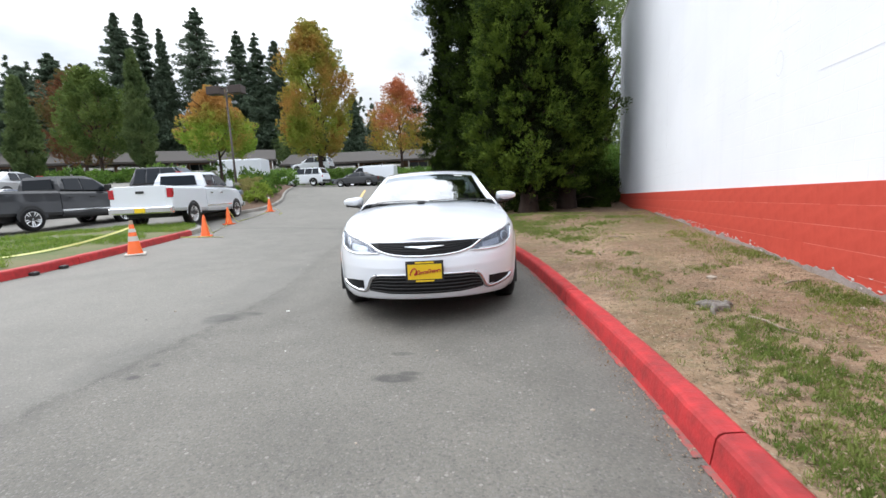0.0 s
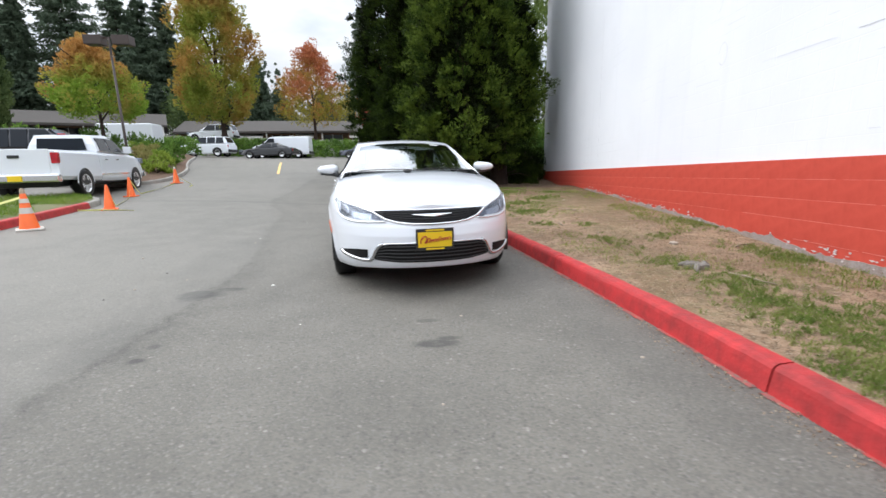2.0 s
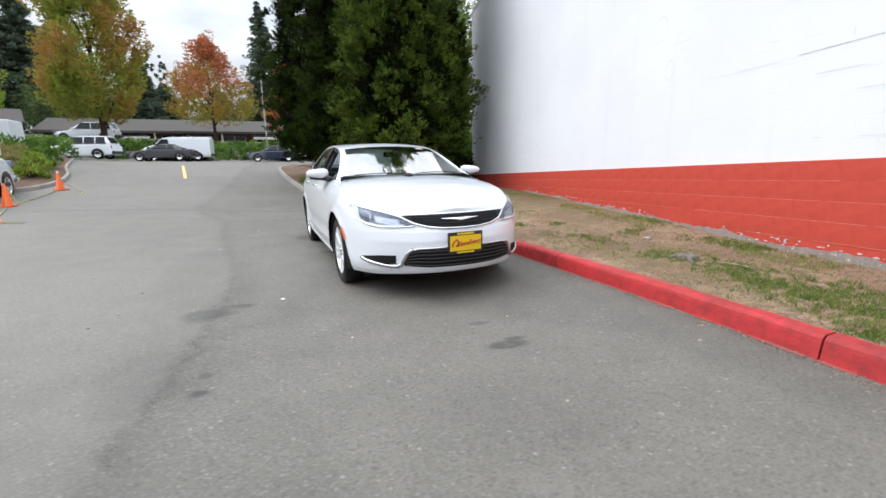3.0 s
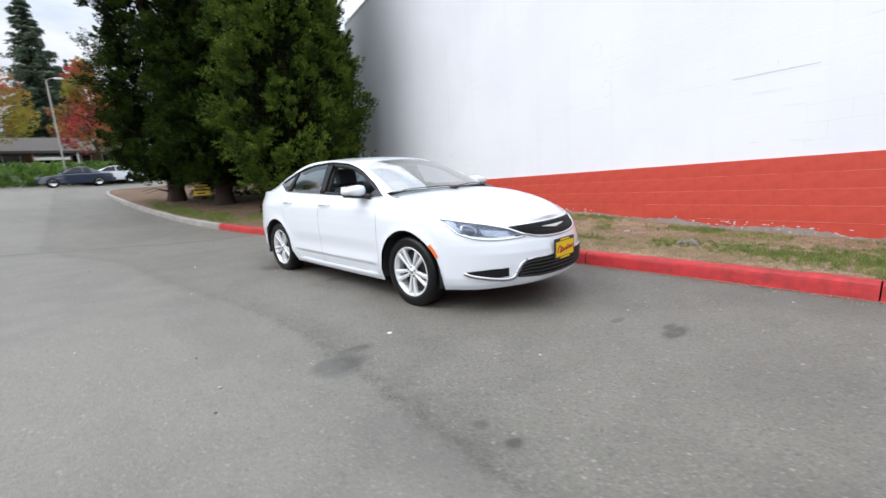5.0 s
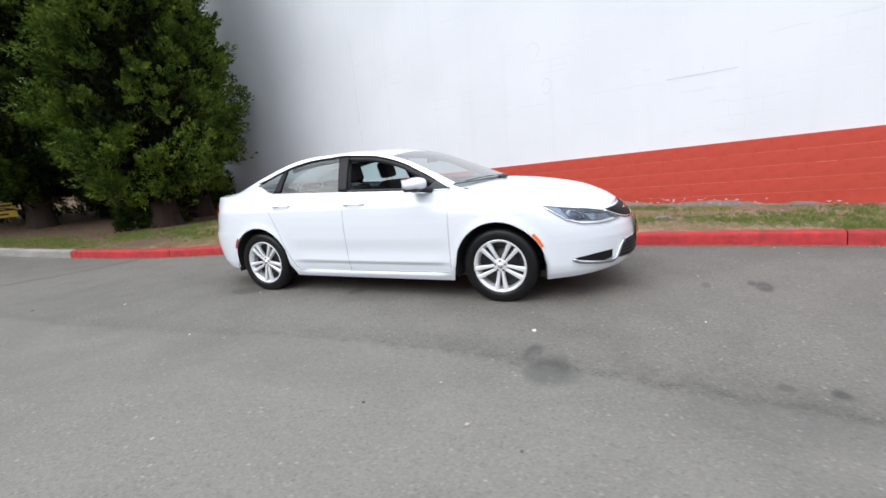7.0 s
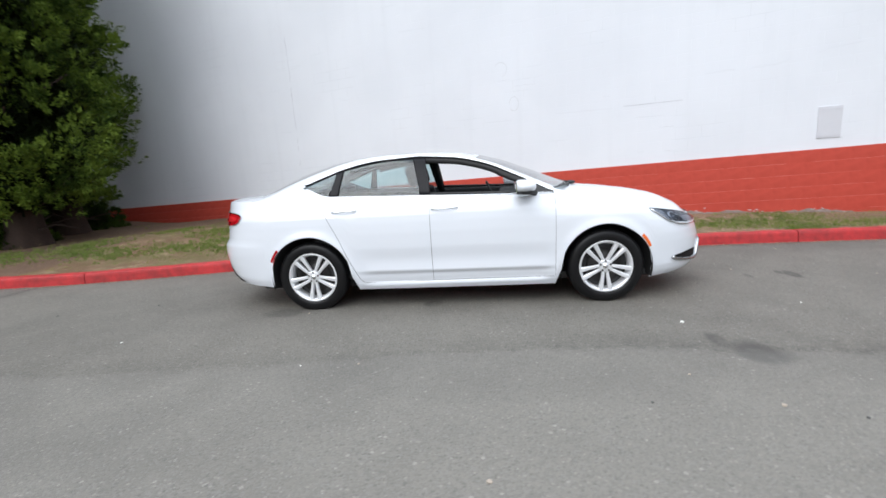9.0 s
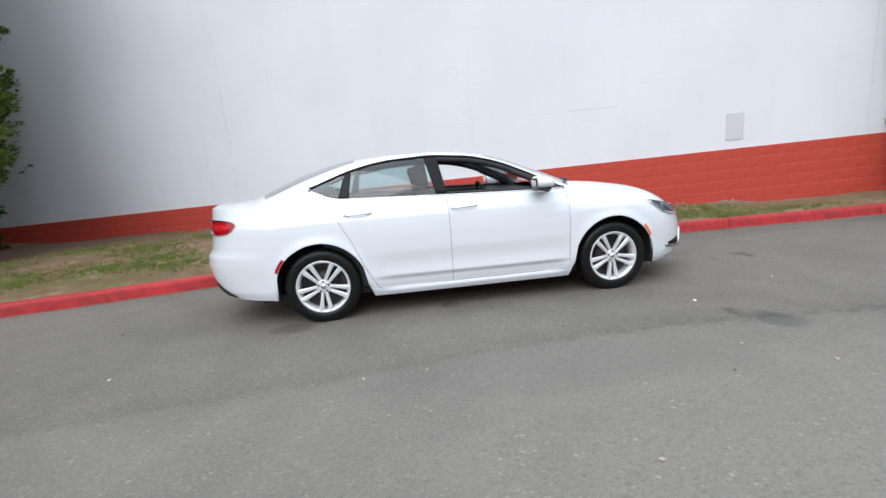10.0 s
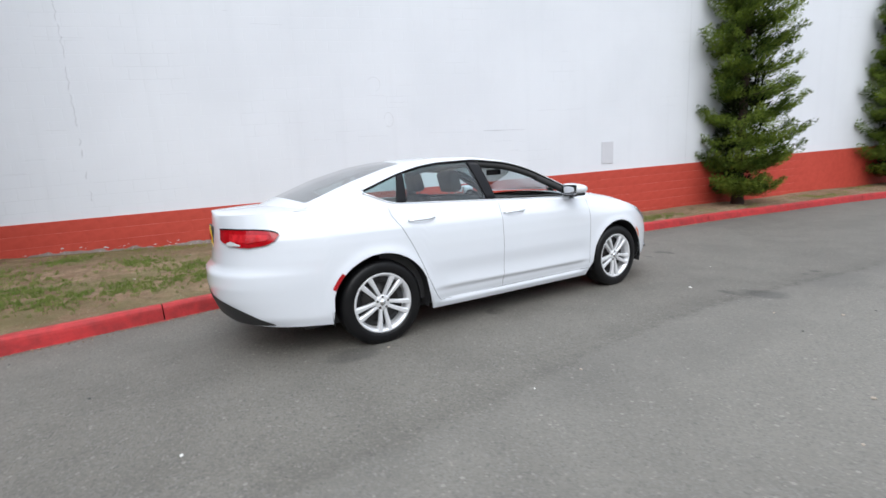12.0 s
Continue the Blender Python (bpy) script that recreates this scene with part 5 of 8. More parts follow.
    # cabin
    for side in (-1, 1):
        bm = bmesh.new()
        box(bm, (-1.35, min(side * 0.76, side * 0.81), 0.28), (0.95, max(side * 0.76, side * 0.81), 1.03), 0.02)
        part("door_trim", bm, M["cabin"], car)
    bm = bmesh.new()
    box(bm, (0.50, -0.76, 0.62), (1.10, 0.76, 1.02), 0.06, seg=4)
    part("dashboard", bm, M["cabin"], car)
    bm = bmesh.new()
    box(bm, (-2.0, -0.72, 0.95), (-1.15, 0.72, 1.09), 0.04, seg=3)
    part("parcel_shelf", bm, M["cabin"], car)

    def seat(y, x):
        s = bmesh.new()
        box(s, (x - 0.05, y - 0.25, 0.33), (x + 0.50, y + 0.25, 0.55), 0.06, seg=4)
        sc = part("seat_cushion", s, M["cloth"], car, smooth=True)
        s = bmesh.new()
        box(s, (-0.08, -0.24, 0), (0.07, 0.24, 0.62), 0.06, seg=4)
        for vt in s.verts:
            vt.co.y *= 1 - 0.22 * max(0, vt.co.z - 0.25) / 0.4
        sb = part("seat_back", s, M["cloth"], car, smooth=True, m=pose(x, y, 0.50, 0, -14, 0))
        s = bmesh.new()
        box(s, (-0.055, -0.135, 0.66), (0.055, 0.135, 0.86), 0.045, seg=4)
        part("headrest", s, M["cloth"], sb, smooth=True)
        for d in (-0.06, 0.06):
            v, f = tube([(0, d, 0.58), (0, d, 0.70)], 0.007, 8)
            put("headrest_post", mesh_of("headrest_post", v, f, M["chrome"], True), sb)

    seat(-0.37, -0.22)
    seat(0.37, -0.22)
    s = bmesh.new()
    box(s, (-1.05, -0.66, 0.33), (-0.55, 0.66, 0.55), 0.06, seg=4)
    part("rear_bench", s, M["cloth"], car, smooth=True)
    s = bmesh.new()
    box(s, (-0.08, -0.66, 0), (0.08, 0.66, 0.60), 0.06, seg=4)
    part("rear_backrest", s, M["cloth"], car, smooth=True, m=pose(-1.02, 0, 0.48, 0, -22, 0))
    for y in (-0.38, 0.0, 0.38):
        s = bmesh.new()
        box(s, (-1.36, y - 0.12, 1.02), (-1.26, y + 0.12, 1.155), 0.04, seg=4)
        part("rear_headrest", s, M["cloth"], car, smooth=True)
    rim, n = [], 28
    for i in range(n + 1):
        a = 2 * math.pi * i / n
        rim.append((0.0, 0.18 * math.cos(a), 0.18 * math.sin(a)))
    v, f = tube(rim, 0.016, 8)
    wheel = put("steering_wheel", mesh_of("steering_wheel", v, f, M["cabin"], True), car, m=pose(0.42, 0.37, 0.94, 0, -24, 0))
    s = bmesh.new()
    box(s, (-0.03, -0.17, -0.03), (0.03, 0.17, 0.03), 0.02)
    part("wheel_spoke", s, M["cabin"], wheel)
    s = bmesh.new()
    box(s, (0.40, -0.12, 1.275), (0.43, 0.12, 1.335), 0.012)
    part("rear_view_mirror", s, M["black_trim"], car)
    v, f = tube([(0.43, 0, 1.31), (0.47, 0, 1.355)], 0.012, 6)
    put("mirror_stem", mesh_of("mirror_stem", v, f, M["black_trim"]), car)
    # wipers and cowl, windscreen sticker
    for a, b in (((0.66, -0.62), (0.93, -0.02)), ((0.93, 0.02), (0.80, 0.60))):
        pts = []
        for t in np.linspace(0, 1, 16):
            w = (a[1] + (b[1] - a[1]) * t) / 0.76
            x = 0.925 - 0.02 * abs(math.sin(math.pi * t))
            p = top_point(x, w, 0.012)
            pts.append(p)
        v, f = tube(pts, 0.0045, 5)
        put("wiper", mesh_of("wiper", v, f, M["black_plastic"], True), car)
    cowl = [top_point(x, w, 0.003) for x in (0.94, 0.918) for w in np.linspace(-0.97, 0.97, 30)]
    put("cowl_panel", mesh_of("cowl_panel", cowl, grid_faces(2, 30), M["black_plastic"], True), car)
    bm = bmesh.new()
    bmesh.ops.create_uvsphere(bm, u_segments=14, v_segments=8, radius=1.0)
    for vt in bm.verts:
        vt.co = Vector((vt.co.x * 0.055, vt.co.y * 0.05, vt.co.z * 0.02))
    part("wiper_pivot", bm, M["black_plastic"], car, smooth=True, m=pose(*top_point(0.955, -0.10, 0.012)))
    st = [top_point(x, w, 0.004) for x in (0.30, 0.27) for w in np.linspace(0.52, 0.70, 6)]
    put("windscreen_sticker", mesh_of("windscreen_sticker", st, grid_faces(2, 6), M["fascia"], False), car, "small white sticker")
    return car


CAR_AT, CAR_TURN = (-0.664, 6.072, 0.0), -85.82
build_saloon(CAR_AT, CAR_TURN)

# ---- plants ----
def leaf_mesh(name, centers, outs, mat, leaf=0.08, slim=0.4, per=30, spread=0.25, droop=0.0, seed=1, align=0.7):
    """Many small leaf blades, in clumps round given centres, leaning along given directions."""
    rng = np.random.default_rng(seed)
    n = len(centers)
    c = np.repeat(np.asarray(centers, float), per, axis=0)
    o = np.repeat(np.asarray(outs, float), per, axis=0)
    sp = np.repeat(np.broadcast_to(np.asarray(spread, float), (n,)), per)[:, None]
    d = rng.normal(size=(n * per, 3))
    d /= np.linalg.norm(d, axis=1)[:, None]
    p = c + d * sp * rng.uniform(0.35, 1.0, (n * per, 1))
    u = align * o + (1 - align) * d + rng.normal(scale=0.35, size=(n * per, 3))
    u[:, 2] -= droop
    u /= np.linalg.norm(u, axis=1)[:, None] + 1e-9
    r = rng.normal(size=(n * per, 3))
    s = np.cross(u, r)
    s /= np.linalg.norm(s, axis=1)[:, None] + 1e-9
    L = (leaf * rng.uniform(0.6, 1.4, (n * per, 1)))
    a, b = p - u * L * 0.45, p + u * L * 0.55
    verts = np.stack([a + s * L * slim * 0.5, b, a - s * L * slim * 0.5], axis=1).reshape(-1, 3)
    me = bpy.data.meshes.new(name)
    k = n * per
    me.vertices.add(3 * k)
    me.vertices.foreach_set("co", verts.ravel())
    me.loops.add(3 * k)
    me.loops.foreach_set("vertex_index", np.arange(3 * k, dtype=np.int32))
    me.polygons.add(k)
    me.polygons.foreach_set("loop_start", np.arange(0, 3 * k, 3, dtype=np.int32))
    me.update(calc_edges=True)
    me.materials.append(mat)
    return me


def cone_crown(h0, h1, radius, count, seed, lumps=5, power=0.8, base_round=0.12):
    """Clump centres over an uneven tapering crown, and their outward directions."""
    rng = np.random.default_rng(seed)
    t = rng.uniform(0, 1, count) ** 1.25
    a = rng.uniform(0, 2 * math.pi, count)
    prof = (1 - t) ** power * np.minimum(1, (t + 0.02) / base_round) ** 0.5
    ph = rng.uniform(0, 6.28, 4)
    lump = 1 + 0.13 * np.sin(lumps * a + 9 * t + ph[0]) + 0.10 * np.sin(3 * a - 17 * t + ph[1]) + 0.10 * np.sin(31 * t + 2 * a + ph[2])
    r = radius * prof * lump * (1 - 0.35 * rng.uniform(0, 1, count) ** 2)
    z = h0 + (h1 - h0) * t
    c = np.stack([r * np.cos(a), r * np.sin(a), z], axis=1)
    o = np.stack([np.cos(a) * 0.7, np.sin(a) * 0.7, np.full(count, 0.6)], axis=1)
    return c, o


def trunk_mesh(h, r, seed=0, flare=1.5):
    rng = random.Random(seed)
    prof = [(r * flare, -0.1), (r * flare * 0.92, 0.05), (r * 1.1, 0.4), (r, 0.9), (r * 0.8, h * 0.4), (r * 0.45, h * 0.75), (r * 0.1, h)]
    v, f = lathe(prof, 14)
    v = [(x * (1 + 0.12 * math.sin(5 * math.atan2(y, x) + z)) + 0.02 * math.sin(z), y * (1 + 0.1 * math.sin(4 * math.atan2(y, x))), z) for x, y, z in v]
    return mesh_of("trunk", v, f, M["bark"], True)


def shell_puffs(centers, outs, sizes, mat, name, leaf, slim, per, seed, flat=0.8):
    """Round puffs of sprays: blades sit on the outer half of each puff and point away from it and up."""
    rng = np.random.default_rng(seed)
    n = len(centers)
    c = np.repeat(np.asarray(centers, float), per, axis=0)
    o = np.repeat(np.asarray(outs, float), per, axis=0)
    sz = np.repeat(np.asarray(sizes, float), per)[:, None]
    d = rng.normal(size=(n * per, 3)) * 0.85 + 1.0 * o + np.array([0, 0, 0.35])
    d /= np.linalg.norm(d, axis=1)[:, None]
    p = c + d * sz * rng.uniform(0.62, 1.05, (n * per, 1)) * np.array([1, 1, flat])
    return leaf_mesh(name, p, d * 0.75 + np.array([0, 0, 0.7]), mat, leaf, slim, 1, 0.02, 0.0, seed, 0.85)


def plumes(bases, axes, lengths, mat, name, leaf, slim, per, seed, fat=0.34):
    """Flame-shaped sprays: blades fan out along each axis, full in the middle and pointed at the tip."""
    rng = np.random.default_rng(seed)
    n = len(bases)
    b = np.repeat(np.asarray(bases, float), per, axis=0)
    ax = np.asarray(axes, float)
    ax = np.repeat(ax / np.linalg.norm(ax, axis=1)[:, None], per, axis=0)
    ln = np.repeat(np.asarray(lengths, float), per)[:, None]
    d = rng.normal(size=(n * per, 3))
    d -= ax * np.sum(d * ax, axis=1)[:, None]
    d /= np.linalg.norm(d, axis=1)[:, None] + 1e-9
    s = rng.uniform(0, 1, (n * per, 1))
    p = b + ax * ln * s + d * ln * fat * np.sin(np.pi * (0.12 + 0.86 * s)) * rng.uniform(0.5, 1.0, (n * per, 1))
    return leaf_mesh(name, p, ax * 0.9 + d * 0.7 * (1 - 0.6 * s), mat, leaf, slim, 1, 0.004, 0.0, seed, 0.93)


def bough_crown(h0, h1, radius, boughs, seed, power, twigs=15, base_round=0.12):
    """Spray roots, axes and lengths on the bough ends of a dense upright crown."""
    rng = np.random.default_rng(seed)
    ph = rng.uniform(0, 6.28, 3)
    bases, axes, lengths = [], [], []
    for k in range(boughs):
        u = rng.uniform(0, 1) ** 1.3
        a = rng.uniform(0, 2 * math.pi)
        prof = (1 - u) ** power * (0.74 + 0.26 * bump_step(0.0, base_round, u))
        lump = 1 + 0.10 * math.sin(4 * a + 8 * u + ph[0]) + 0.08 * math.sin(3 * a - 19 * u + ph[1]) + 0.07 * math.sin(37 * u + 2 * a + ph[2])
        r = radius * prof * lump * rng.uniform(0.66, 1.12)
        out = np.array([math.cos(a), math.sin(a), 0.0])
        c = out * r + np.array([0, 0, h0 + (h1 - h0) * u])
        size = rng.uniform(0.20, 0.50)
        q = rng.normal(size=(twigs, 3))
        q /= np.linalg.norm(q, axis=1)[:, None]
        q = q * rng.uniform(0.3, 0.88, (twigs, 1)) + out * 0.25
        bases += list(c + q * size * np.array([1, 1, 0.75]))
        axes += list(out * 0.45 + np.array([0, 0, 0.55]) + q * 0.9)
        lengths += list(rng.uniform(0.6, 1.1, twigs) * size)
    return bases, axes, lengths


def cedar(x, y, h, radius, h0, seed, mat, boughs=420, power=0.42, per=31, label="tall dense dark-green cedar beside the white wall"):
    z = ground_z(x, y) + 0.13
    t = thing("cedar_tree", label, "tree", (x, y, z), group="cedars on the island")
    put("trunk", trunk_mesh(h * 0.9, 0.27, seed), t)
    b, a, ln = bough_crown(h0, h, radius, boughs, seed, power)
    put("crown", plumes(b, a, ln, mat, "crown", 0.078, 0.42, per, seed), t)
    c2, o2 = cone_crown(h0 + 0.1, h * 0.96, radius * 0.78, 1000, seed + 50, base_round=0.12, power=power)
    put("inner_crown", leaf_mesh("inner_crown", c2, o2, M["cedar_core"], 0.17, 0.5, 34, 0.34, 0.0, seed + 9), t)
    for k in range(9):
        a, zz = k * 2.4 + seed, h0 + 0.15 + 0.25 * k
        q = radius * 0.8
        v, f = tube([(0, 0, zz - 0.3), (0.5 * q * math.cos(a), 0.5 * q * math.sin(a), zz - 0.1), (q * math.cos(a), q * math.sin(a), zz + 0.3)], 0.06, 6, 0.015)
        put("limb", mesh_of("limb", v, f, M["bark"], True), t)
    for k in range(7):
        a = k * 0.9 + seed
        v, f = tube([(0.2 * math.cos(a), 0.2 * math.sin(a), 0.30 + 0.06 * k), (0.75 * math.cos(a), 0.75 * math.sin(a), 0.42 + 0.08 * k), (1.25 * math.cos(a + 0.15), 1.25 * math.sin(a + 0.15), 0.28 + 0.10 * k)], 0.022, 5, 0.006)
        put("dead_limb", mesh_of("dead_limb", v, f, M["bark"], True), t)
    return t


cedar(1.75, 15.2, 11.0, 1.64, 0.85, 11, M["cedar"], 360, power=0.26)
cedar(3.2, 15.9, 10.0, 1.20, 1.75, 12, M["cedar"], 230, power=0.26, label="tall cedar close against the white wall end")
cedar(0.65, 19.4, 13.2, 1.70, 0.9, 13, M["cedar_shaded"], 440, power=0.26, label="tall shaded dark-green cedar on the tree island")
cedar(-0.50, 22.0, 14.6, 1.86, 1.0, 14, M["cedar_shaded"], 520, power=0.26, label="tall shaded dark-green cedar by the grey kerb")
cedar(2.7, 19.9, 11.5, 1.7, 0.9, 15, M["cedar_shaded"], 200, label="tall shaded cedar standing behind the others")


def juniper(x, y, h, radius, seed, label):
    """A shaggy upright juniper: uneven tiers of out-reaching boughs with turned-up, pointed tips."""
    rng = np.random.default_rng(seed)
    t = thing("juniper", label, "tree", (x, y, ground_z(x, y) + 0.13), group="junipers by the wall")
    put("trunk", trunk_mesh(h * 0.95, 0.10, seed), t)
    bases, axes, lengths = [], [], []
    tiers = 13
    for k in range(250):
        tier = int(rng.integers(0, tiers))
        u = (tier + rng.uniform(0.0, 0.40)) / tiers
        zz = 0.42 + (h - 0.74) * u
        a = 2.4 * tier + 2.1 * int(rng.integers(0, 3)) + rng.normal(scale=0.62)
        reach = radius * float(np.interp(u, [0, 0.06, 0.14, 0.24, 0.5, 0.65, 1], [0.72, 1.0, 1.06, 1.0, 0.84, 0.74, 0.1])) * rng.uniform(0.55, 1.0)
        if k % 11 == 3:
            reach *= 1.10
        out = np.array([math.cos(a), math.sin(a), 0.0])
        rise = rng.uniform(0.12, 0.42)
        root = np.array([0, 0, zz - 0.10])

        def at(q):
            return root + out * reach * q + np.array([0, 0, reach * (rise * q ** 2 - 0.10 * math.sin(math.pi * q))])
        if k % 5 == 0:
            v, f = tube([at(0), at(0.35), at(0.7), at(0.95)], 0.022, 5, 0.006)
            put("branch", mesh_of("branch", v, f, M["bark"], True), t)
        side = np.array([-out[1], out[0], 0.0])
        for q in np.linspace(0.22, 0.98, 9):
            for w in (-1, 1):
                bases.append(at(q) + side * w * rng.uniform(0, 0.16) * (1.25 - q) + np.array([0, 0, rng.uniform(-0.03, 0.05)]))
                axes.append(out * 0.85 + side * w * rng.uniform(0, 0.9) + np.array([0, 0, rng.uniform(0.05, 0.55)]))
                lengths.append(rng.uniform(0.22, 0.38) * (1.15 - 0.45 * q))
        bases.append(at(0.92))
        axes.append(out * 0.8 + np.array([0, 0, 0.75]))
        lengths.append(rng.uniform(0.22, 0.34))
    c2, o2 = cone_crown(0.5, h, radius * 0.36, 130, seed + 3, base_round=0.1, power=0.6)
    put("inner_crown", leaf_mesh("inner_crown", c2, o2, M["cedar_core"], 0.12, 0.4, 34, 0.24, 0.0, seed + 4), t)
    put("crown", plumes(bases, axes, lengths, M["shrub"], "crown", 0.060, 0.30, 38, seed, 0.42), t)
    return t


juniper(1.5, -2.85, 7.6, 1.16, 21, "shaggy green juniper against the red and white wall")
juniper(0.55, -8.6, 7.2, 1.25, 22, "shaggy green juniper further along the wall")


def bush(x, y, h, r, seed, mat, label, name="bush", n=60, per=90, leaf=0.08, z=None, group=""):
    rng = np.random.default_rng(seed)
    t = thing(name, label, "shrub", (x, y, (ground_z(x, y) if z is None else z)), group=group)
    d = rng.normal(size=(n, 3))
    d /= np.linalg.norm(d, axis=1)[:, None]
    d[:, 2] = np.abs(d[:, 2])
    c = d * np.array([r, r, h]) * rng.uniform(0.55, 0.92, (n, 1)) * (1 + 0.15 * np.sin(5 * np.arctan2(d[:, 1], d[:, 0]) + seed))[:, None]
    c[:, 2] = np.maximum(c[:, 2], 0.08)
    put("foliage", shell_puffs(c, d * 0.6, rng.uniform(0.16, 0.3, n) * r, mat, "foliage", leaf, 0.5, per, seed), t)
    for k in range(5):
        a = k * 1.3 + seed
        v, f = tube([(0, 0, -0.05), (0.3 * r * math.cos(a), 0.3 * r * math.sin(a), h * 0.4), (0.6 * r * math.cos(a), 0.6 * r * math.sin(a), h * 0.7)], 0.03 * r, 5, 0.01)
        put("stem", mesh_of("stem", v, f, M["bark"], True), t)
    return t


bush(4.6, 17.9, 1.8, 1.1, 31, M["cedar_shaded"], "low dark shrub in the shade by the wall end", n=130)
bush(4.0, 20.3, 2.4, 1.9, 34, M["cedar_shaded"], "tall dark shrub in the shade behind the cedars", n=200, leaf=0.11)
bush(4.2, 16.3, 0.85, 0.62, 37, M["cedar_shaded"], "low dark shrub at the foot of the red dado", n=90)
bush(1.75, 15.9, 1.0, 0.9, 35, M["cedar_shaded"], "low dark shrub at a cedar foot", n=90)
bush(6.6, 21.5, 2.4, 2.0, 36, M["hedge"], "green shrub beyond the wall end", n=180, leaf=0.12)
bush(1.3, 22.2, 1.4, 1.2, 33, M["cedar_shaded"], "low dark shrub under the cedars")
bush(3.6, 18.6, 1.4, 1.4, 32, M["cedar_shaded"], "low dark shrub under the cedars")


def broadleaf(x, y, z, h, radius, seed, mat, label, clear=0.28, n=150, per=60, leaf=0.3, pointed=False, group="trees beyond the car park"):
    """A round-headed tree: trunk, forking limbs, lumpy crown of leaf sprays that thin out to twigs at the top."""
    rng = np.random.default_rng(seed)
    t = thing("broadleaf_tree", label, "tree", (x, y, z), group=group)
    put("trunk", trunk_mesh(h * 0.75, 0.016 * h, seed, 1.3), t)
    for k in range(9):
        a, s = k * 2.4, rng.uniform(0.45, 0.8)
        z0 = h * (clear + 0.055 * k)
        v, f = tube([(0, 0, z0 - 0.06 * h), (0.4 * s * radius * math.cos(a), 0.4 * s * radius * math.sin(a), z0 + 0.08 * h), (s * radius * math.cos(a), s * radius * math.sin(a), z0 + 0.2 * h)], 0.008 * h, 6, 0.002 * h)
        put("limb", mesh_of("limb", v, f, M["bark"], True), t)
    u = rng.uniform(0, 1, n)
    a = rng.uniform(0, 2 * math.pi, n)
    prof = np.interp(u, [0, 0.12, 0.35, 0.6, 0.85, 1.0], [0.6, 1.0, 0.9, 0.55, 0.22, 0.04] if pointed else [0.55, 0.92, 1.0, 0.85, 0.52, 0.12])
    lump = 1 + 0.10 * np.sin(3 * a + 7 * u + seed) + 0.10 * np.sin(7 * a - 11 * u) + 0.1 * np.sin(13 * a + 23 * u)
    r = radius * prof * lump * np.sqrt(rng.uniform(0.35, 1, n))
    c = np.stack([r * np.cos(a), r * np.sin(a), h * clear + h * (1 - clear) * u], axis=1)
    o = np.stack([np.cos(a) * 0.7, np.sin(a) * 0.7, np.full(n, 0.75)], axis=1) + rng.normal(scale=0.25, size=(n, 3))
    ln = radius * rng.uniform(0.30, 0.58, n)
    put("crown", plumes(c - o * ln[:, None] * 0.35, o, ln, mat, "crown", leaf, 0.62, per, seed, 0.42), t)
    return t


def fir(x, y, z, h, radius, seed, label="tall dark fir in the wood behind", tiers=46, bare=0.10, group="firs in the wood", name="fir_tree", thin=1.0):
    """A tall conifer: tiers of drooping boughs fringed with needles, uneven and see-through towards the top."""
    rng = np.random.default_rng(seed)
    t = thing(name, label, "tree", (x, y, z), group=group)
    put("trunk", trunk_mesh(h, 0.010 * h, seed, 1.2), t)
    pts, ways = [], []
    for k in range(tiers):
        u = (k + rng.uniform(0, 0.9)) / tiers
        zz = h * (bare + (1 - bare) * u)
        for b in range(int(11 - 5 * u)):
            a = rng.uniform(0, 6.283)
            L = radius * (1 - u) ** 0.72 * rng.uniform(0.45, 1.12) * (1 if u > 0.1 else 0.75) + 0.12
            m = int(50 + 70 * L / radius)
            q = rng.uniform(0.08, 1.0, m)
            side = rng.normal(scale=0.20, size=m) * (1.15 - q) * L + rng.normal(scale=0.08, size=m)
            drop = rng.uniform(0.0, 1.0, m) ** 2 * 0.55 * (0.4 + L / radius) * thin
            ca, sa_ = math.cos(a), math.sin(a)
            pts.append(np.stack([L * q * ca - side * sa_, L * q * sa_ + side * ca, zz - 0.16 * L * q + 0.10 * L * q ** 3 - drop], axis=1))
            ways.append(np.stack([np.full(m, ca) - np.sign(side) * sa_ * 0.5, np.full(m, sa_) + np.sign(side) * ca * 0.5, np.full(m, -0.35)], axis=1))
    put("crown", leaf_mesh("crown", np.concatenate(pts), np.concatenate(ways), M["fir"], 0.46, 0.42, 1, 0.05, 0.15, seed, 0.75), t)
    return t

# ---- beyond the drive: trees, buildings ----
broadleaf(-17.2, 46.9, 3.0, 15.6, 3.5, 41, M["maple_green"], "tall maple turning from green to orange", 0.17, 560, 110, 0.2)
broadleaf(-19.9, 32.4, 2.3, 6.9, 2.7, 42, M["maple_yellow"], "yellow-green maple with orange upper leaves", 0.34, 280, 90, 0.15, True)
broadleaf(-9.6, 55.3, 4.0, 10.2, 4.3, 43, M["maple_orange"], "orange autumn maple with a thin top", 0.22, 260, 80, 0.2, True)
broadleaf(-1.4, 51.8, 3.6, 8.4, 2.9, 44, M["maple_red"], "red autumn maple with green lower leaves", 0.16, 150, 80, 0.2, True)
broadleaf(-35.2, 38.3, 2.8, 10.2, 2.7, 45, M["broad"], "broad green tree in the upper car park", 0.3, 260, 90, 0.2)
broadleaf(-43.0, 44.8, 4.2, 11.0, 3.4, 49, M["maple_dull"], "dull reddish-brown tree among the greens", 0.15, 150, 90, 0.24)
broadleaf(-28.5, 73, 5.4, 9.6, 5.2, 46, M["hornbeam"], "low dark round tree behind the roofs", 0.05, 170, 80, 0.3)
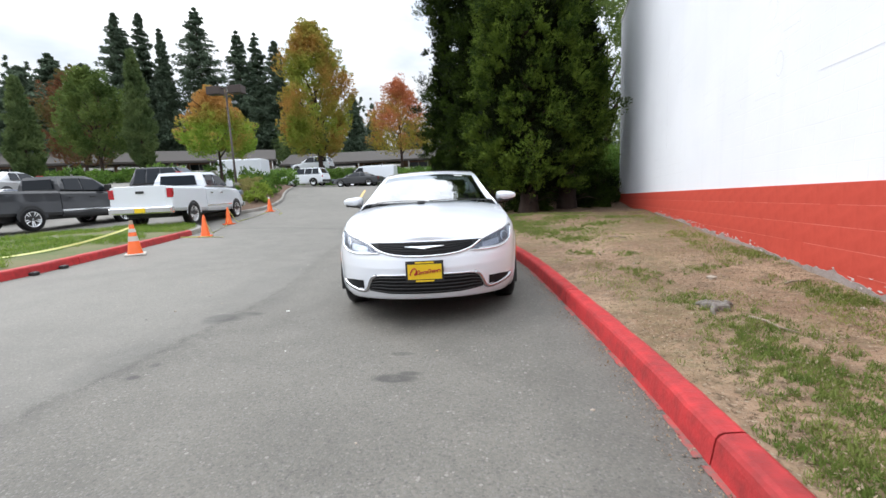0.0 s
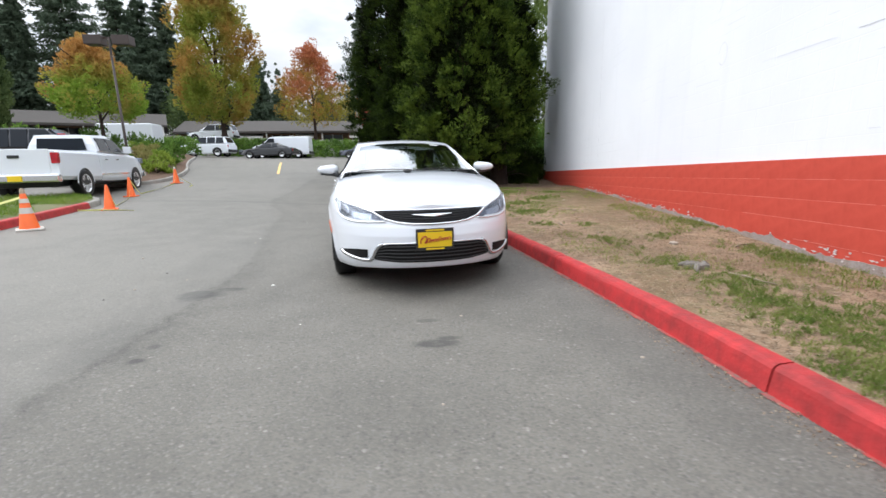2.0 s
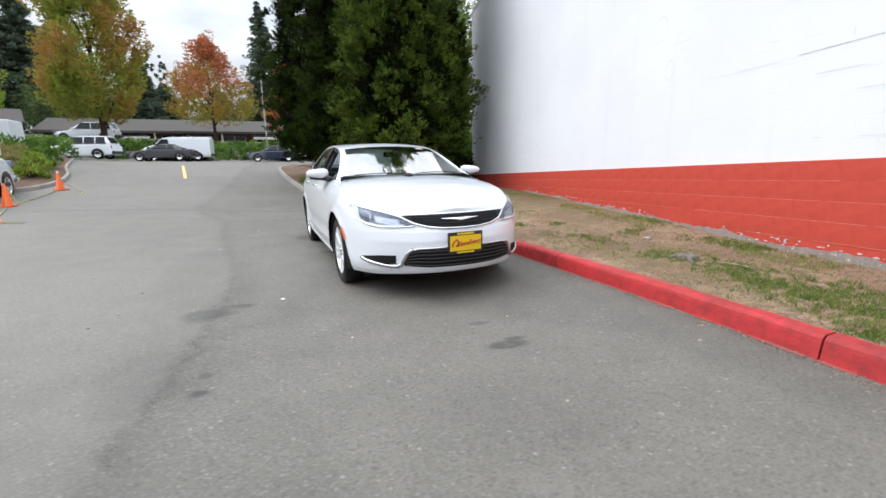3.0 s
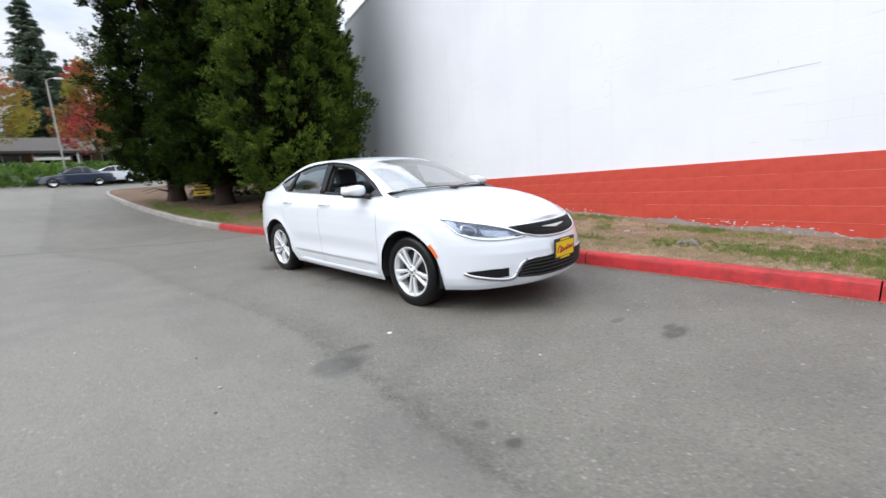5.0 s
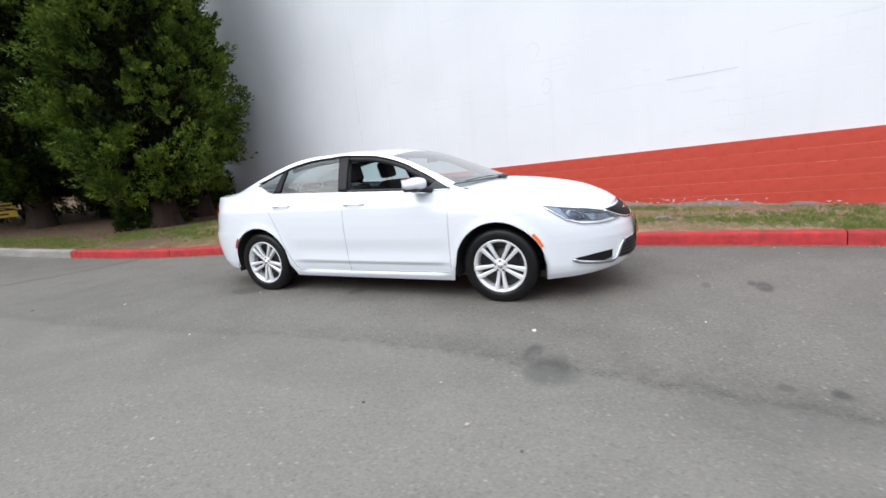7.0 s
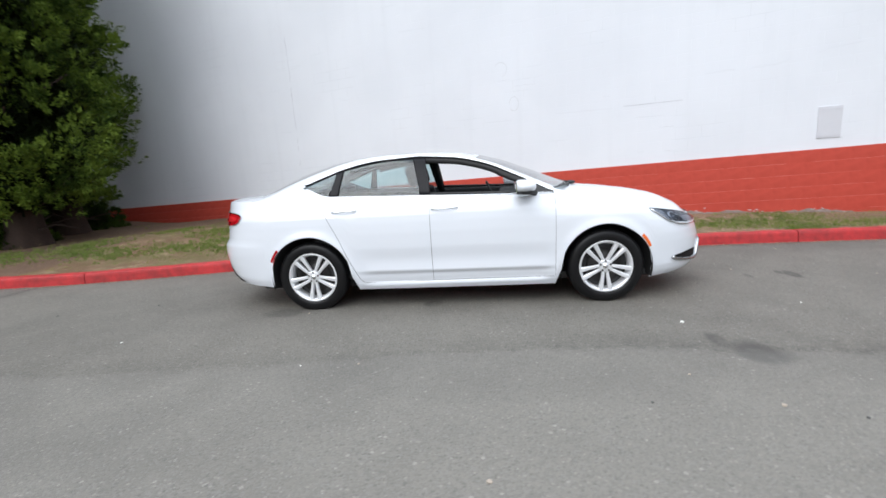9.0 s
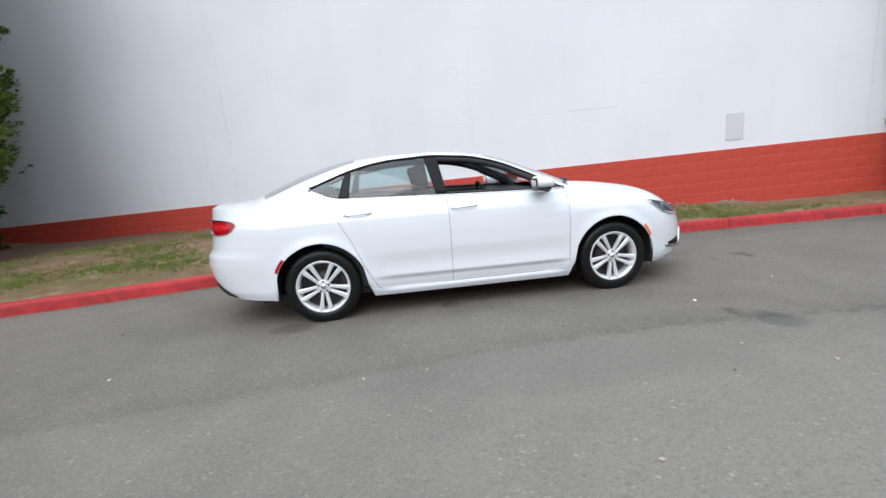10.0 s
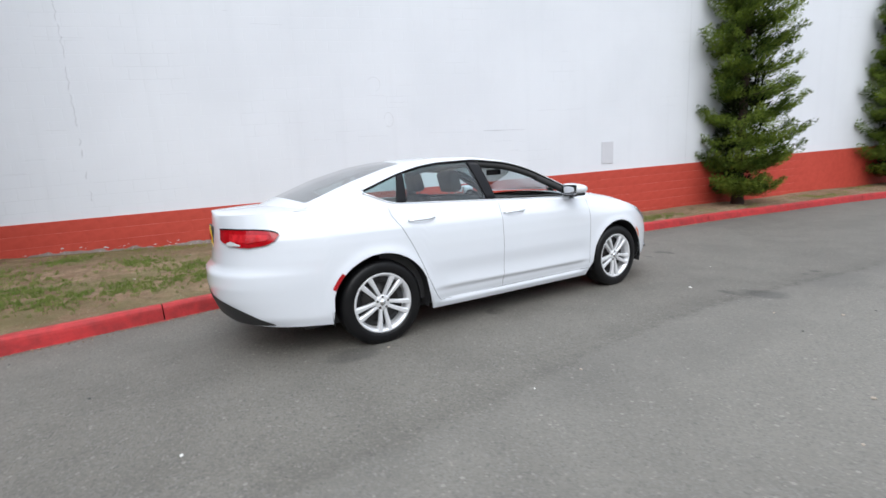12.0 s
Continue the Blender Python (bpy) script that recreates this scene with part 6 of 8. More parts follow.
broadleaf(-47, 33, 3.0, 9.5, 3.6, 47, M["broad"], "leafy green tree at the edge of the wood", 0.15, 150, 90, 0.22)

broadleaf(8.2, 28.5, ground_z(8.2, 28.5), 11.5, 3.2, 48, M["broad"], "leafy green tree behind the wall end", 0.12, 180, 90, 0.18)


def columnar(x, y, z, h, r, seed, label="narrow upright dark-green hornbeam"):
    t = thing("columnar_tree", label, "tree", (x, y, z), group="upright trees in the car park")
    put("trunk", trunk_mesh(h * 0.8, 0.014 * h, seed, 1.2), t)
    c, o = cone_crown(h * 0.16, h, r, 320, seed, 4, 0.75, 0.3)
    put("crown", leaf_mesh("crown", c, o + np.array([0, 0, 0.7]), M["hornbeam"], 0.18, 0.5, 90, r * 0.26, 0.0, seed, 0.7), t)
    return t


columnar(-30.1, 37.4, 2.8, 11.5, 1.45, 51)
columnar(-29.8, 26.7, 2.0, 7.5, 1.15, 52)


def far_place(bearing, distance):
    """A plan point by its bearing from the first eye (degrees right of +y) and distance."""
    b = radians(bearing)
    return distance * math.sin(b), distance * math.cos(b)


# firs: bearing, distance, top height over the eye per metre of distance, crown half-width per metre
FIRS = [(-50.4, 84, 0.237, 0.036), (-47.7, 80, 0.235, 0.046), (-45.4, 90, 0.262, 0.045), (-43.0, 88, 0.25, 0.038), (-39.8, 86, 0.347, 0.036), (-37.7, 90, 0.356, 0.026),
        (-36.0, 84, 0.33, 0.016), (-32.4, 86, 0.377, 0.048), (-28.4, 88, 0.341, 0.034), (-24.4, 89, 0.33, 0.034), (-26.5, 92, 0.34, 0.030), (-15.6, 88, 0.22, 0.022), (-13.5, 96, 0.16, 0.030),
        (-3.5, 82, 0.33, 0.032), (-1.5, 86, 0.21, 0.02), (1.5, 84, 0.18, 0.03), (-8.5, 98, 0.16, 0.035), (-20.5, 95, 0.21, 0.04)]
for i, (b, d, top, wide) in enumerate(FIRS):
    fx, fy = far_place(b, d)
    fz = 5.2 + (1.3 if b < -20 else 0)
    fir(fx, fy, fz, 1.228 + top * d * 0.97 - fz, wide * d * 2.0, 60 + i, thin=1.0)


def wood_edge():
    """The rest of the wood behind, too far to tell its trees apart."""
    rng = np.random.default_rng(7)
    cs, os_, sz = [], [], []
    for i in range(120):
        b, d = -72 + 100 * i / 120 + rng.uniform(-0.4, 0.4), rng.uniform(92, 112)
        x, y = far_place(b, d)
        lean = 1.0 if b < -22 else (0.8 if b < 0 else 0.8)
        h = (12 + 9 * lean) * rng.uniform(0.6, 1.05)
        r = rng.uniform(2.2, 3.8)
        for k in range(26):
            u = rng.uniform(0, 1)
            a = rng.uniform(0, 6.283)
            q = r * (1 - u) ** 0.8 * rng.uniform(0.4, 1.1)
            cs.append([x + q * math.cos(a), y + q * math.sin(a), 4 + h * u])
            os_.append([math.cos(a), math.sin(a), -0.2])
            sz.append(1.1 * (1.1 - u))
    ob = put("wood_edge", leaf_mesh("wood_edge", cs, os_, M["fir"], 0.6, 0.35, 40, np.array(sz), 0.3, 8, 0.5))
    return tagged(ob, "dark conifer wood on the rise behind", "wood", kind="stuff")


wood_edge()


def low_building(a, b, eave, wall_h, depth, label, seed):
    """A long single-storey row with a pitched roof, set between two plan points of its front."""
    ax, ay = a
    bx, by = b
    L, turn = math.dist(a, b), math.degrees(math.atan2(by - ay, bx - ax))
    t = thing("shop_row", label, "building", (ax, ay, eave - wall_h), turn)
    rng = random.Random(seed)
    bm = bmesh.new()
    box(bm, (0, 0.9, -2.5), (L, depth, wall_h), 0.02)
    part("wall", bm, M["siding"], t, "brown timber wall")
    v = [(-0.5, -0.6, wall_h - 0.05), (L + 0.5, -0.6, wall_h - 0.05), (L + 0.5, depth / 2, wall_h + 1.7), (-0.5, depth / 2, wall_h + 1.7), (L + 0.5, depth + 0.6, wall_h - 0.05), (-0.5, depth + 0.6, wall_h - 0.05),
         (-0.5, -0.6, wall_h - 0.3), (L + 0.5, -0.6, wall_h - 0.3), (L + 0.5, depth + 0.6, wall_h - 0.3), (-0.5, depth + 0.6, wall_h - 0.3)]
    put("roof", mesh_of("roof", v, [(0, 1, 2, 3), (3, 2, 4, 5), (6, 7, 1, 0), (6, 9, 8, 7), (5, 4, 8, 9), (0, 3, 5, 9, 6), (1, 7, 8, 4, 2)], M["roof"]), t, "grey composition roof")
    x = 1.0
    while x < L - 2.5:
        w = rng.uniform(1.6, 2.6)
        bm = bmesh.new()
        box(bm, (x, 0.84, 0.7), (x + w, 0.93, wall_h - 0.5), 0.01)
        win = part("window", bm, M["dark_window"], t)
        bm = bmesh.new()
        for q in (x - 0.05, x + w / 2 - 0.03, x + w - 0.01):
            box(bm, (q, 0.80, 0.65), (q + 0.07, 0.88, wall_h - 0.45))
        part("window_frame", bm, M["fascia"], win)
        if rng.random() < 0.45:
            bm = bmesh.new()
            v = [(x - 0.4, 0.85, wall_h - 0.35), (x + w + 0.4, 0.85, wall_h - 0.35), (x + w + 0.4, -0.5, wall_h - 0.75), (x - 0.4, -0.5, wall_h - 0.75), (x - 0.4, -0.5, wall_h - 1.0), (x + w + 0.4, -0.5, wall_h - 1.0)]
            put("awning", mesh_of("awning", v, [(0, 1, 2, 3), (3, 2, 5, 4)], M["fascia"]), t, "white awning")
        x += w + rng.uniform(0.6, 2.0)
    n = int(L / 3.5)
    for k in range(n + 1):
        bm = bmesh.new()
        box(bm, (k * L / n - 0.07, -0.45, -2.5), (k * L / n + 0.07, -0.31, wall_h - 0.2), 0.01)
        part("post", bm, M["fascia"] if k % 2 else M["siding"], t)
    return t


low_building((-60, 44.5), (-28.6, 59.0), 6.3, 2.6, 9, "long low shop row with a grey roof", 1)
low_building((-27.6, 60.6), (8, 63.8), 5.6, 2.5, 9, "long low row with white awnings behind the bank", 2)


def hedge_bank(x0, y0, x1, y1, h, width, seed, label):
    """A clipped, lumpy run of hedge."""
    rng = np.random.default_rng(seed)
    L = math.dist((x0, y0), (x1, y1))
    n = int(L * (40 if width > 4 else 16))
    u = rng.uniform(0, 1, n)
    off = rng.uniform(-0.5, 0.5, n) * width
    px, py = x0 + (x1 - x0) * u, y0 + (y1 - y0) * u
    dx, dy = (x1 - x0) / L, (y1 - y0) / L
    px, py = px - dy * off, py + dx * off
    up = rng.uniform(0.1, 1.0, n) * h * (1 - (np.abs(off) / (0.62 * width)) ** 2) * (1 + 0.2 * np.sin(u * L * 1.1))
    c = np.stack([px, py, [ground_z(a, b) + q for a, b, q in zip(px, py, up)]], axis=1)
    o = np.stack([-dy * np.sign(off), dx * np.sign(off), np.full(n, 0.8)], axis=1)
    ob = put("hedge", leaf_mesh("hedge", c, o, M["hedge"], 0.2, 0.6, 34, 0.36, 0.0, seed, 0.5))
    return tagged(ob, label, "hedge", kind="stuff")


hedge_bank(-30, 47.8, 8, 49.3, 0.6, 6.0, 91, "green ivy bank between the two car parks")
hedge_bank(-40, 24, -19.5, 29.5, 1.0, 2.4, 92, "low green hedge behind the parked trucks")
hedge_bank(-21.5, 33, -15.5, 36, 1.6, 2.2, 93, "low green hedge beside the drive")


def light_pole(x, y, z, h):
    t = thing("lamp_post", "bronze car-park lamp post with two box heads", "lamp post", (x, y, z))
    v, f = lathe([(0.3, -0.3), (0.3, 0.6), (0.28, 0.62), (0.01, 0.62)], 20)
    put("footing", mesh_of("footing", v, f, M["kerb_grey"]), t)
    v, f = lathe([(0.07, 0.6), (0.05, h), (0.001, h)], 12)
    put("pole", mesh_of("pole", v, f, M["pole"], True), t)
    for d in (-1, 1):
        bm = bmesh.new()
        box(bm, (min(d * 0.25, d * 1.1), -0.28, h - 0.40), (max(d * 0.25, d * 1.1), 0.32, h + 0.06), 0.03)
        head = part("lamp_head", bm, M["pole"], t)
        bm = bmesh.new()
        box(bm, (min(d * 0.35, d * 1.0), -0.22, h - 0.42), (max(d * 0.35, d * 1.0), 0.22, h - 0.395))
        part("lamp_glass", bm, M["lens"], head)
        bm = bmesh.new()
        box(bm, (min(0, d * 0.3), -0.03, h - 0.08), (max(0, d * 0.3), 0.03, h), 0.005)
        part("arm", bm, M["pole"], t)
    return t


light_pole(-15.05, 25.95, ground_z(-15.05, 25.95), 7.85 - ground_z(-15.05, 25.95))


def street_lamp(x, y, top):
    z = ground_z(x, y)
    t = thing("street_lamp", "slim grey street lamp beyond the drive", "lamp post", (x, y, z))
    h = top - z
    v, f = lathe([(0.09, -0.2), (0.07, 0.5), (0.045, h), (0.001, h)], 10)
    put("pole", mesh_of("pole", v, f, M["kerb_grey"], True), t)
    v, f = tube([(0, 0, h - 0.1), (0.25, 0, h + 0.1), (0.55, 0, h + 0.14)], 0.035, 8)
    put("arm", mesh_of("arm", v, f, M["kerb_grey"], True), t)
    bm = bmesh.new()
    box(bm, (0.45, -0.12, h + 0.06), (1.0, 0.12, h + 0.2), 0.05)
    part("lamp_head", bm, M["fascia"], t)
    return t


street_lamp(-3.86, 45.6, 9.5)
# ---- other vehicles ----
def hull(name, stations, mat, parent, label="", top_in=0.0):
    """A body lofted along x: stations of (x, low z, high z, half-width low, half-width high)."""
    verts, n = [], 12
    for x, z0, z1, w0, w1 in stations:
        h = z1 - z0
        half = [(w0 * 0.94, z0), (w0, z0 + h * 0.12), (w0 * 0.6 + w1 * 0.4, z0 + h * 0.55), (w1, z0 + h * 0.88), (w1 - 0.05 * min(1, h), z0 + h * 0.97), (w1 * 0.55, z1)]
        verts += [(x, y, z) for y, z in half] + [(x, -y, z) for y, z in half[::-1]]
    faces = []
    for i in range(len(stations) - 1):
        for j in range(n):
            k = (j + 1) % n
            faces.append((i * n + j, i * n + k, (i + 1) * n + k, (i + 1) * n + j))
    faces.append(tuple(range(n))[::-1])
    faces.append(tuple((len(stations) - 1) * n + j for j in range(n)))
    return put(name, mesh_of(name, verts, faces, mat), parent, label)


def slab_pane(name, pts, mat, parent, push, label=""):
    """A pane of some thickness from a loop of corners, pushed out a little."""
    p = Vector(push)
    v = [Vector(q) + p for q in pts] + [Vector(q) - p * 0.5 for q in pts]
    n = len(pts)
    f = [tuple(range(n)), tuple(range(n, 2 * n))[::-1]] + [(i, (i + 1) % n, n + (i + 1) % n, n + i) for i in range(n)]
    return put(name, mesh_of(name, v, f, mat), parent, label)


def plain_wheel(parent, x, y, r, w=0.22, detailed=False):
    if detailed:
        wheel = build_wheel(parent, x, y, r, r * 0.66, w, 5)
        return wheel
    s = -1 if y < 0 else 1
    v, f = lathe([(r * 0.62, -w / 2), (r * 0.95, -w / 2), (r, -w * 0.3), (r, w * 0.3), (r * 0.95, w / 2), (r * 0.62, w / 2)], 24, "y")
    wheel = put("wheel", mesh_of("tyre", v, f, M["rubber"], True), parent, "", pose(x, y, r))
    v, f = lathe([(r * 0.63, s * w * 0.40), (r * 0.55, s * w * 0.46), (r * 0.5, s * w * 0.25), (r * 0.2, s * w * 0.35), (0.001, s * w * 0.38)], 24, "y")
    put("rim", mesh_of("rim", v, f, M["alloy"], True), wheel)
    return wheel


def lights_and_bumpers(car, xf, xr, w, z_lamp, z_bump, chrome=False, plate=True, tall=0.2):
    for s in (-1, 1):
        bm = bmesh.new()
        box(bm, (xr - 0.02, min(s * (w - 0.16), s * (w + 0.004)), z_lamp - tall), (xr + 0.12, max(s * (w - 0.16), s * (w + 0.004)), z_lamp + tall), 0.02)
        part("tail_lamp", bm, M["red_lens"], car)
        bm = bmesh.new()
        box(bm, (xf - 0.22, min(s * (w - 0.34), s * (w - 0.02)), z_lamp - 0.14), (xf + 0.01, max(s * (w - 0.34), s * (w - 0.02)), z_lamp + 0.06), 0.03)
        part("head_lamp", bm, M["reflector"], car)
    for x0, x1, nm in ((xf - 0.12, xf + 0.08, "front_bumper"), (xr - 0.14, xr + 0.06, "rear_bumper")):
        bm = bmesh.new()
        box(bm, (x0, -w - 0.005, z_bump - 0.11), (x1, w + 0.005, z_bump + 0.11), 0.05, seg=3)
        part(nm, bm, M["chrome"] if chrome else M["black_plastic"], car)
    if plate:
        bm = bmesh.new()
        box(bm, (xr - 0.16, -0.16, z_bump - 0.07), (xr - 0.145, 0.16, z_bump + 0.08))
        part("dealer_plate", bm, M["plate_yellow"], car)


def pickup(at, turn, paint, label, detailed=True, L=5.75, W=2.0, wheelbase=3.57):
    car = thing("pickup_truck", label, "truck", at, turn, group="parked vehicles")
    w = W / 2
    xf, xr, a = wheelbase / 2 + 0.98, -wheelbase / 2 - 1.2, wheelbase / 2
    hull("body", [(xr, 0.62, 1.36, w - 0.03, w - 0.05), (xr + 0.08, 0.55, 1.38, w, w - 0.03), (-0.75, 0.48, 1.38, w, w - 0.03)], paint, car)
    hull("cab", [(-0.72, 0.45, 1.36, w, w - 0.03), (0.0, 0.42, 1.36, w, w - 0.03), (1.35, 0.42, 1.34, w, w - 0.03)], paint, car)
    hull("bonnet", [(1.35, 0.45, 1.34, w, w - 0.05), (xf - 0.5, 0.5, 1.28, w, w - 0.1), (xf - 0.1, 0.55, 1.18, w - 0.05, w - 0.15), (xf, 0.6, 1.0, w - 0.12, w - 0.2)], paint, car)
    hull("roof", [(-0.66, 1.34, 1.62, w - 0.06, w - 0.14), (-0.56, 1.34, 1.90, w - 0.06, w - 0.24), (0.45, 1.34, 1.94, w - 0.06, w - 0.22), (0.8, 1.34, 1.84, w - 0.06, w - 0.24), (1.55, 1.32, 1.36, w - 0.06, w - 0.12)], paint, car)
    for s in (-1, 1):
        wy = lambda z: s * (w - 0.058 - 0.125 * (z - 1.38) / 0.42)
        for nm, loop in (("rear_door_window", [(-0.5, 1.40), (-0.46, 1.80), (0.12, 1.82), (0.12, 1.38)]), ("front_door_window", [(0.18, 1.38), (0.18, 1.82), (0.72, 1.78), (1.22, 1.38)])):
            slab_pane(nm, [(x, wy(z), z) for x, z in (loop if s > 0 else loop[::-1])], M["dark_window"], car, (0, s * 0.026, 0))
        bm = bmesh.new()
        box(bm, (1.0, min(s * (w + 0.0), s * (w + 0.24)), 1.34), (1.12, max(s * w, s * (w + 0.24)), 1.58), 0.03)
        part("door_mirror", bm, M["black_plastic"] if paint != M["car_white"] else paint, car)
        for x0 in (-0.35, 0.45):
            bm = bmesh.new()
            box(bm, (x0 - 0.1, min(s * w, s * (w + 0.03)), 1.10), (x0 + 0.1, max(s * w, s * (w + 0.03)), 1.14), 0.008)
            part("handle", bm, M["chrome"] if paint == M["car_white"] else M["black_plastic"], car)
        bm = bmesh.new()
        box(bm, (-0.75, min(s * (w - 0.03), s * (w + 0.02)), 0.62), (1.3, max(s * (w - 0.03), s * (w + 0.02)), 0.68), 0.01)
        part("side_moulding", bm, M["chrome"], car)
        for x in (a, -a):
            v = []
            for i in range(17):
                q = math.pi * i / 16
                for r in (0.44, 0.5):
                    v.append((x + r * math.cos(q), s * (w + 0.012), 0.42 + r * math.sin(q)))
            put("arch_lip", mesh_of("arch_lip", v, grid_faces(17, 2), paint), car)
            v = [(x, s * (w + 0.006), 0.40)] + [(x + 0.45 * math.cos(math.pi * i / 16), s * (w + 0.006), 0.42 + 0.45 * math.sin(math.pi * i / 16)) for i in range(17)] + [(x - 0.45, s * (w + 0.006), 0.36), (x + 0.45, s * (w + 0.006), 0.36)]
            put("wheel_well", mesh_of("wheel_well", v, [tuple([0] + [i, i + 1]) for i in range(1, 17)] + [(0, 17, 18), (0, 18, 19), (0, 19, 1)], M["black_plastic"]), car)
            plain_wheel(car, x, s * (w - 0.10), 0.40, 0.26, detailed)
    slab_pane("rear_window", [(-0.68, y, z) for y, z in ((-0.66, 1.42), (0.66, 1.42), (0.60, 1.78), (-0.60, 1.78))], M["dark_window"], car, (-0.03, 0, 0))
    slab_pane("windscreen", [(1.42, -0.72, 1.40), (1.42, 0.72, 1.40), (0.86, 0.62, 1.80), (0.86, -0.62, 1.80)], M["dark_window"], car, (0.02, 0, 0.03))
    bm = bmesh.new()
    box(bm, (xr - 0.02, -0.78, 0.72), (xr + 0.06, 0.78, 1.38), 0.02)
    gate = part("tailgate", bm, paint, car)
    bm = bmesh.new()
    box(bm, (xr - 0.045, -0.13, 1.14), (xr - 0.015, 0.13, 1.22), 0.01)
    part("tailgate_handle", bm, M["black_plastic"], gate)
    lights_and_bumpers(car, xf, xr, w - 0.02, 1.14, 0.60, True, True, 0.15)
    bm = bmesh.new()
    box(bm, (xr + 0.3, -0.7, 0.34), (xf - 0.4, 0.7, 0.6), 0.05)
    part("chassis", bm, M["black_plastic"], car)
    bm = bmesh.new()
    box(bm, (-0.58, -0.1, 1.905), (-0.5, 0.1, 1.94), 0.01)
    part("stop_lamp", bm, M["red_lens"], car)
    return car


def wagon(at, turn, paint, label, L=4.8, W=1.86, H=1.72, nose=1.15, box_tail=True, name="estate_car", wheel_r=0.36, hood=1.02, low_tail=None):
    """A two-box or three-box car by its main sizes."""
    car = thing(name, label, "car", at, turn, group="parked vehicles")
    w, xf, xr = W / 2, L / 2, -L / 2
    tail = low_tail or hood
    hull("body", [(xr, 0.45, tail - 0.1, w - 0.14, w - 0.18), (xr + 0.15, 0.3, tail, w - 0.02, w - 0.06), (xr + 1.0, 0.26, hood + 0.02, w, w - 0.04), (xf - nose - 0.5, 0.26, hood, w, w - 0.04),
                  (xf - 0.5, 0.28, hood - 0.14, w - 0.02, w - 0.14), (xf - 0.1, 0.34, hood - 0.3, w - 0.14, w - 0.25), (xf, 0.42, hood - 0.42, w - 0.3, w - 0.36)], paint, car)
    back = xr + (0.12 if box_tail else 0.75)
    top_r, top_f, base_f = back + (0.28 if box_tail else 0.75), xf - nose - 1.15, xf - nose - 0.15
    hull("cabin", [(back, hood - 0.03, hood + 0.05, w - 0.08, w - 0.12), (top_r, hood - 0.03, H - 0.03, w - 0.08, w - 0.27), ((top_r + top_f) / 2, hood - 0.03, H, w - 0.08, w - 0.27), (top_f, hood - 0.03, H - 0.05, w - 0.08, w - 0.27), (base_f, hood - 0.03, hood + 0.03, w - 0.08, w - 0.12)], paint, car)
    for s in (-1, 1):
        wy = lambda z: s * (w - 0.08 - 0.175 * (z - hood - 0.05) / (H - hood - 0.15))
        n = 3 if box_tail else 2
        xs = np.linspace(top_r - 0.1 if box_tail else top_r - 0.25, top_f + 0.1, n + 1)
        zt = H - 0.10
        for k in range(n):
            x0, x1 = xs[k] + 0.04, xs[k + 1] - 0.04
            loop = [(x0, hood + 0.05), (x0 + (0.12 if k == 0 else 0), zt), (x1, zt), (x1 + (0.55 if k == n - 1 else 0), hood + 0.05)]
            slab_pane("side_window", [(x, wy(z), z) for x, z in (loop if s > 0 else loop[::-1])], M["dark_window"], car, (0, s * 0.036, 0))
        for x in (xf - 0.92, xr + 0.95):
            v = [(x, s * (w + 0.004), wheel_r)] + [(x + (wheel_r + 0.06) * math.cos(math.pi * i / 14), s * (w + 0.004), wheel_r + (wheel_r + 0.06) * math.sin(math.pi * i / 14)) for i in range(15)]
            put("wheel_well", mesh_of("wheel_well", v, [(0, i, i + 1) for i in range(1, 15)], M["black_plastic"]), car)
            plain_wheel(car, x, s * (w - 0.09), wheel_r)
        bm = bmesh.new()
        box(bm, (base_f - 0.35, min(s * w, s * (w + 0.18)), hood + 0.02), (base_f - 0.22, max(s * w, s * (w + 0.18)), hood + 0.16), 0.03)
        part("door_mirror", bm, paint, car)
    slab_pane("windscreen", [(base_f - 0.12, -0.66, hood + 0.07), (base_f - 0.12, 0.66, hood + 0.07), (top_f + 0.08, 0.54, H - 0.09), (top_f + 0.08, -0.54, H - 0.09)], M["dark_window"], car, (0.03, 0, 0.03))
    slab_pane("rear_window", [(back + 0.02, -0.62, hood + 0.1), (back + 0.02, 0.62, hood + 0.1), (top_r - 0.03, 0.52, H - 0.12), (top_r - 0.03, -0.52, H - 0.12)], M["dark_window"], car, (-0.03, 0, 0.012))
    lights_and_bumpers(car, xf - 0.05, xr + 0.03, w - 0.12, hood - 0.2, 0.5, False, False, 0.1)
    return car


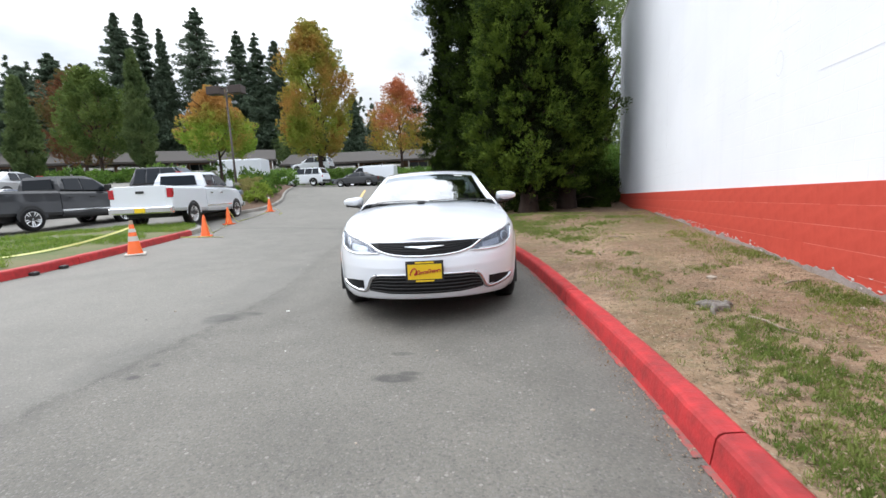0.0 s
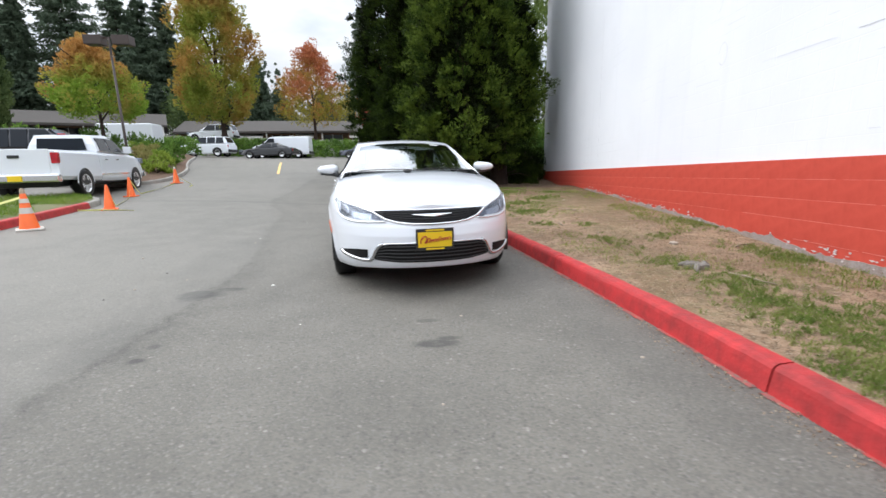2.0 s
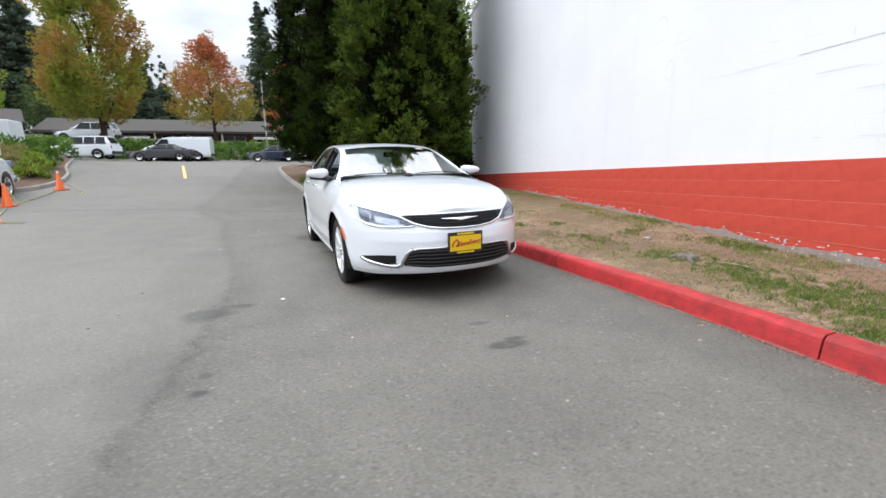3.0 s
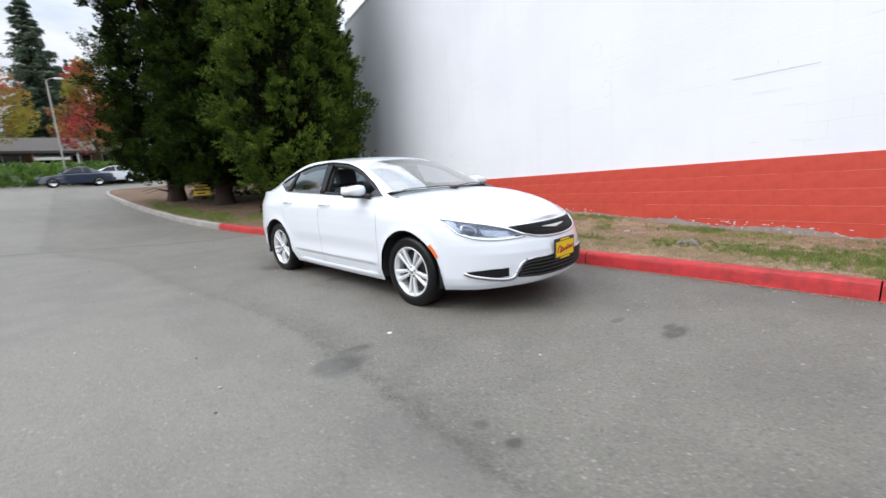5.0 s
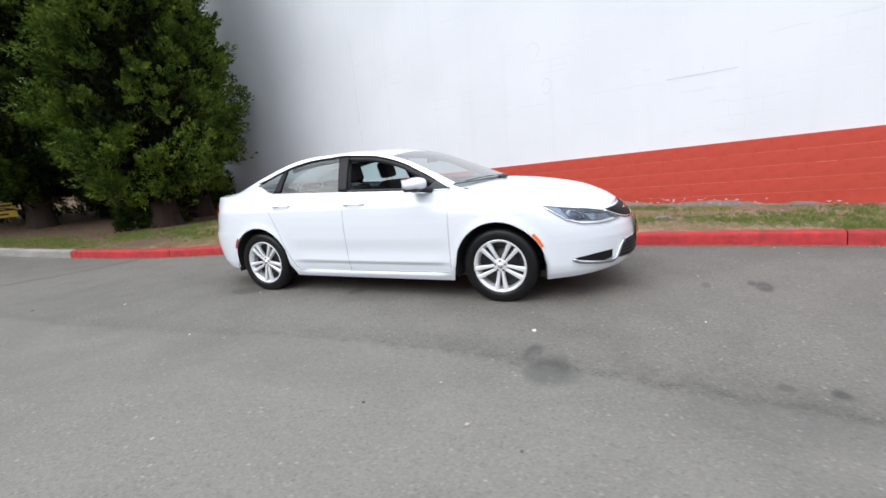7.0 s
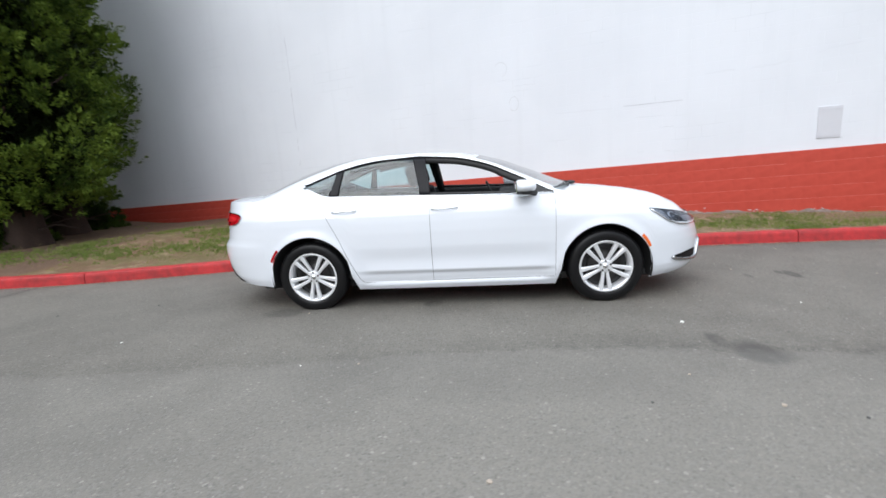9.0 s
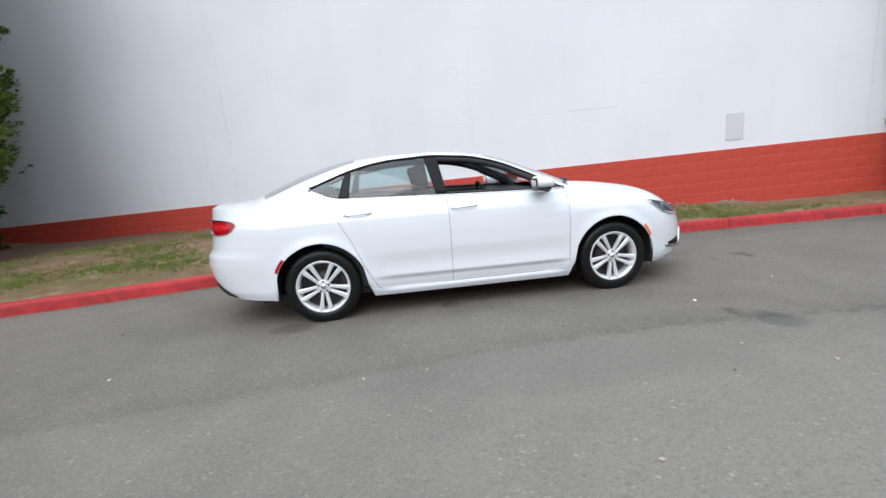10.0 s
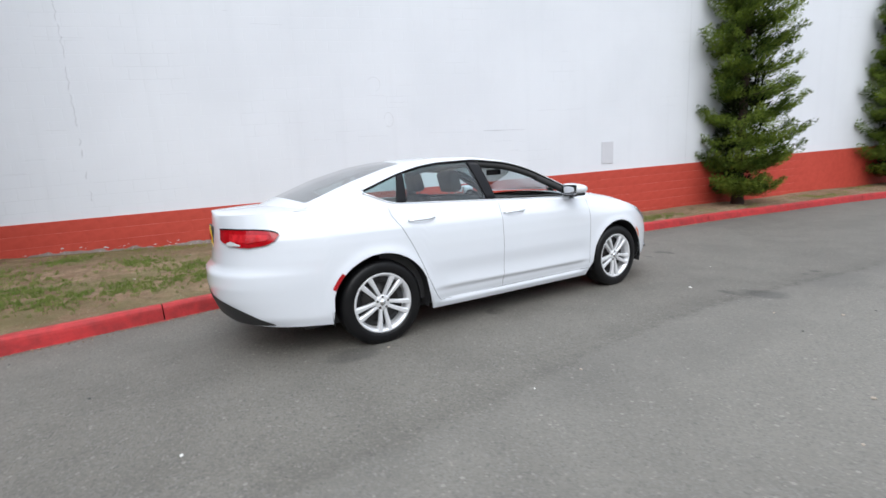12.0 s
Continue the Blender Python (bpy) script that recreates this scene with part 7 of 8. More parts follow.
def panel_van(at, turn, paint, label, L=5.4, W=2.0, H=2.08):
    """A plain cargo van: short sloping nose, windscreen, cab door windows, blind sides."""
    van = thing("panel_van", label, "van", at, turn, group="parked vehicles")
    w, xf, xr = W / 2, L / 2, -L / 2
    hull("body", [(xr, 0.42, H - 0.12, w - 0.06, w - 0.16), (xr + 0.10, 0.34, H, w, w - 0.12), (xf - 2.2, 0.34, H, w, w - 0.12), (xf - 1.75, 0.34, H - 0.06, w, w - 0.14), (xf - 1.05, 0.34, 1.42, w, w - 0.10), (xf - 0.30, 0.38, 1.18, w - 0.05, w - 0.14),
                  (xf - 0.05, 0.42, 1.02, w - 0.12, w - 0.2), (xf, 0.5, 0.85, w - 0.2, w - 0.26)], paint, van)
    slab_pane("windscreen", [(xf - 1.02, -0.74, 1.44), (xf - 1.02, 0.74, 1.44), (xf - 1.66, 0.66, H - 0.14), (xf - 1.66, -0.66, H - 0.14)], M["dark_window"], van, (0.03, 0, 0.03))
    for s in (-1, 1):
        loop = [(xf - 2.2, 1.34), (xf - 2.15, 1.86), (xf - 1.72, 1.86), (xf - 1.18, 1.36)]
        slab_pane("cab_window", [(x, s * (w - 0.03 - 0.08 * (z - 1.3)), z) for x, z in (loop if s > 0 else loop[::-1])], M["dark_window"], van, (0, s * 0.03, 0))
        bm = bmesh.new()
        box(bm, (xf - 1.25, min(s * w, s * (w + 0.2)), 1.36), (xf - 1.12, max(s * w, s * (w + 0.2)), 1.62), 0.03)
        part("door_mirror", bm, M["black_plastic"], van)
        for x in (xf - 0.95, xr + 1.05):
            v = [(x, s * (w + 0.006), 0.36)] + [(x + 0.43 * math.cos(math.pi * i / 14), s * (w + 0.006), 0.36 + 0.43 * math.sin(math.pi * i / 14)) for i in range(15)]
            put("wheel_well", mesh_of("wheel_well", v, [(0, i, i + 1) for i in range(1, 15)], M["black_plastic"]), van)
            plain_wheel(van, x, s * (w - 0.09), 0.36)
    lights_and_bumpers(van, xf - 0.03, xr + 0.02, w - 0.08, 0.95, 0.52, False, False, 0.14)
    return van


def on_ground(x, y):
    return (x, y, ground_z(x, y))


pickup(on_ground(-11.2, 15.95), 98, M["car_white"], "white crew-cab pickup with chrome bumper parked past the cones")
pickup(on_ground(-16.0, 15.25), 86, M["paint_grey"], "charcoal crew-cab pickup parked beside the white one")
wagon(on_ground(-20.6, 17.4), 97, M["paint_blue"], "dark blue saloon parked beyond the trucks", 4.7, 1.82, 1.45, 1.1, False, "small_car", 0.33, 0.98)
wagon(on_ground(-25.2, 21.6), 97, M["paint_silver"], "silver car parked at the row's end", 4.6, 1.8, 1.5, 1.1, False, "small_car", 0.33, 0.98)
wagon((-14.9, 20.9, ground_z(-14.9, 20.9)), 8, M["paint_black"], "black boxy off-road vehicle with roof rack", 4.5, 1.90, 2.0, 1.25, True, "off_road_car", 0.40, 1.15)
wagon(on_ground(-17.0, 41.2), 175, M["car_white"], "white long estate car in the upper lot", 4.9, 1.95, 1.75, 1.3, True, "estate_car", 0.37, 1.1)
wagon((-20.6, 53.2, ground_z(-20.6, 53.2) - 0.35), 178, M["car_white"], "white sport-utility car by the shop row", 5.1, 1.95, 1.85, 1.3, True, "estate_car", 0.37, 1.1)
panel_van(on_ground(-11.2, 45.0), 178, M["car_white"], "white panel van below the ivy bank")
wagon(on_ground(-3.4, 44.2), 184, M["paint_blue"], "dark blue car at the far side of the lot", 4.5, 1.85, 1.5, 1.1, False, "small_car", 0.34, 0.98)
wagon(on_ground(-11.3, 40.2), 176, M["paint_grey"], "dark grey coupe crossing the lot", 4.6, 1.82, 1.36, 1.2, False, "small_car", 0.33, 0.92)
wagon(on_ground(-1.2, 46.5), 178, M["car_white"], "white saloon beyond the tree island", 4.6, 1.82, 1.45, 1.2, False, "small_car", 0.33, 0.96)


def cargo_trailer(x, y, turn):
    t = thing("cargo_trailer", "white box trailer parked by the shops", "trailer", (x, y, ground_z(x, y)), turn, group="parked vehicles")
    bm = bmesh.new()
    box(bm, (-1.9, -1.1, 0.55), (2.1, 1.1, 2.6), 0.12, seg=3)
    part("box_body", bm, M["car_white"], t)
    for s in (-1, 1):
        for xx in (-0.5, 0.4):
            plain_wheel(t, xx, s * 1.0, 0.36)
    bm = bmesh.new()
    box(bm, (-1.8, -0.9, 0.4), (3.0, 0.9, 0.55))
    part("chassis", bm, M["black_plastic"], t)
    return t


cargo_trailer(-22.0, 39.4, 5)

# ---- cones, tape, left island ----
LEFT_LINE = [(-8.6, -9), (-7.6, -3), (-7.15, 2), (-7.1, 5.6), (-7.35, 7.2), (-7.8, 9.2), (-8.2, 10.8), (-8.5, 12.0)]
LEFT_GREY = [(-8.5, 12.0), (-8.8, 12.9), (-9.4, 13.7), (-10.2, 14.05), (-11.0, 13.7), (-11.9, 12.9), (-12.5, 11.6), (-12.7, 10), (-12.9, 6), (-13.3, 0), (-14, -8)]


def mirrored(line):
    return line[::-1]


kerb_pieces("left_red_kerb", "red-painted kerb round the grass island", mirrored(LEFT_LINE), lambda k: 2.45, lambda k: M["kerb_red"])
kerb_pieces("left_grey_kerb", "grey kerb along the car park side of the grass", mirrored(LEFT_GREY), lambda k: 3.0, lambda k: M["kerb_grey"])


def left_island():
    edge = smooth_line(LEFT_LINE, 0.4) + smooth_line(LEFT_GREY, 0.4)[1:]
    rows = []
    n = 14
    verts, faces = [], []
    for x, y in edge:
        cx, cy = -10.4, min(y, 11.4)
        for i in range(n):
            u = i / (n - 1)
            qx, qy = x + (cx - x) * u, y + (cy - y) * u
            d = math.dist((x, y), (cx, cy)) or 1
            if i == 0:
                qx, qy = x + (cx - x) / d * 0.13, y + (cy - y) / d * 0.13
            verts.append((qx, qy, ground_z(qx, qy) + 0.13 + 0.05 * min(1, u * 4)))
    m = len(edge)
    for a in range(m - 1):
        for i in range(n - 1):
            faces.append((a * n + i, a * n + i + 1, (a + 1) * n + i + 1, (a + 1) * n + i))
    ob = put("grass_island", mesh_of("grass_island", verts, faces, M["lawn"], True))
    return tagged(ob, "worn grass island behind a red kerb", "lawn", kind="structure")


left_island()


def blades(name, places, mat, label, h=0.07, per=22, spread=0.1, seed=1):
    """Tufts of upright blades, too many to count."""
    c = [(x, y, z + h * 0.35) for x, y, z in places]
    o = [(0, 0, 1.0)] * len(c)
    ob = put(name, leaf_mesh(name, c, o, mat, h, 0.17, per, np.full(len(c), spread), 0.0, seed, 0.85))
    return tagged(ob, label, "grass", kind="stuff")


def strip_places(n, seed, lo, hi, thr, yr):
    rng = np.random.default_rng(seed)
    out = []
    while len(out) < n:
        y = rng.uniform(*yr)
        kx = kerb_x(y)
        wx = wall_x(y) if y < 17 else kx + 8
        u = rng.uniform(0.02, 0.98)
        x = kx + 0.15 + (wx - kx - 0.2) * u
        m = noise.noise((x * 1.1 + 3, y * 0.95, 1.7)) + 0.75 * noise.noise((x * 2.9, y * 2.9, 4.0)) + rng.uniform(-0.25, 0.25) + (0.22 if lo < u < hi else -0.12)
        if m > thr:
            out.append((x, y, strip_z(x, y, kx) - 0.012))
    return out


# worn turf islands: x, y, half-width across and along the strip
TURF = [(1.76, 4.8, 0.16, 0.45), (1.66, 7.7, 0.3, 0.5), (1.5, 6.4, 0.2, 0.25), (1.75, 3.65, 0.24, 0.3), (2.45, 4.85, 0.25, 0.16), (3.25, 5.4, 0.2, 0.5), (2.9, 3.6, 0.24, 0.55), (1.75, 2.95, 0.22, 0.24), (1.55, 2.55, 0.2, 0.25),
        (1.6, 2.25, 0.3, 0.22), (1.85, 2.0, 0.4, 0.35), (1.35, 1.4, 0.3, 0.5), (2.1, 1.2, 0.5, 0.6), (1.3, 8.6, 0.35, 0.5), (0.9, 10.2, 0.3, 0.7), (2.6, 9.6, 0.4, 0.4), (0.7, 12.2, 0.4, 0.6), (1.45, 0.3, 0.3, 0.7), (2.0, 6.0, 0.15, 0.2), (-0.4, 16.6, 0.4, 0.7), (-0.95, 19.4, 0.35, 0.9), (0.45, 14.6, 0.35, 0.5), (-0.5, 15.2, 0.4, 1.3), (-0.9, 17.6, 0.4, 1.5), (0.4, 14.0, 0.6, 0.7), (-1.35, 20.6, 0.25, 1.6), (1.2, 13.2, 0.5, 0.6), (1.15, 9.4, 0.35, 0.5), (1.5, 10.6, 0.5, 0.5), (1.0, 11.2, 0.35, 0.6), (2.2, 11.2, 0.5, 0.5), (3.3, 10.6, 0.4, 0.3), (0.75, 12.9, 0.3, 0.6), (2.6, 12.4, 0.5, 0.4), (1.9, 8.9, 0.4, 0.4), (1.75, 2.45, 0.35, 0.35), (1.65, 1.75, 0.4, 0.4), (1.4, 1.45, 0.35, 0.3), (1.85, 3.0, 0.3, 0.3)]


def turf_places(per_area, seed):
    rng = np.random.default_rng(seed)
    out = []
    for x0, y0, rx, ry in TURF:
        for _ in range(int(per_area * rx * ry)):
            a, b = rng.normal(scale=0.55), rng.normal(scale=0.55)
            x, y = x0 + a * rx, y0 + b * ry
            kx = kerb_x(y)
            if kx + 0.16 < x < wall_x(y) - 0.03 and noise.noise((x * 7, y * 7, 2)) > -0.25:
                out.append((x, y, strip_z(x, y, kx) - 0.012))
    return out


blades("turf_patch", turf_places(1550, 4), M["turf"], "bright green turf patches on dry soil", 0.036, 22, 0.034, 4)
blades("grass_patch", strip_places(3000, 5, 0.12, 0.6, 0.56, (-9, 25)), M["grass"], "thin patches of green grass on dry soil", 0.028, 12, 0.05, 5)
blades("dry_grass_patch", strip_places(1800, 6, 0.3, 0.9, 0.2, (-9, 25)), M["straw"], "dry yellow grass on bare soil", 0.03, 6, 0.08, 6)
blades("wall_grass", [p for p in strip_places(3000, 8, 0.6, 1.0, 0.2, (1.6, 12)) if wall_x(p[1]) - 0.65 < p[0] < wall_x(p[1]) - 0.12], M["grass"], "green grass along the wall foot", 0.034, 14, 0.05, 8)
rng_l = np.random.default_rng(9)
lp = []
while len(lp) < 6500:
    x, y = rng_l.uniform(-13.2, -7.3), rng_l.uniform(-2, 13.8)
    if lerp([(-8, -14), (0, -13.3), (6, -12.9), (10, -12.7), (11.6, -12.5), (12.9, -11.9), (13.7, -11.0), (14.05, -10.2)], y) + 0.2 < x < lerp([(b, a) for a, b in LEFT_LINE + [(-8.8, 12.9), (-9.4, 13.7), (-10.2, 14.05)]], y) - 0.2 and noise.noise((x * 0.7, y * 0.7, 9)) > -0.25:
        lp.append((x, y, ground_z(x, y) + 0.165))
blades("island_grass", lp, M["lawn_blades"], "short green grass on the kerbed island", 0.055, 24, 0.1, 9)


def traffic_cone(x, y, h, top=None, lean=0.0, label="orange plastic traffic cone on the asphalt", bands=False, z=None):
    t = thing("traffic_cone", label, "traffic cone", (x, y, (ground_z(x, y) if z is None else z)), 20 * x, group="traffic cones")
    bm = bmesh.new()
    b = h * 0.26
    box(bm, (-b, -b, 0), (b, b, 0.035), 0.012)
    part("base", bm, M["band"] if bands else M["cone"], t)
    v, f = lathe([(h * 0.2, 0.035), (h * 0.19, 0.05), (h * 0.045, h * 0.97), (h * 0.03, h), (0.001, h)], 24)
    put("cone_body", mesh_of("cone_body", v, f, M["cone"], True), t)
    if bands:
        for a, c in ((0.40, 0.56), (0.66, 0.78)):
            r0, r1 = h * (0.19 - 0.145 * a / 0.97) + 0.004, h * (0.19 - 0.145 * c / 0.97) + 0.004
            v, f = lathe([(r0, h * a + 0.012), (r1, h * c)], 24)
            put("reflective_band", mesh_of("reflective_band", v, f, M["band"], True), t)
    if top is not None:
        v, f = lathe([(h * 0.066, h * 0.80), (h * 0.045, h * 1.02), (0.001, h * 1.03)], 16)
        put("cone_tip", mesh_of("cone_tip", v, f, top, True), t)
    return t


C1, C2, C3, C4 = (-7.1, 8.2), (-7.75, 11.5), (-9.15, 15.0), (-9.75, 19.4)
traffic_cone(*C1, 0.70, M["twig"], bands=True, label="worn orange cone with grey tip and pale bands")
traffic_cone(*C2, 0.62)
traffic_cone(*C3, 0.62)
traffic_cone(*C4, 0.66, M["band"], label="orange cone with a white tip")


def tape(points, name="barrier_tape", label="slack yellow barrier tape between cones"):
    """A twisted flat tape along points."""
    pts = [Vector(p) for p in points]
    verts = []
    for i, p in enumerate(pts):
        d = (pts[min(i + 1, len(pts) - 1)] - pts[max(i - 1, 0)]).normalized()
        s = d.cross(Vector((0, 0, 1))).normalized()
        u = s.cross(d)
        a = 0.5 * math.sin(i * 0.35) + 0.9
        w = (s * math.cos(a) + u * math.sin(a)) * 0.018
        verts += [p - w, p + w]
    ob = put(name, mesh_of(name, verts, [(2 * i, 2 * i + 1, 2 * i + 3, 2 * i + 2) for i in range(len(pts) - 1)], M["tape"]))
    solid(ob, 0.002, 0)
    return tagged(ob, label, "barrier tape", group="barrier tapes")


def sag(a, b, drop, n=24, floor=True):
    out = []
    for i in range(n + 1):
        u = i / n
        x, y = a[0] + (b[0] - a[0]) * u, a[1] + (b[1] - a[1]) * u
        z = a[2] + (b[2] - a[2]) * u - drop * 4 * u * (1 - u)
        out.append((x, y, max(z, ground_z(x, y) + 0.02)))
    return out


def cone_top(c, h=0.6):
    return (c[0], c[1], ground_z(*c) + h)


tape(sag(cone_top(C1, 0.58), (-9.6, 5.2, ground_z(-9.6, 5.2) + 0.42), 0.3), label="yellow barrier tape stretched over the grass island")
tape(sag(cone_top(C2), cone_top(C3, 0.3), 0.75))
tape(sag(cone_top(C3), cone_top(C4, 0.3), 1.0))
tape([(C4[0] + 0.1, C4[1], ground_z(*C4) + 0.25), (C4[0] + 0.6, C4[1] - 0.3, ground_z(*C4) + 0.04), (C4[0] + 1.0, C4[1] - 0.9, ground_z(-8.7, 18.5) + 0.03), (C4[0] + 1.1, C4[1] - 1.4, ground_z(-8.7, 18) + 0.03)], label="loose tail of yellow tape on the asphalt")
tape([(x, 11.3 - 0.25 * (x + 7.8) ** 2, ground_z(x, 11) + 0.02) for x in np.linspace(-8.6, -7.0, 14)], label="loose tail of yellow tape on the asphalt")

# rubber wedges in the gutter
for q in (6.14, 6.72):
    bm = bmesh.new()
    box(bm, (-0.05, -0.06, 0), (0.05, 0.06, 0.06), 0.025)
    x = lerp([(b, a) for a, b in LEFT_LINE], q) + 0.1
    tagged(part("kerb_wedge", bm, M["black_plastic"], m=pose(x, q, ground_z(x, q), 0, 0, 5)), "small black rubber wedge at the kerb foot", "wedge", "kerb wedges")

# ---- planted island on the far side of the drive mouth ----
PLANT_LINE = [(-13.5, 17.9), (-11.6, 18.1), (-10.6, 19.0), (-10.5, 21.3), (-11.2, 24), (-12.4, 27), (-14.0, 32)]
kerb_pieces("planter_kerb", "grey kerb round a planted bed", mirrored(PLANT_LINE), lambda k: 3.0, lambda k: M["kerb_grey"])


def plant_bed():
    edge = smooth_line(PLANT_LINE, 0.5)
    verts, faces, n = [], [], 8
    for x, y in edge:
        cx, cy = -15.0, min(max(y, 19.5), 30)
        for i in range(n):
            u = 0.02 + 0.98 * i / (n - 1)
            qx, qy = x + (cx - x) * u, y + (cy - y) * u
            verts.append((qx, qy, ground_z(qx, qy) + 0.12 + 0.15 * min(1, u * 3)))
    for a in range(len(edge) - 1):
        for i in range(n - 1):
            faces.append((a * n + i, a * n + i + 1, (a + 1) * n + i + 1, (a + 1) * n + i))
    return tagged(put("planted_bed", mesh_of("planted_bed", verts, faces, M["soil"], True)), "bark-mulched bed with shrubs", "flower bed", kind="structure")


plant_bed()
rb = random.Random(3)
for k in range(15):
    yy = 20.0 + 0.75 * k
    xx = lerp([(b, a) for a, b in PLANT_LINE[1:]], yy) - 0.9 - rb.uniform(0, 2.4)
    bush(xx, yy, rb.uniform(0.4, 0.95), rb.uniform(0.55, 0.95), 100 + k, (M["straw"], M["hedge"], M["lime"])[k % 3], ("tawny grass clump in the bed", "rounded green garden shrub in the bed", "yellow-green low shrub in the bed")[k % 3], "garden_shrub", 34, 40, 0.12, ground_z(xx, yy) + 0.2, "shrubs in the bed")

# ---- marks and litter on the drive, strip and wall ----
def kerb_overspray():
    """Red paint that ran over the foot of the kerb on to the asphalt, ragged at its edge."""
    rng = np.random.default_rng(12)
    pts = smooth_line(KERB_LINE, 0.05)
    verts, faces = [], []
    for i in range(len(pts)):
        d = np.array(pts[min(i + 1, len(pts) - 1)]) - np.array(pts[max(i - 1, 0)])
        d /= np.linalg.norm(d)
        r = np.array((-d[1], d[0]))
        w = max(0.003, 0.030 + 0.026 * noise.noise((i * 0.09, 2, 0)) + 0.012 * noise.noise((i * 0.5, 4, 0)))
        for q in (-0.002, w):
            p = np.array(pts[i]) + r * q
            verts.append((p[0], p[1], ground_z(p[0], p[1]) + 0.004))
    faces = [(2 * i, 2 * i + 1, 2 * i + 3, 2 * i + 2) for i in range(len(pts) - 1) if noise.noise((i * 0.21, 7, 1)) + rng.uniform(-0.2, 0.2) > -0.12]
    ob = put("kerb_overspray", mesh_of("kerb_overspray", verts, faces, M["overspray"]))
    return tagged(ob, "ragged red paint on asphalt along the kerb foot", "paint mark", kind="structure")


kerb_overspray()


def road_mark(name, pts, width, mat, label):
    verts = []
    for i, p in enumerate(pts):
        d = np.array(pts[min(i + 1, len(pts) - 1)]) - np.array(pts[max(i - 1, 0)])
        d = d / np.linalg.norm(d)
        r = np.array((-d[1], d[0])) * width / 2
        for s in (-1, 1):
            q = np.array(p) + s * r
            verts.append((q[0], q[1], ground_z(q[0], q[1]) + 0.006))
    ob = put(name, mesh_of(name, verts, [(2 * i, 2 * i + 1, 2 * i + 3, 2 * i + 2) for i in range(len(pts) - 1)], mat))
    return tagged(ob, label, "road marking", kind="structure")


road_mark("yellow_dash", [(-6.5 - 0.2 * i, 23.0 + 0.95 * i) for i in range(9)], 0.14, M["line_yellow"], "worn yellow centre dash at the crest")
road_mark("pale_gutter", smooth_line([(-14.2, 33), (-9, 34), (-4, 33.6), (0, 33.8)], 0.8), 0.35, M["kerb_grey"], "pale concrete gutter across the drive mouth")

rs = random.Random(17)


def pebble(x, y, z, r, mat, name, label, group, squash=0.5):
    bm = bmesh.new()
    bmesh.ops.create_icosphere(bm, subdivisions=1, radius=r)
    for v in bm.verts:
        v.co = Vector((v.co.x * rs.uniform(0.8, 1.3), v.co.y * rs.uniform(0.7, 1.1), v.co.z * squash))
    return tagged(part(name, bm, mat, m=pose(x, y, z + r * squash * 0.5, 0, 0, rs.uniform(0, 360))), label, "stone", group)


for x, y, r in ((-2.02, 4.19, 0.018), (-2.52, 8.70, 0.011), (-1.55, 3.1, 0.007), (-2.9, 6.9, 0.007)):
    pebble(x, y, ground_z(x, y), r, M["chip"], "pale_chip", "small pale chip of stone on the asphalt", "chips on the drive")
for k in range(34):
    x, y = rs.uniform(-4.6, 0.6), rs.uniform(1.2, 11)
    if abs(x + 0.66) < 1.1 and 3.4 < y < 8.8:
        continue
    pebble(x, y, ground_z(x, y), rs.uniform(0.007, 0.014), M["tar"] if k % 2 else M["stone"], "grit_stone", "bit of grit lying on the asphalt", "grit on the drive")

# stump, twig, stones on the strip
sx, sy = 1.83, 3.40
sz = strip_z(sx, sy, kerb_x(sy))
stump = thing("tree_stump", "weathered grey cut stump low in the grass", "tree stump", (sx, sy, sz))
v, f = lathe([(0.10, -0.05), (0.095, 0.015), (0.088, 0.038), (0.07, 0.044), (0.04, 0.034), (0.001, 0.038)], 18)
v = [(x * (1 + 0.25 * math.sin(3 * math.atan2(y, x)) + 0.12 * math.sin(7 * math.atan2(y, x))), y * (1 + 0.2 * math.sin(5 * math.atan2(y, x))), z * (1 + 0.5 * noise.noise((x * 16, y * 16, 1)))) for x, y, z in v]
put("stump_wood", mesh_of("stump_wood", v, f, M["stump"]), stump)
for a in (0.4, 2.2, 4.0):
    v, f = tube([(0.08 * math.cos(a), 0.08 * math.sin(a), 0.03), (0.14 * math.cos(a), 0.14 * math.sin(a), 0.008), (0.2 * math.cos(a + 0.2), 0.2 * math.sin(a + 0.2), -0.02)], 0.026, 6, 0.012)
    put("root", mesh_of("root", v, f, M["stump"], True), stump)


def twig(x, y, turn, length, label="bare dry twig lying on the soil"):
    z = strip_z(x, y, kerb_x(y)) + 0.014
    pts = [(-length / 2, 0, 0), (-length / 6, 0.02, 0.006), (length / 5, -0.012, 0.006), (length / 2, 0.03, 0)]
    v, f = tube(pts, 0.011, 6, 0.005)
    return tagged(put("twig", mesh_of("twig", v, f, M["twig"], True), m=pose(x, y, z, 0, 0, turn)), label, "twig", "twigs")


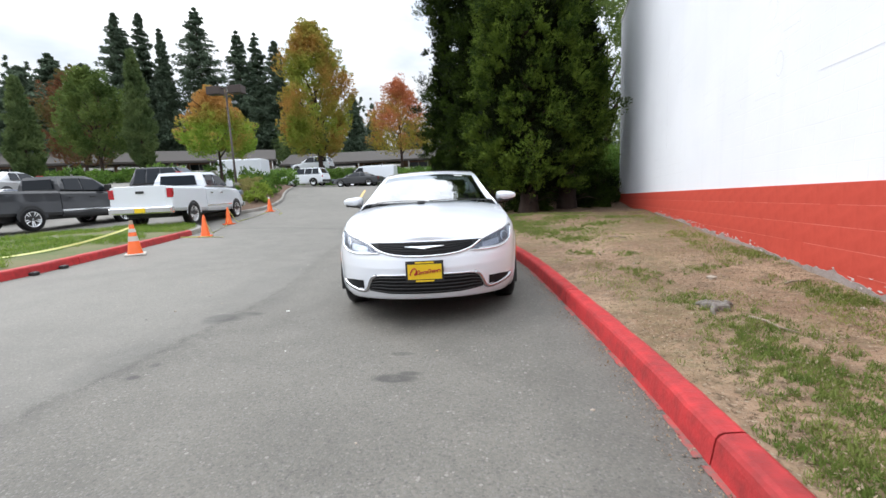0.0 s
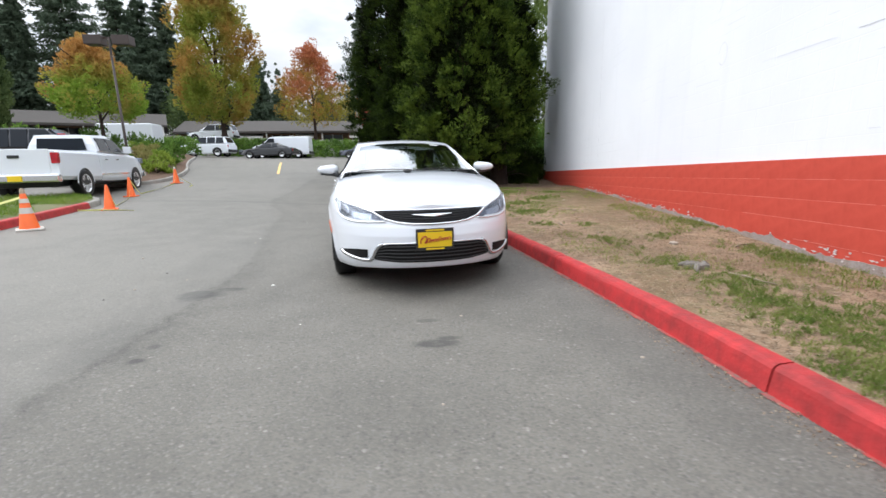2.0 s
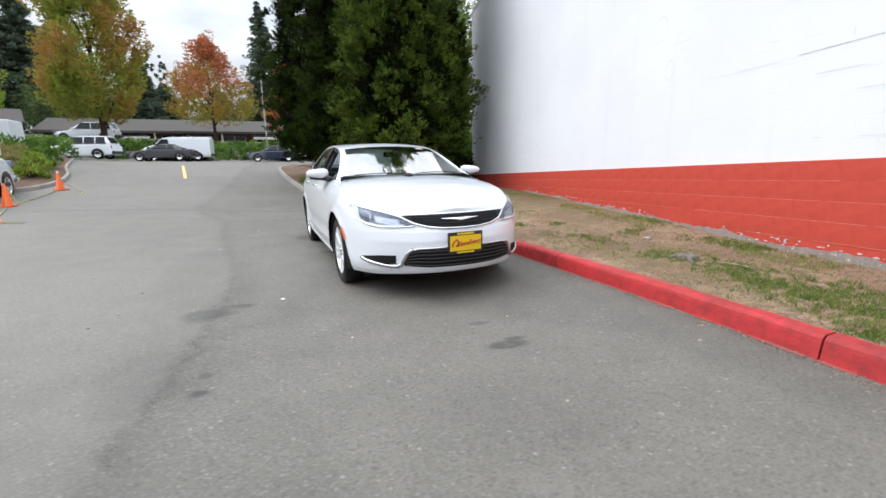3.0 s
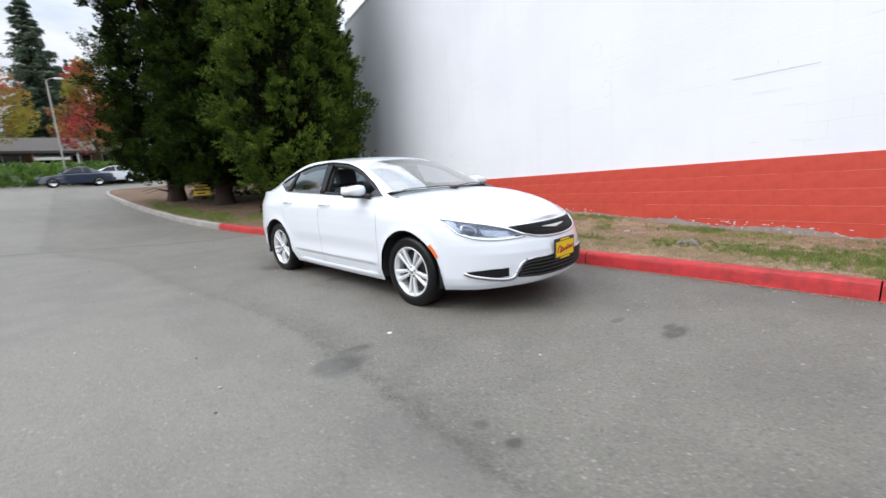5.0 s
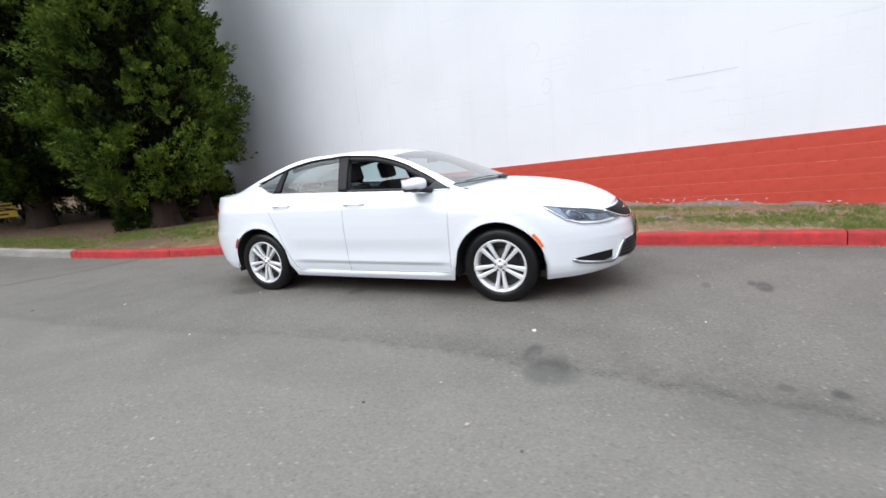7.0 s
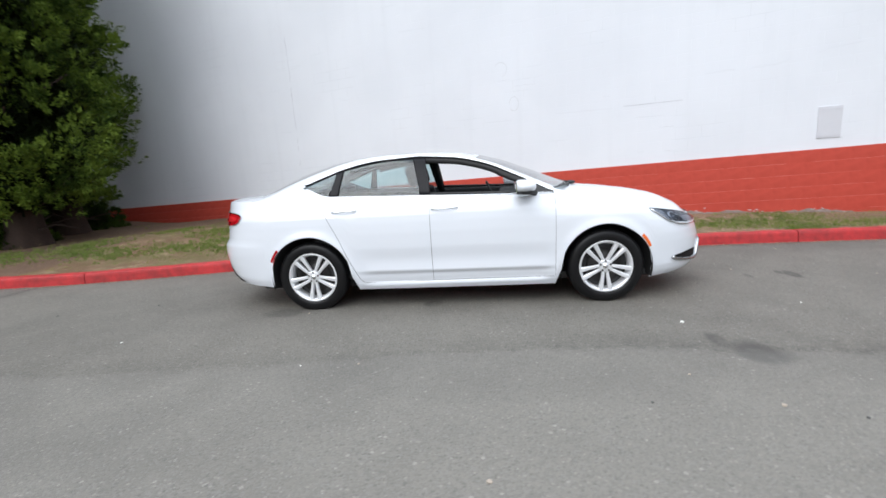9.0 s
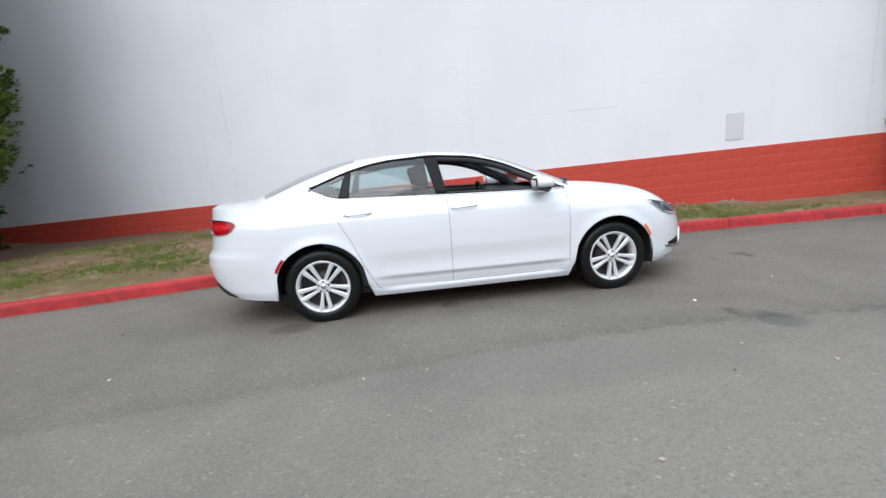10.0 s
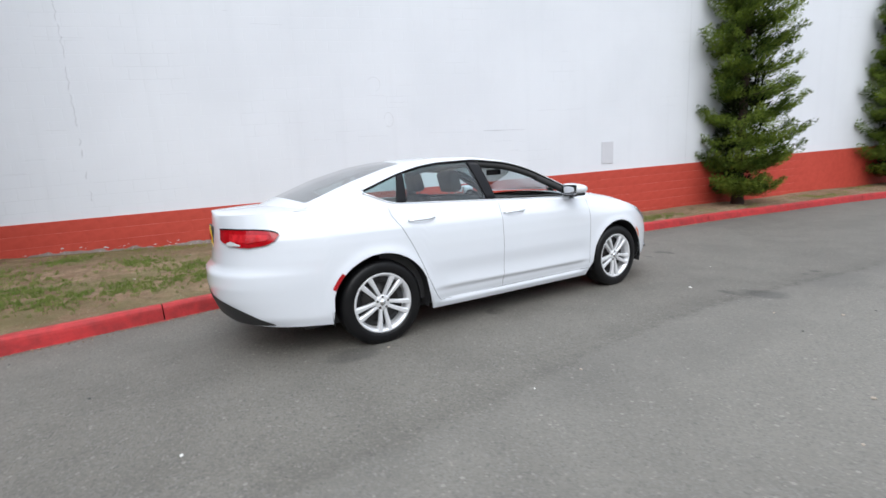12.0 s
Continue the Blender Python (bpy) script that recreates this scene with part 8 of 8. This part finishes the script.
twig(1.93, 2.94, -79, 0.36, "pale dry stick beside the stump")
twig(2.9, 4.1, 20, 0.3)
twig(1.7, 6.2, 80, 0.25)
twig(2.3, 7.4, 130, 0.35)
pebble(2.31, 4.42, strip_z(2.31, 4.42, kerb_x(4.42)), 0.055, M["stone"], "pale_rock", "pale stone half buried in the soil", "stones on the strip")
for x, y, r in ((1.6, 2.2, 0.02), (2.3, 2.0, 0.018), (1.3, 4.4, 0.02), (3.1, 6.6, 0.025), (2.0, 8.2, 0.02), (1.9, 5.4, 0.015), (2.8, 3.3, 0.018), (1.5, 9.5, 0.02), (2.9, 9.0, 0.02)):
    pebble(x, y, strip_z(x, y, kerb_x(y)), r, M["stone"], "pale_rock", "small stone lying on dry soil", "stones on the strip")


def crumbs():
    """Clods, bark crumbs and dead leaves over the strip."""
    rng = np.random.default_rng(23)
    cs = []
    for k in range(30000):
        y = rng.uniform(-8, 20) if k % 2 else rng.uniform(0, 6)
        kx = kerb_x(y)
        wx = min(wall_x(y), kx + 6.5)
        x = kx + 0.15 + (wx - kx - 0.2) * rng.uniform(0, 1)
        cs.append((x, y, strip_z(x, y, kx) + 0.008))
    ob = put("soil_litter", leaf_mesh("soil_litter", cs, [(0.6, 0.5, 0.1)] * len(cs), M["litter"], 0.013, 0.45, 2, 0.05, 0.0, 23, 0.3))
    return tagged(ob, "dead leaves and crumbs scattered on the soil", "litter", kind="stuff")


crumbs()


# yellow yard sign between the cedars
def yard_sign(x, y, turn):
    z = ground_z(x, y) + 0.13
    t = thing("yard_sign", "small yellow sign on wire legs under the cedars", "sign", (x, y, z), turn)
    bm = bmesh.new()
    box(bm, (-0.28, -0.006, 0.38), (0.28, 0.006, 0.78), 0.004)
    part("panel", bm, M["plate_yellow"], t)
    for k, (a, b) in enumerate(((-0.22, 0.2), (-0.24, 0.24), (-0.18, 0.1))):
        for s in (-1, 1):
            bm = bmesh.new()
            box(bm, (a, s * 0.006 - 0.002, 0.68 - 0.12 * k), (b, s * 0.006 + 0.002, 0.73 - 0.12 * k))
            part("text_bar", bm, M["black_plastic"], t)
    for a in (-0.2, 0.2):
        v, f = tube([(a, 0, -0.1), (a, 0, 0.4)], 0.006, 6)
        put("wire_leg", mesh_of("wire_leg", v, f, M["pole"]), t)
    return t


yard_sign(-0.02, 19.75, -22)


# ---- wall marks ----
def wall_point(y, z, off=0.004):
    return (wall_x(y) - 0.9846 * off, y + 0.1749 * off, z)


wall_ob = bpy.data.objects["wall_east"]


def wall_line(pts, width, mat, name, label=""):
    verts = []
    P = [Vector(wall_point(*p)) for p in pts]
    n = Vector((-0.9846, 0.1749, 0))
    for i, p in enumerate(P):
        d = (P[min(i + 1, len(P) - 1)] - P[max(i - 1, 0)]).normalized()
        s = d.cross(n) * (width / 2 * (0.6 + 0.5 * abs(math.sin(i * 1.7))))
        verts += [p - s, p + s]
    return put(name, mesh_of(name, verts, [(2 * i, 2 * i + 1, 2 * i + 3, 2 * i + 2) for i in range(len(P) - 1)], mat), wall_ob, label)


def crack(points, seed, width=0.008, step=0.1016, mat=None):
    """A stepped crack that follows block joints."""
    r = random.Random(seed)
    out = []
    for a, b in zip(points, points[1:]):
        n = max(2, int(math.dist(a, b) / step))
        for i in range(n):
            u = i / n
            out.append((a[0] + (b[0] - a[0]) * u + r.uniform(-0.02, 0.02), a[1] + (b[1] - a[1]) * u + r.uniform(-0.012, 0.012)))
    out.append(points[-1])
    k = 0
    while k < len(out) - 2:
        n = r.randint(3, 9)
        if len(out[k:k + n]) > 1:
            wall_line(out[k:k + n], width * r.uniform(0.5, 1.0), mat or M["crack"], "wall_crack", "thin grey crack in the paint")
        k += n + r.randint(0, 3)


M["crack"] = material("crack_shadow", (0.63, 0.645, 0.68), 0.9, dark=(0.74, 0.76, 0.80), scale=9, amount=1.0)
M["scuff"] = material("scuffed_paint", (0.60, 0.61, 0.63), 0.9, dark=(0.74, 0.755, 0.79), scale=12, amount=1.0)
M["deep_crack"] = material("deep_crack", (0.40, 0.41, 0.44), 0.9, dark=(0.60, 0.61, 0.65), scale=5, amount=1.0)
crack([(10.45, 4.4), (10.43, 3.76), (10.435, 2.9), (10.425, 1.9), (10.41, 1.0)], 1, 0.010, 0.06, M["deep_crack"])
for ya, yb, z in ((10.77, 10.11, 3.76), (10.86, 10.58, 2.34), (11.21, 10.94, 1.885), (11.56, 11.23, 1.67), (7.67, 7.13, 4.09), (8.08, 7.98, 4.28), (6.83, 6.48, 2.09), (5.98, 5.43, 2.135), (4.60, 3.64, 2.175), (3.77, 3.65, 2.395), (5.37, 4.98, 2.765), (5.75, 5.44, 2.895), (2.85, 2.62, 1.775), (3.23, 2.79, 1.975), (3.19, 3.08, 1.365), (2.76, 2.55, 1.36)):
    wall_line([(ya + (yb - ya) * i / 6, z + 0.004 * math.sin(3 * i)) for i in range(7)], 0.0055, M["crack"], "open_joint", "thin open joint in the block")
wall_line([(3.43 - 0.046 * i, 2.19 + 0.012 * i / 20 + 0.002 * math.sin(2.3 * i)) for i in range(21)], 0.007, M["deep_crack"], "open_joint", "dark open joint in the block")
wall_line([(2.93, 2.32 - 0.012 * i) for i in range(8)], 0.007, M["crack"], "open_joint", "thin open joint in the block")
crack([(2.2, 2.6), (1.2, 2.62), (0.4, 2.78), (0.1, 2.8)], 4, 0.006)
crack([(7.4, 1.75), (6.9, 1.74), (6.3, 1.77)], 5, 0.006)
crack([(9.2, 2.9), (8.7, 2.92)], 6, 0.006)
crack([(11.6, 2.6), (11.1, 2.62)], 7, 0.006)
wall_line([(-1.77, z) for z in np.linspace(1.32, 7.6, 30)], 0.014, M["crack"], "control_joint", "vertical control joint in the block")
ring = [(5.38 + 0.085 * math.cos(a), 2.44 + 0.135 * math.sin(a)) for a in np.linspace(0, 5.6, 26)]
wall_line(ring, 0.010, M["scuff"], "scuff_ring", "oval scuff in the white paint")
ring = [(5.62 + 0.12 * math.cos(a), 3.10 + 0.13 * math.sin(a)) for a in np.linspace(0.6, 4.4, 16)]
wall_line(ring, 0.008, M["scuff"], "scuff_ring", "oval scuff in the white paint")
M["hatch"] = material("grey_hatch_cover", (0.655, 0.66, 0.70), 0.55, dark=(0.62, 0.625, 0.665), scale=5)
bm = bmesh.new()
box(bm, (-0.155, -0.006, -0.245), (0.155, 0.006, 0.245), 0.003)
hatch = part("wall_hatch", bm, M["hatch"], wall_ob, "flat grey cover plate", m=pose(*wall_point(0.44, 1.645, 0.006), 0, 0, 79.93))
for za in (-0.2, 0.2):
    bm = bmesh.new()
    box(bm, (-0.15, 0.006, za - 0.006), (0.15, 0.010, za + 0.006))
    part("cover_rib", bm, M["hatch"], hatch)

# white flaked paint along the dado's foot
for k in range(150):
    y = rs.choice([rs.uniform(2.0, 4.2), rs.uniform(5.5, 8.6), rs.uniform(-2.4, 1.5), rs.uniform(8.5, 11.9)])
    w, h = rs.uniform(0.006, 0.035), rs.uniform(0.003, 0.013)
    z = foot_z(y) + rs.uniform(-0.05, 0.05)
    n = 9
    loop = [(y + w * math.cos(2 * math.pi * i / n) * rs.uniform(0.3, 1.2), z + h * math.sin(2 * math.pi * i / n) * rs.uniform(0.3, 1.3)) for i in range(n)]
    put("paint_flake", mesh_of("paint_flake", [wall_point(a, b, 0.0225) for a, b in loop] + [wall_point(a, b, 0.018) for a, b in loop], [tuple(range(n))] + [(i, n + i, n + (i + 1) % n, (i + 1) % n) for i in range(n)], M["chipped"]), wall_ob)

# ---- red blocks of the dado, one by one ----
def dado_blocks():
    bl, step = 0.4005, 0.4005 * 0.9846

    def block_mesh(bh):
        bm = bmesh.new()
        box(bm, (-bl / 2, -0.004, -bh / 2), (bl / 2, 0.010, bh / 2))
        top = [e for e in bm.edges if all(v.co.y > 0 and v.co.z > 0 for v in e.verts)]
        bmesh.ops.bevel(bm, geom=top, offset=0.002, segments=1, affect="EDGES")
        me = bpy.data.meshes.new("block")
        bm.to_mesh(me)
        bm.free()
        me.materials.append(M["wall_red"])
        return me

    whole = block_mesh(0.197)
    for row in range(6):
        y = -5.6 + (0.2 if row % 2 else 0.0)
        while y < 17.75:
            z = red_z(y) - 0.0985 - 0.197 * row
            if z - 0.1 > foot_z(y) - 0.01:
                put("block", whole, wall_ob, "", pose(*wall_point(y, z, 0.006), 0, 1.92, 79.93))
            y += step


dado_blocks()

# pale worn bed joints between the courses
M["joint"] = material("worn_red_joint", (0.66, 0.20, 0.16), 0.7, dark=(0.58, 0.09, 0.06), scale=1.5, amount=1.0, fine=12)
rj = random.Random(31)
for course in range(1, 6):
    y = -5.4
    while y < 17.4:
        n = rj.uniform(0.5, 2.2)
        ys = np.arange(y, min(y + n, 17.5), 0.12)
        if len(ys) > 2 and red_z(y) - 0.197 * course > foot_z(y) + 0.03:
            verts = []
            for q in ys:
                z, h = red_z(q) - 0.197 * course + 0.0015 * noise.noise((q * 6, course, 0)), 0.0028 + 0.0016 * noise.noise((q * 3, course, 5))
                verts += [wall_point(q, z - h, 0.0175), wall_point(q, z + h, 0.0175)]
            put("bed_joint", mesh_of("bed_joint", verts, [(2 * a, 2 * a + 2, 2 * a + 3, 2 * a + 1) for a in range(len(ys) - 1)], M["joint"]), wall_ob)
        y += n + rj.choice((0.0, 0.0, 0.25))


def gutter_grit():
    """Loose pale grit swept against the kerb foot."""
    rng = np.random.default_rng(41)
    pts = smooth_line(KERB_LINE, 0.02)
    cs = []
    for k in range(9000):
        x, y = pts[rng.integers(0, len(pts))]
        if -3 < y < 13:
            q = abs(rng.normal(scale=0.07)) + 0.012
            cs.append((x - q, y + rng.normal(scale=0.02), ground_z(x - q, y) + 0.004))
    ob = put("gutter_grit", leaf_mesh("gutter_grit", cs, [(0.6, 0.5, 0.05)] * len(cs), M["litter"], 0.011, 0.7, 1, 0.01, 0.0, 41, 0.3))
    return tagged(ob, "loose pale grit along the kerb foot", "grit", kind="stuff")


gutter_grit()
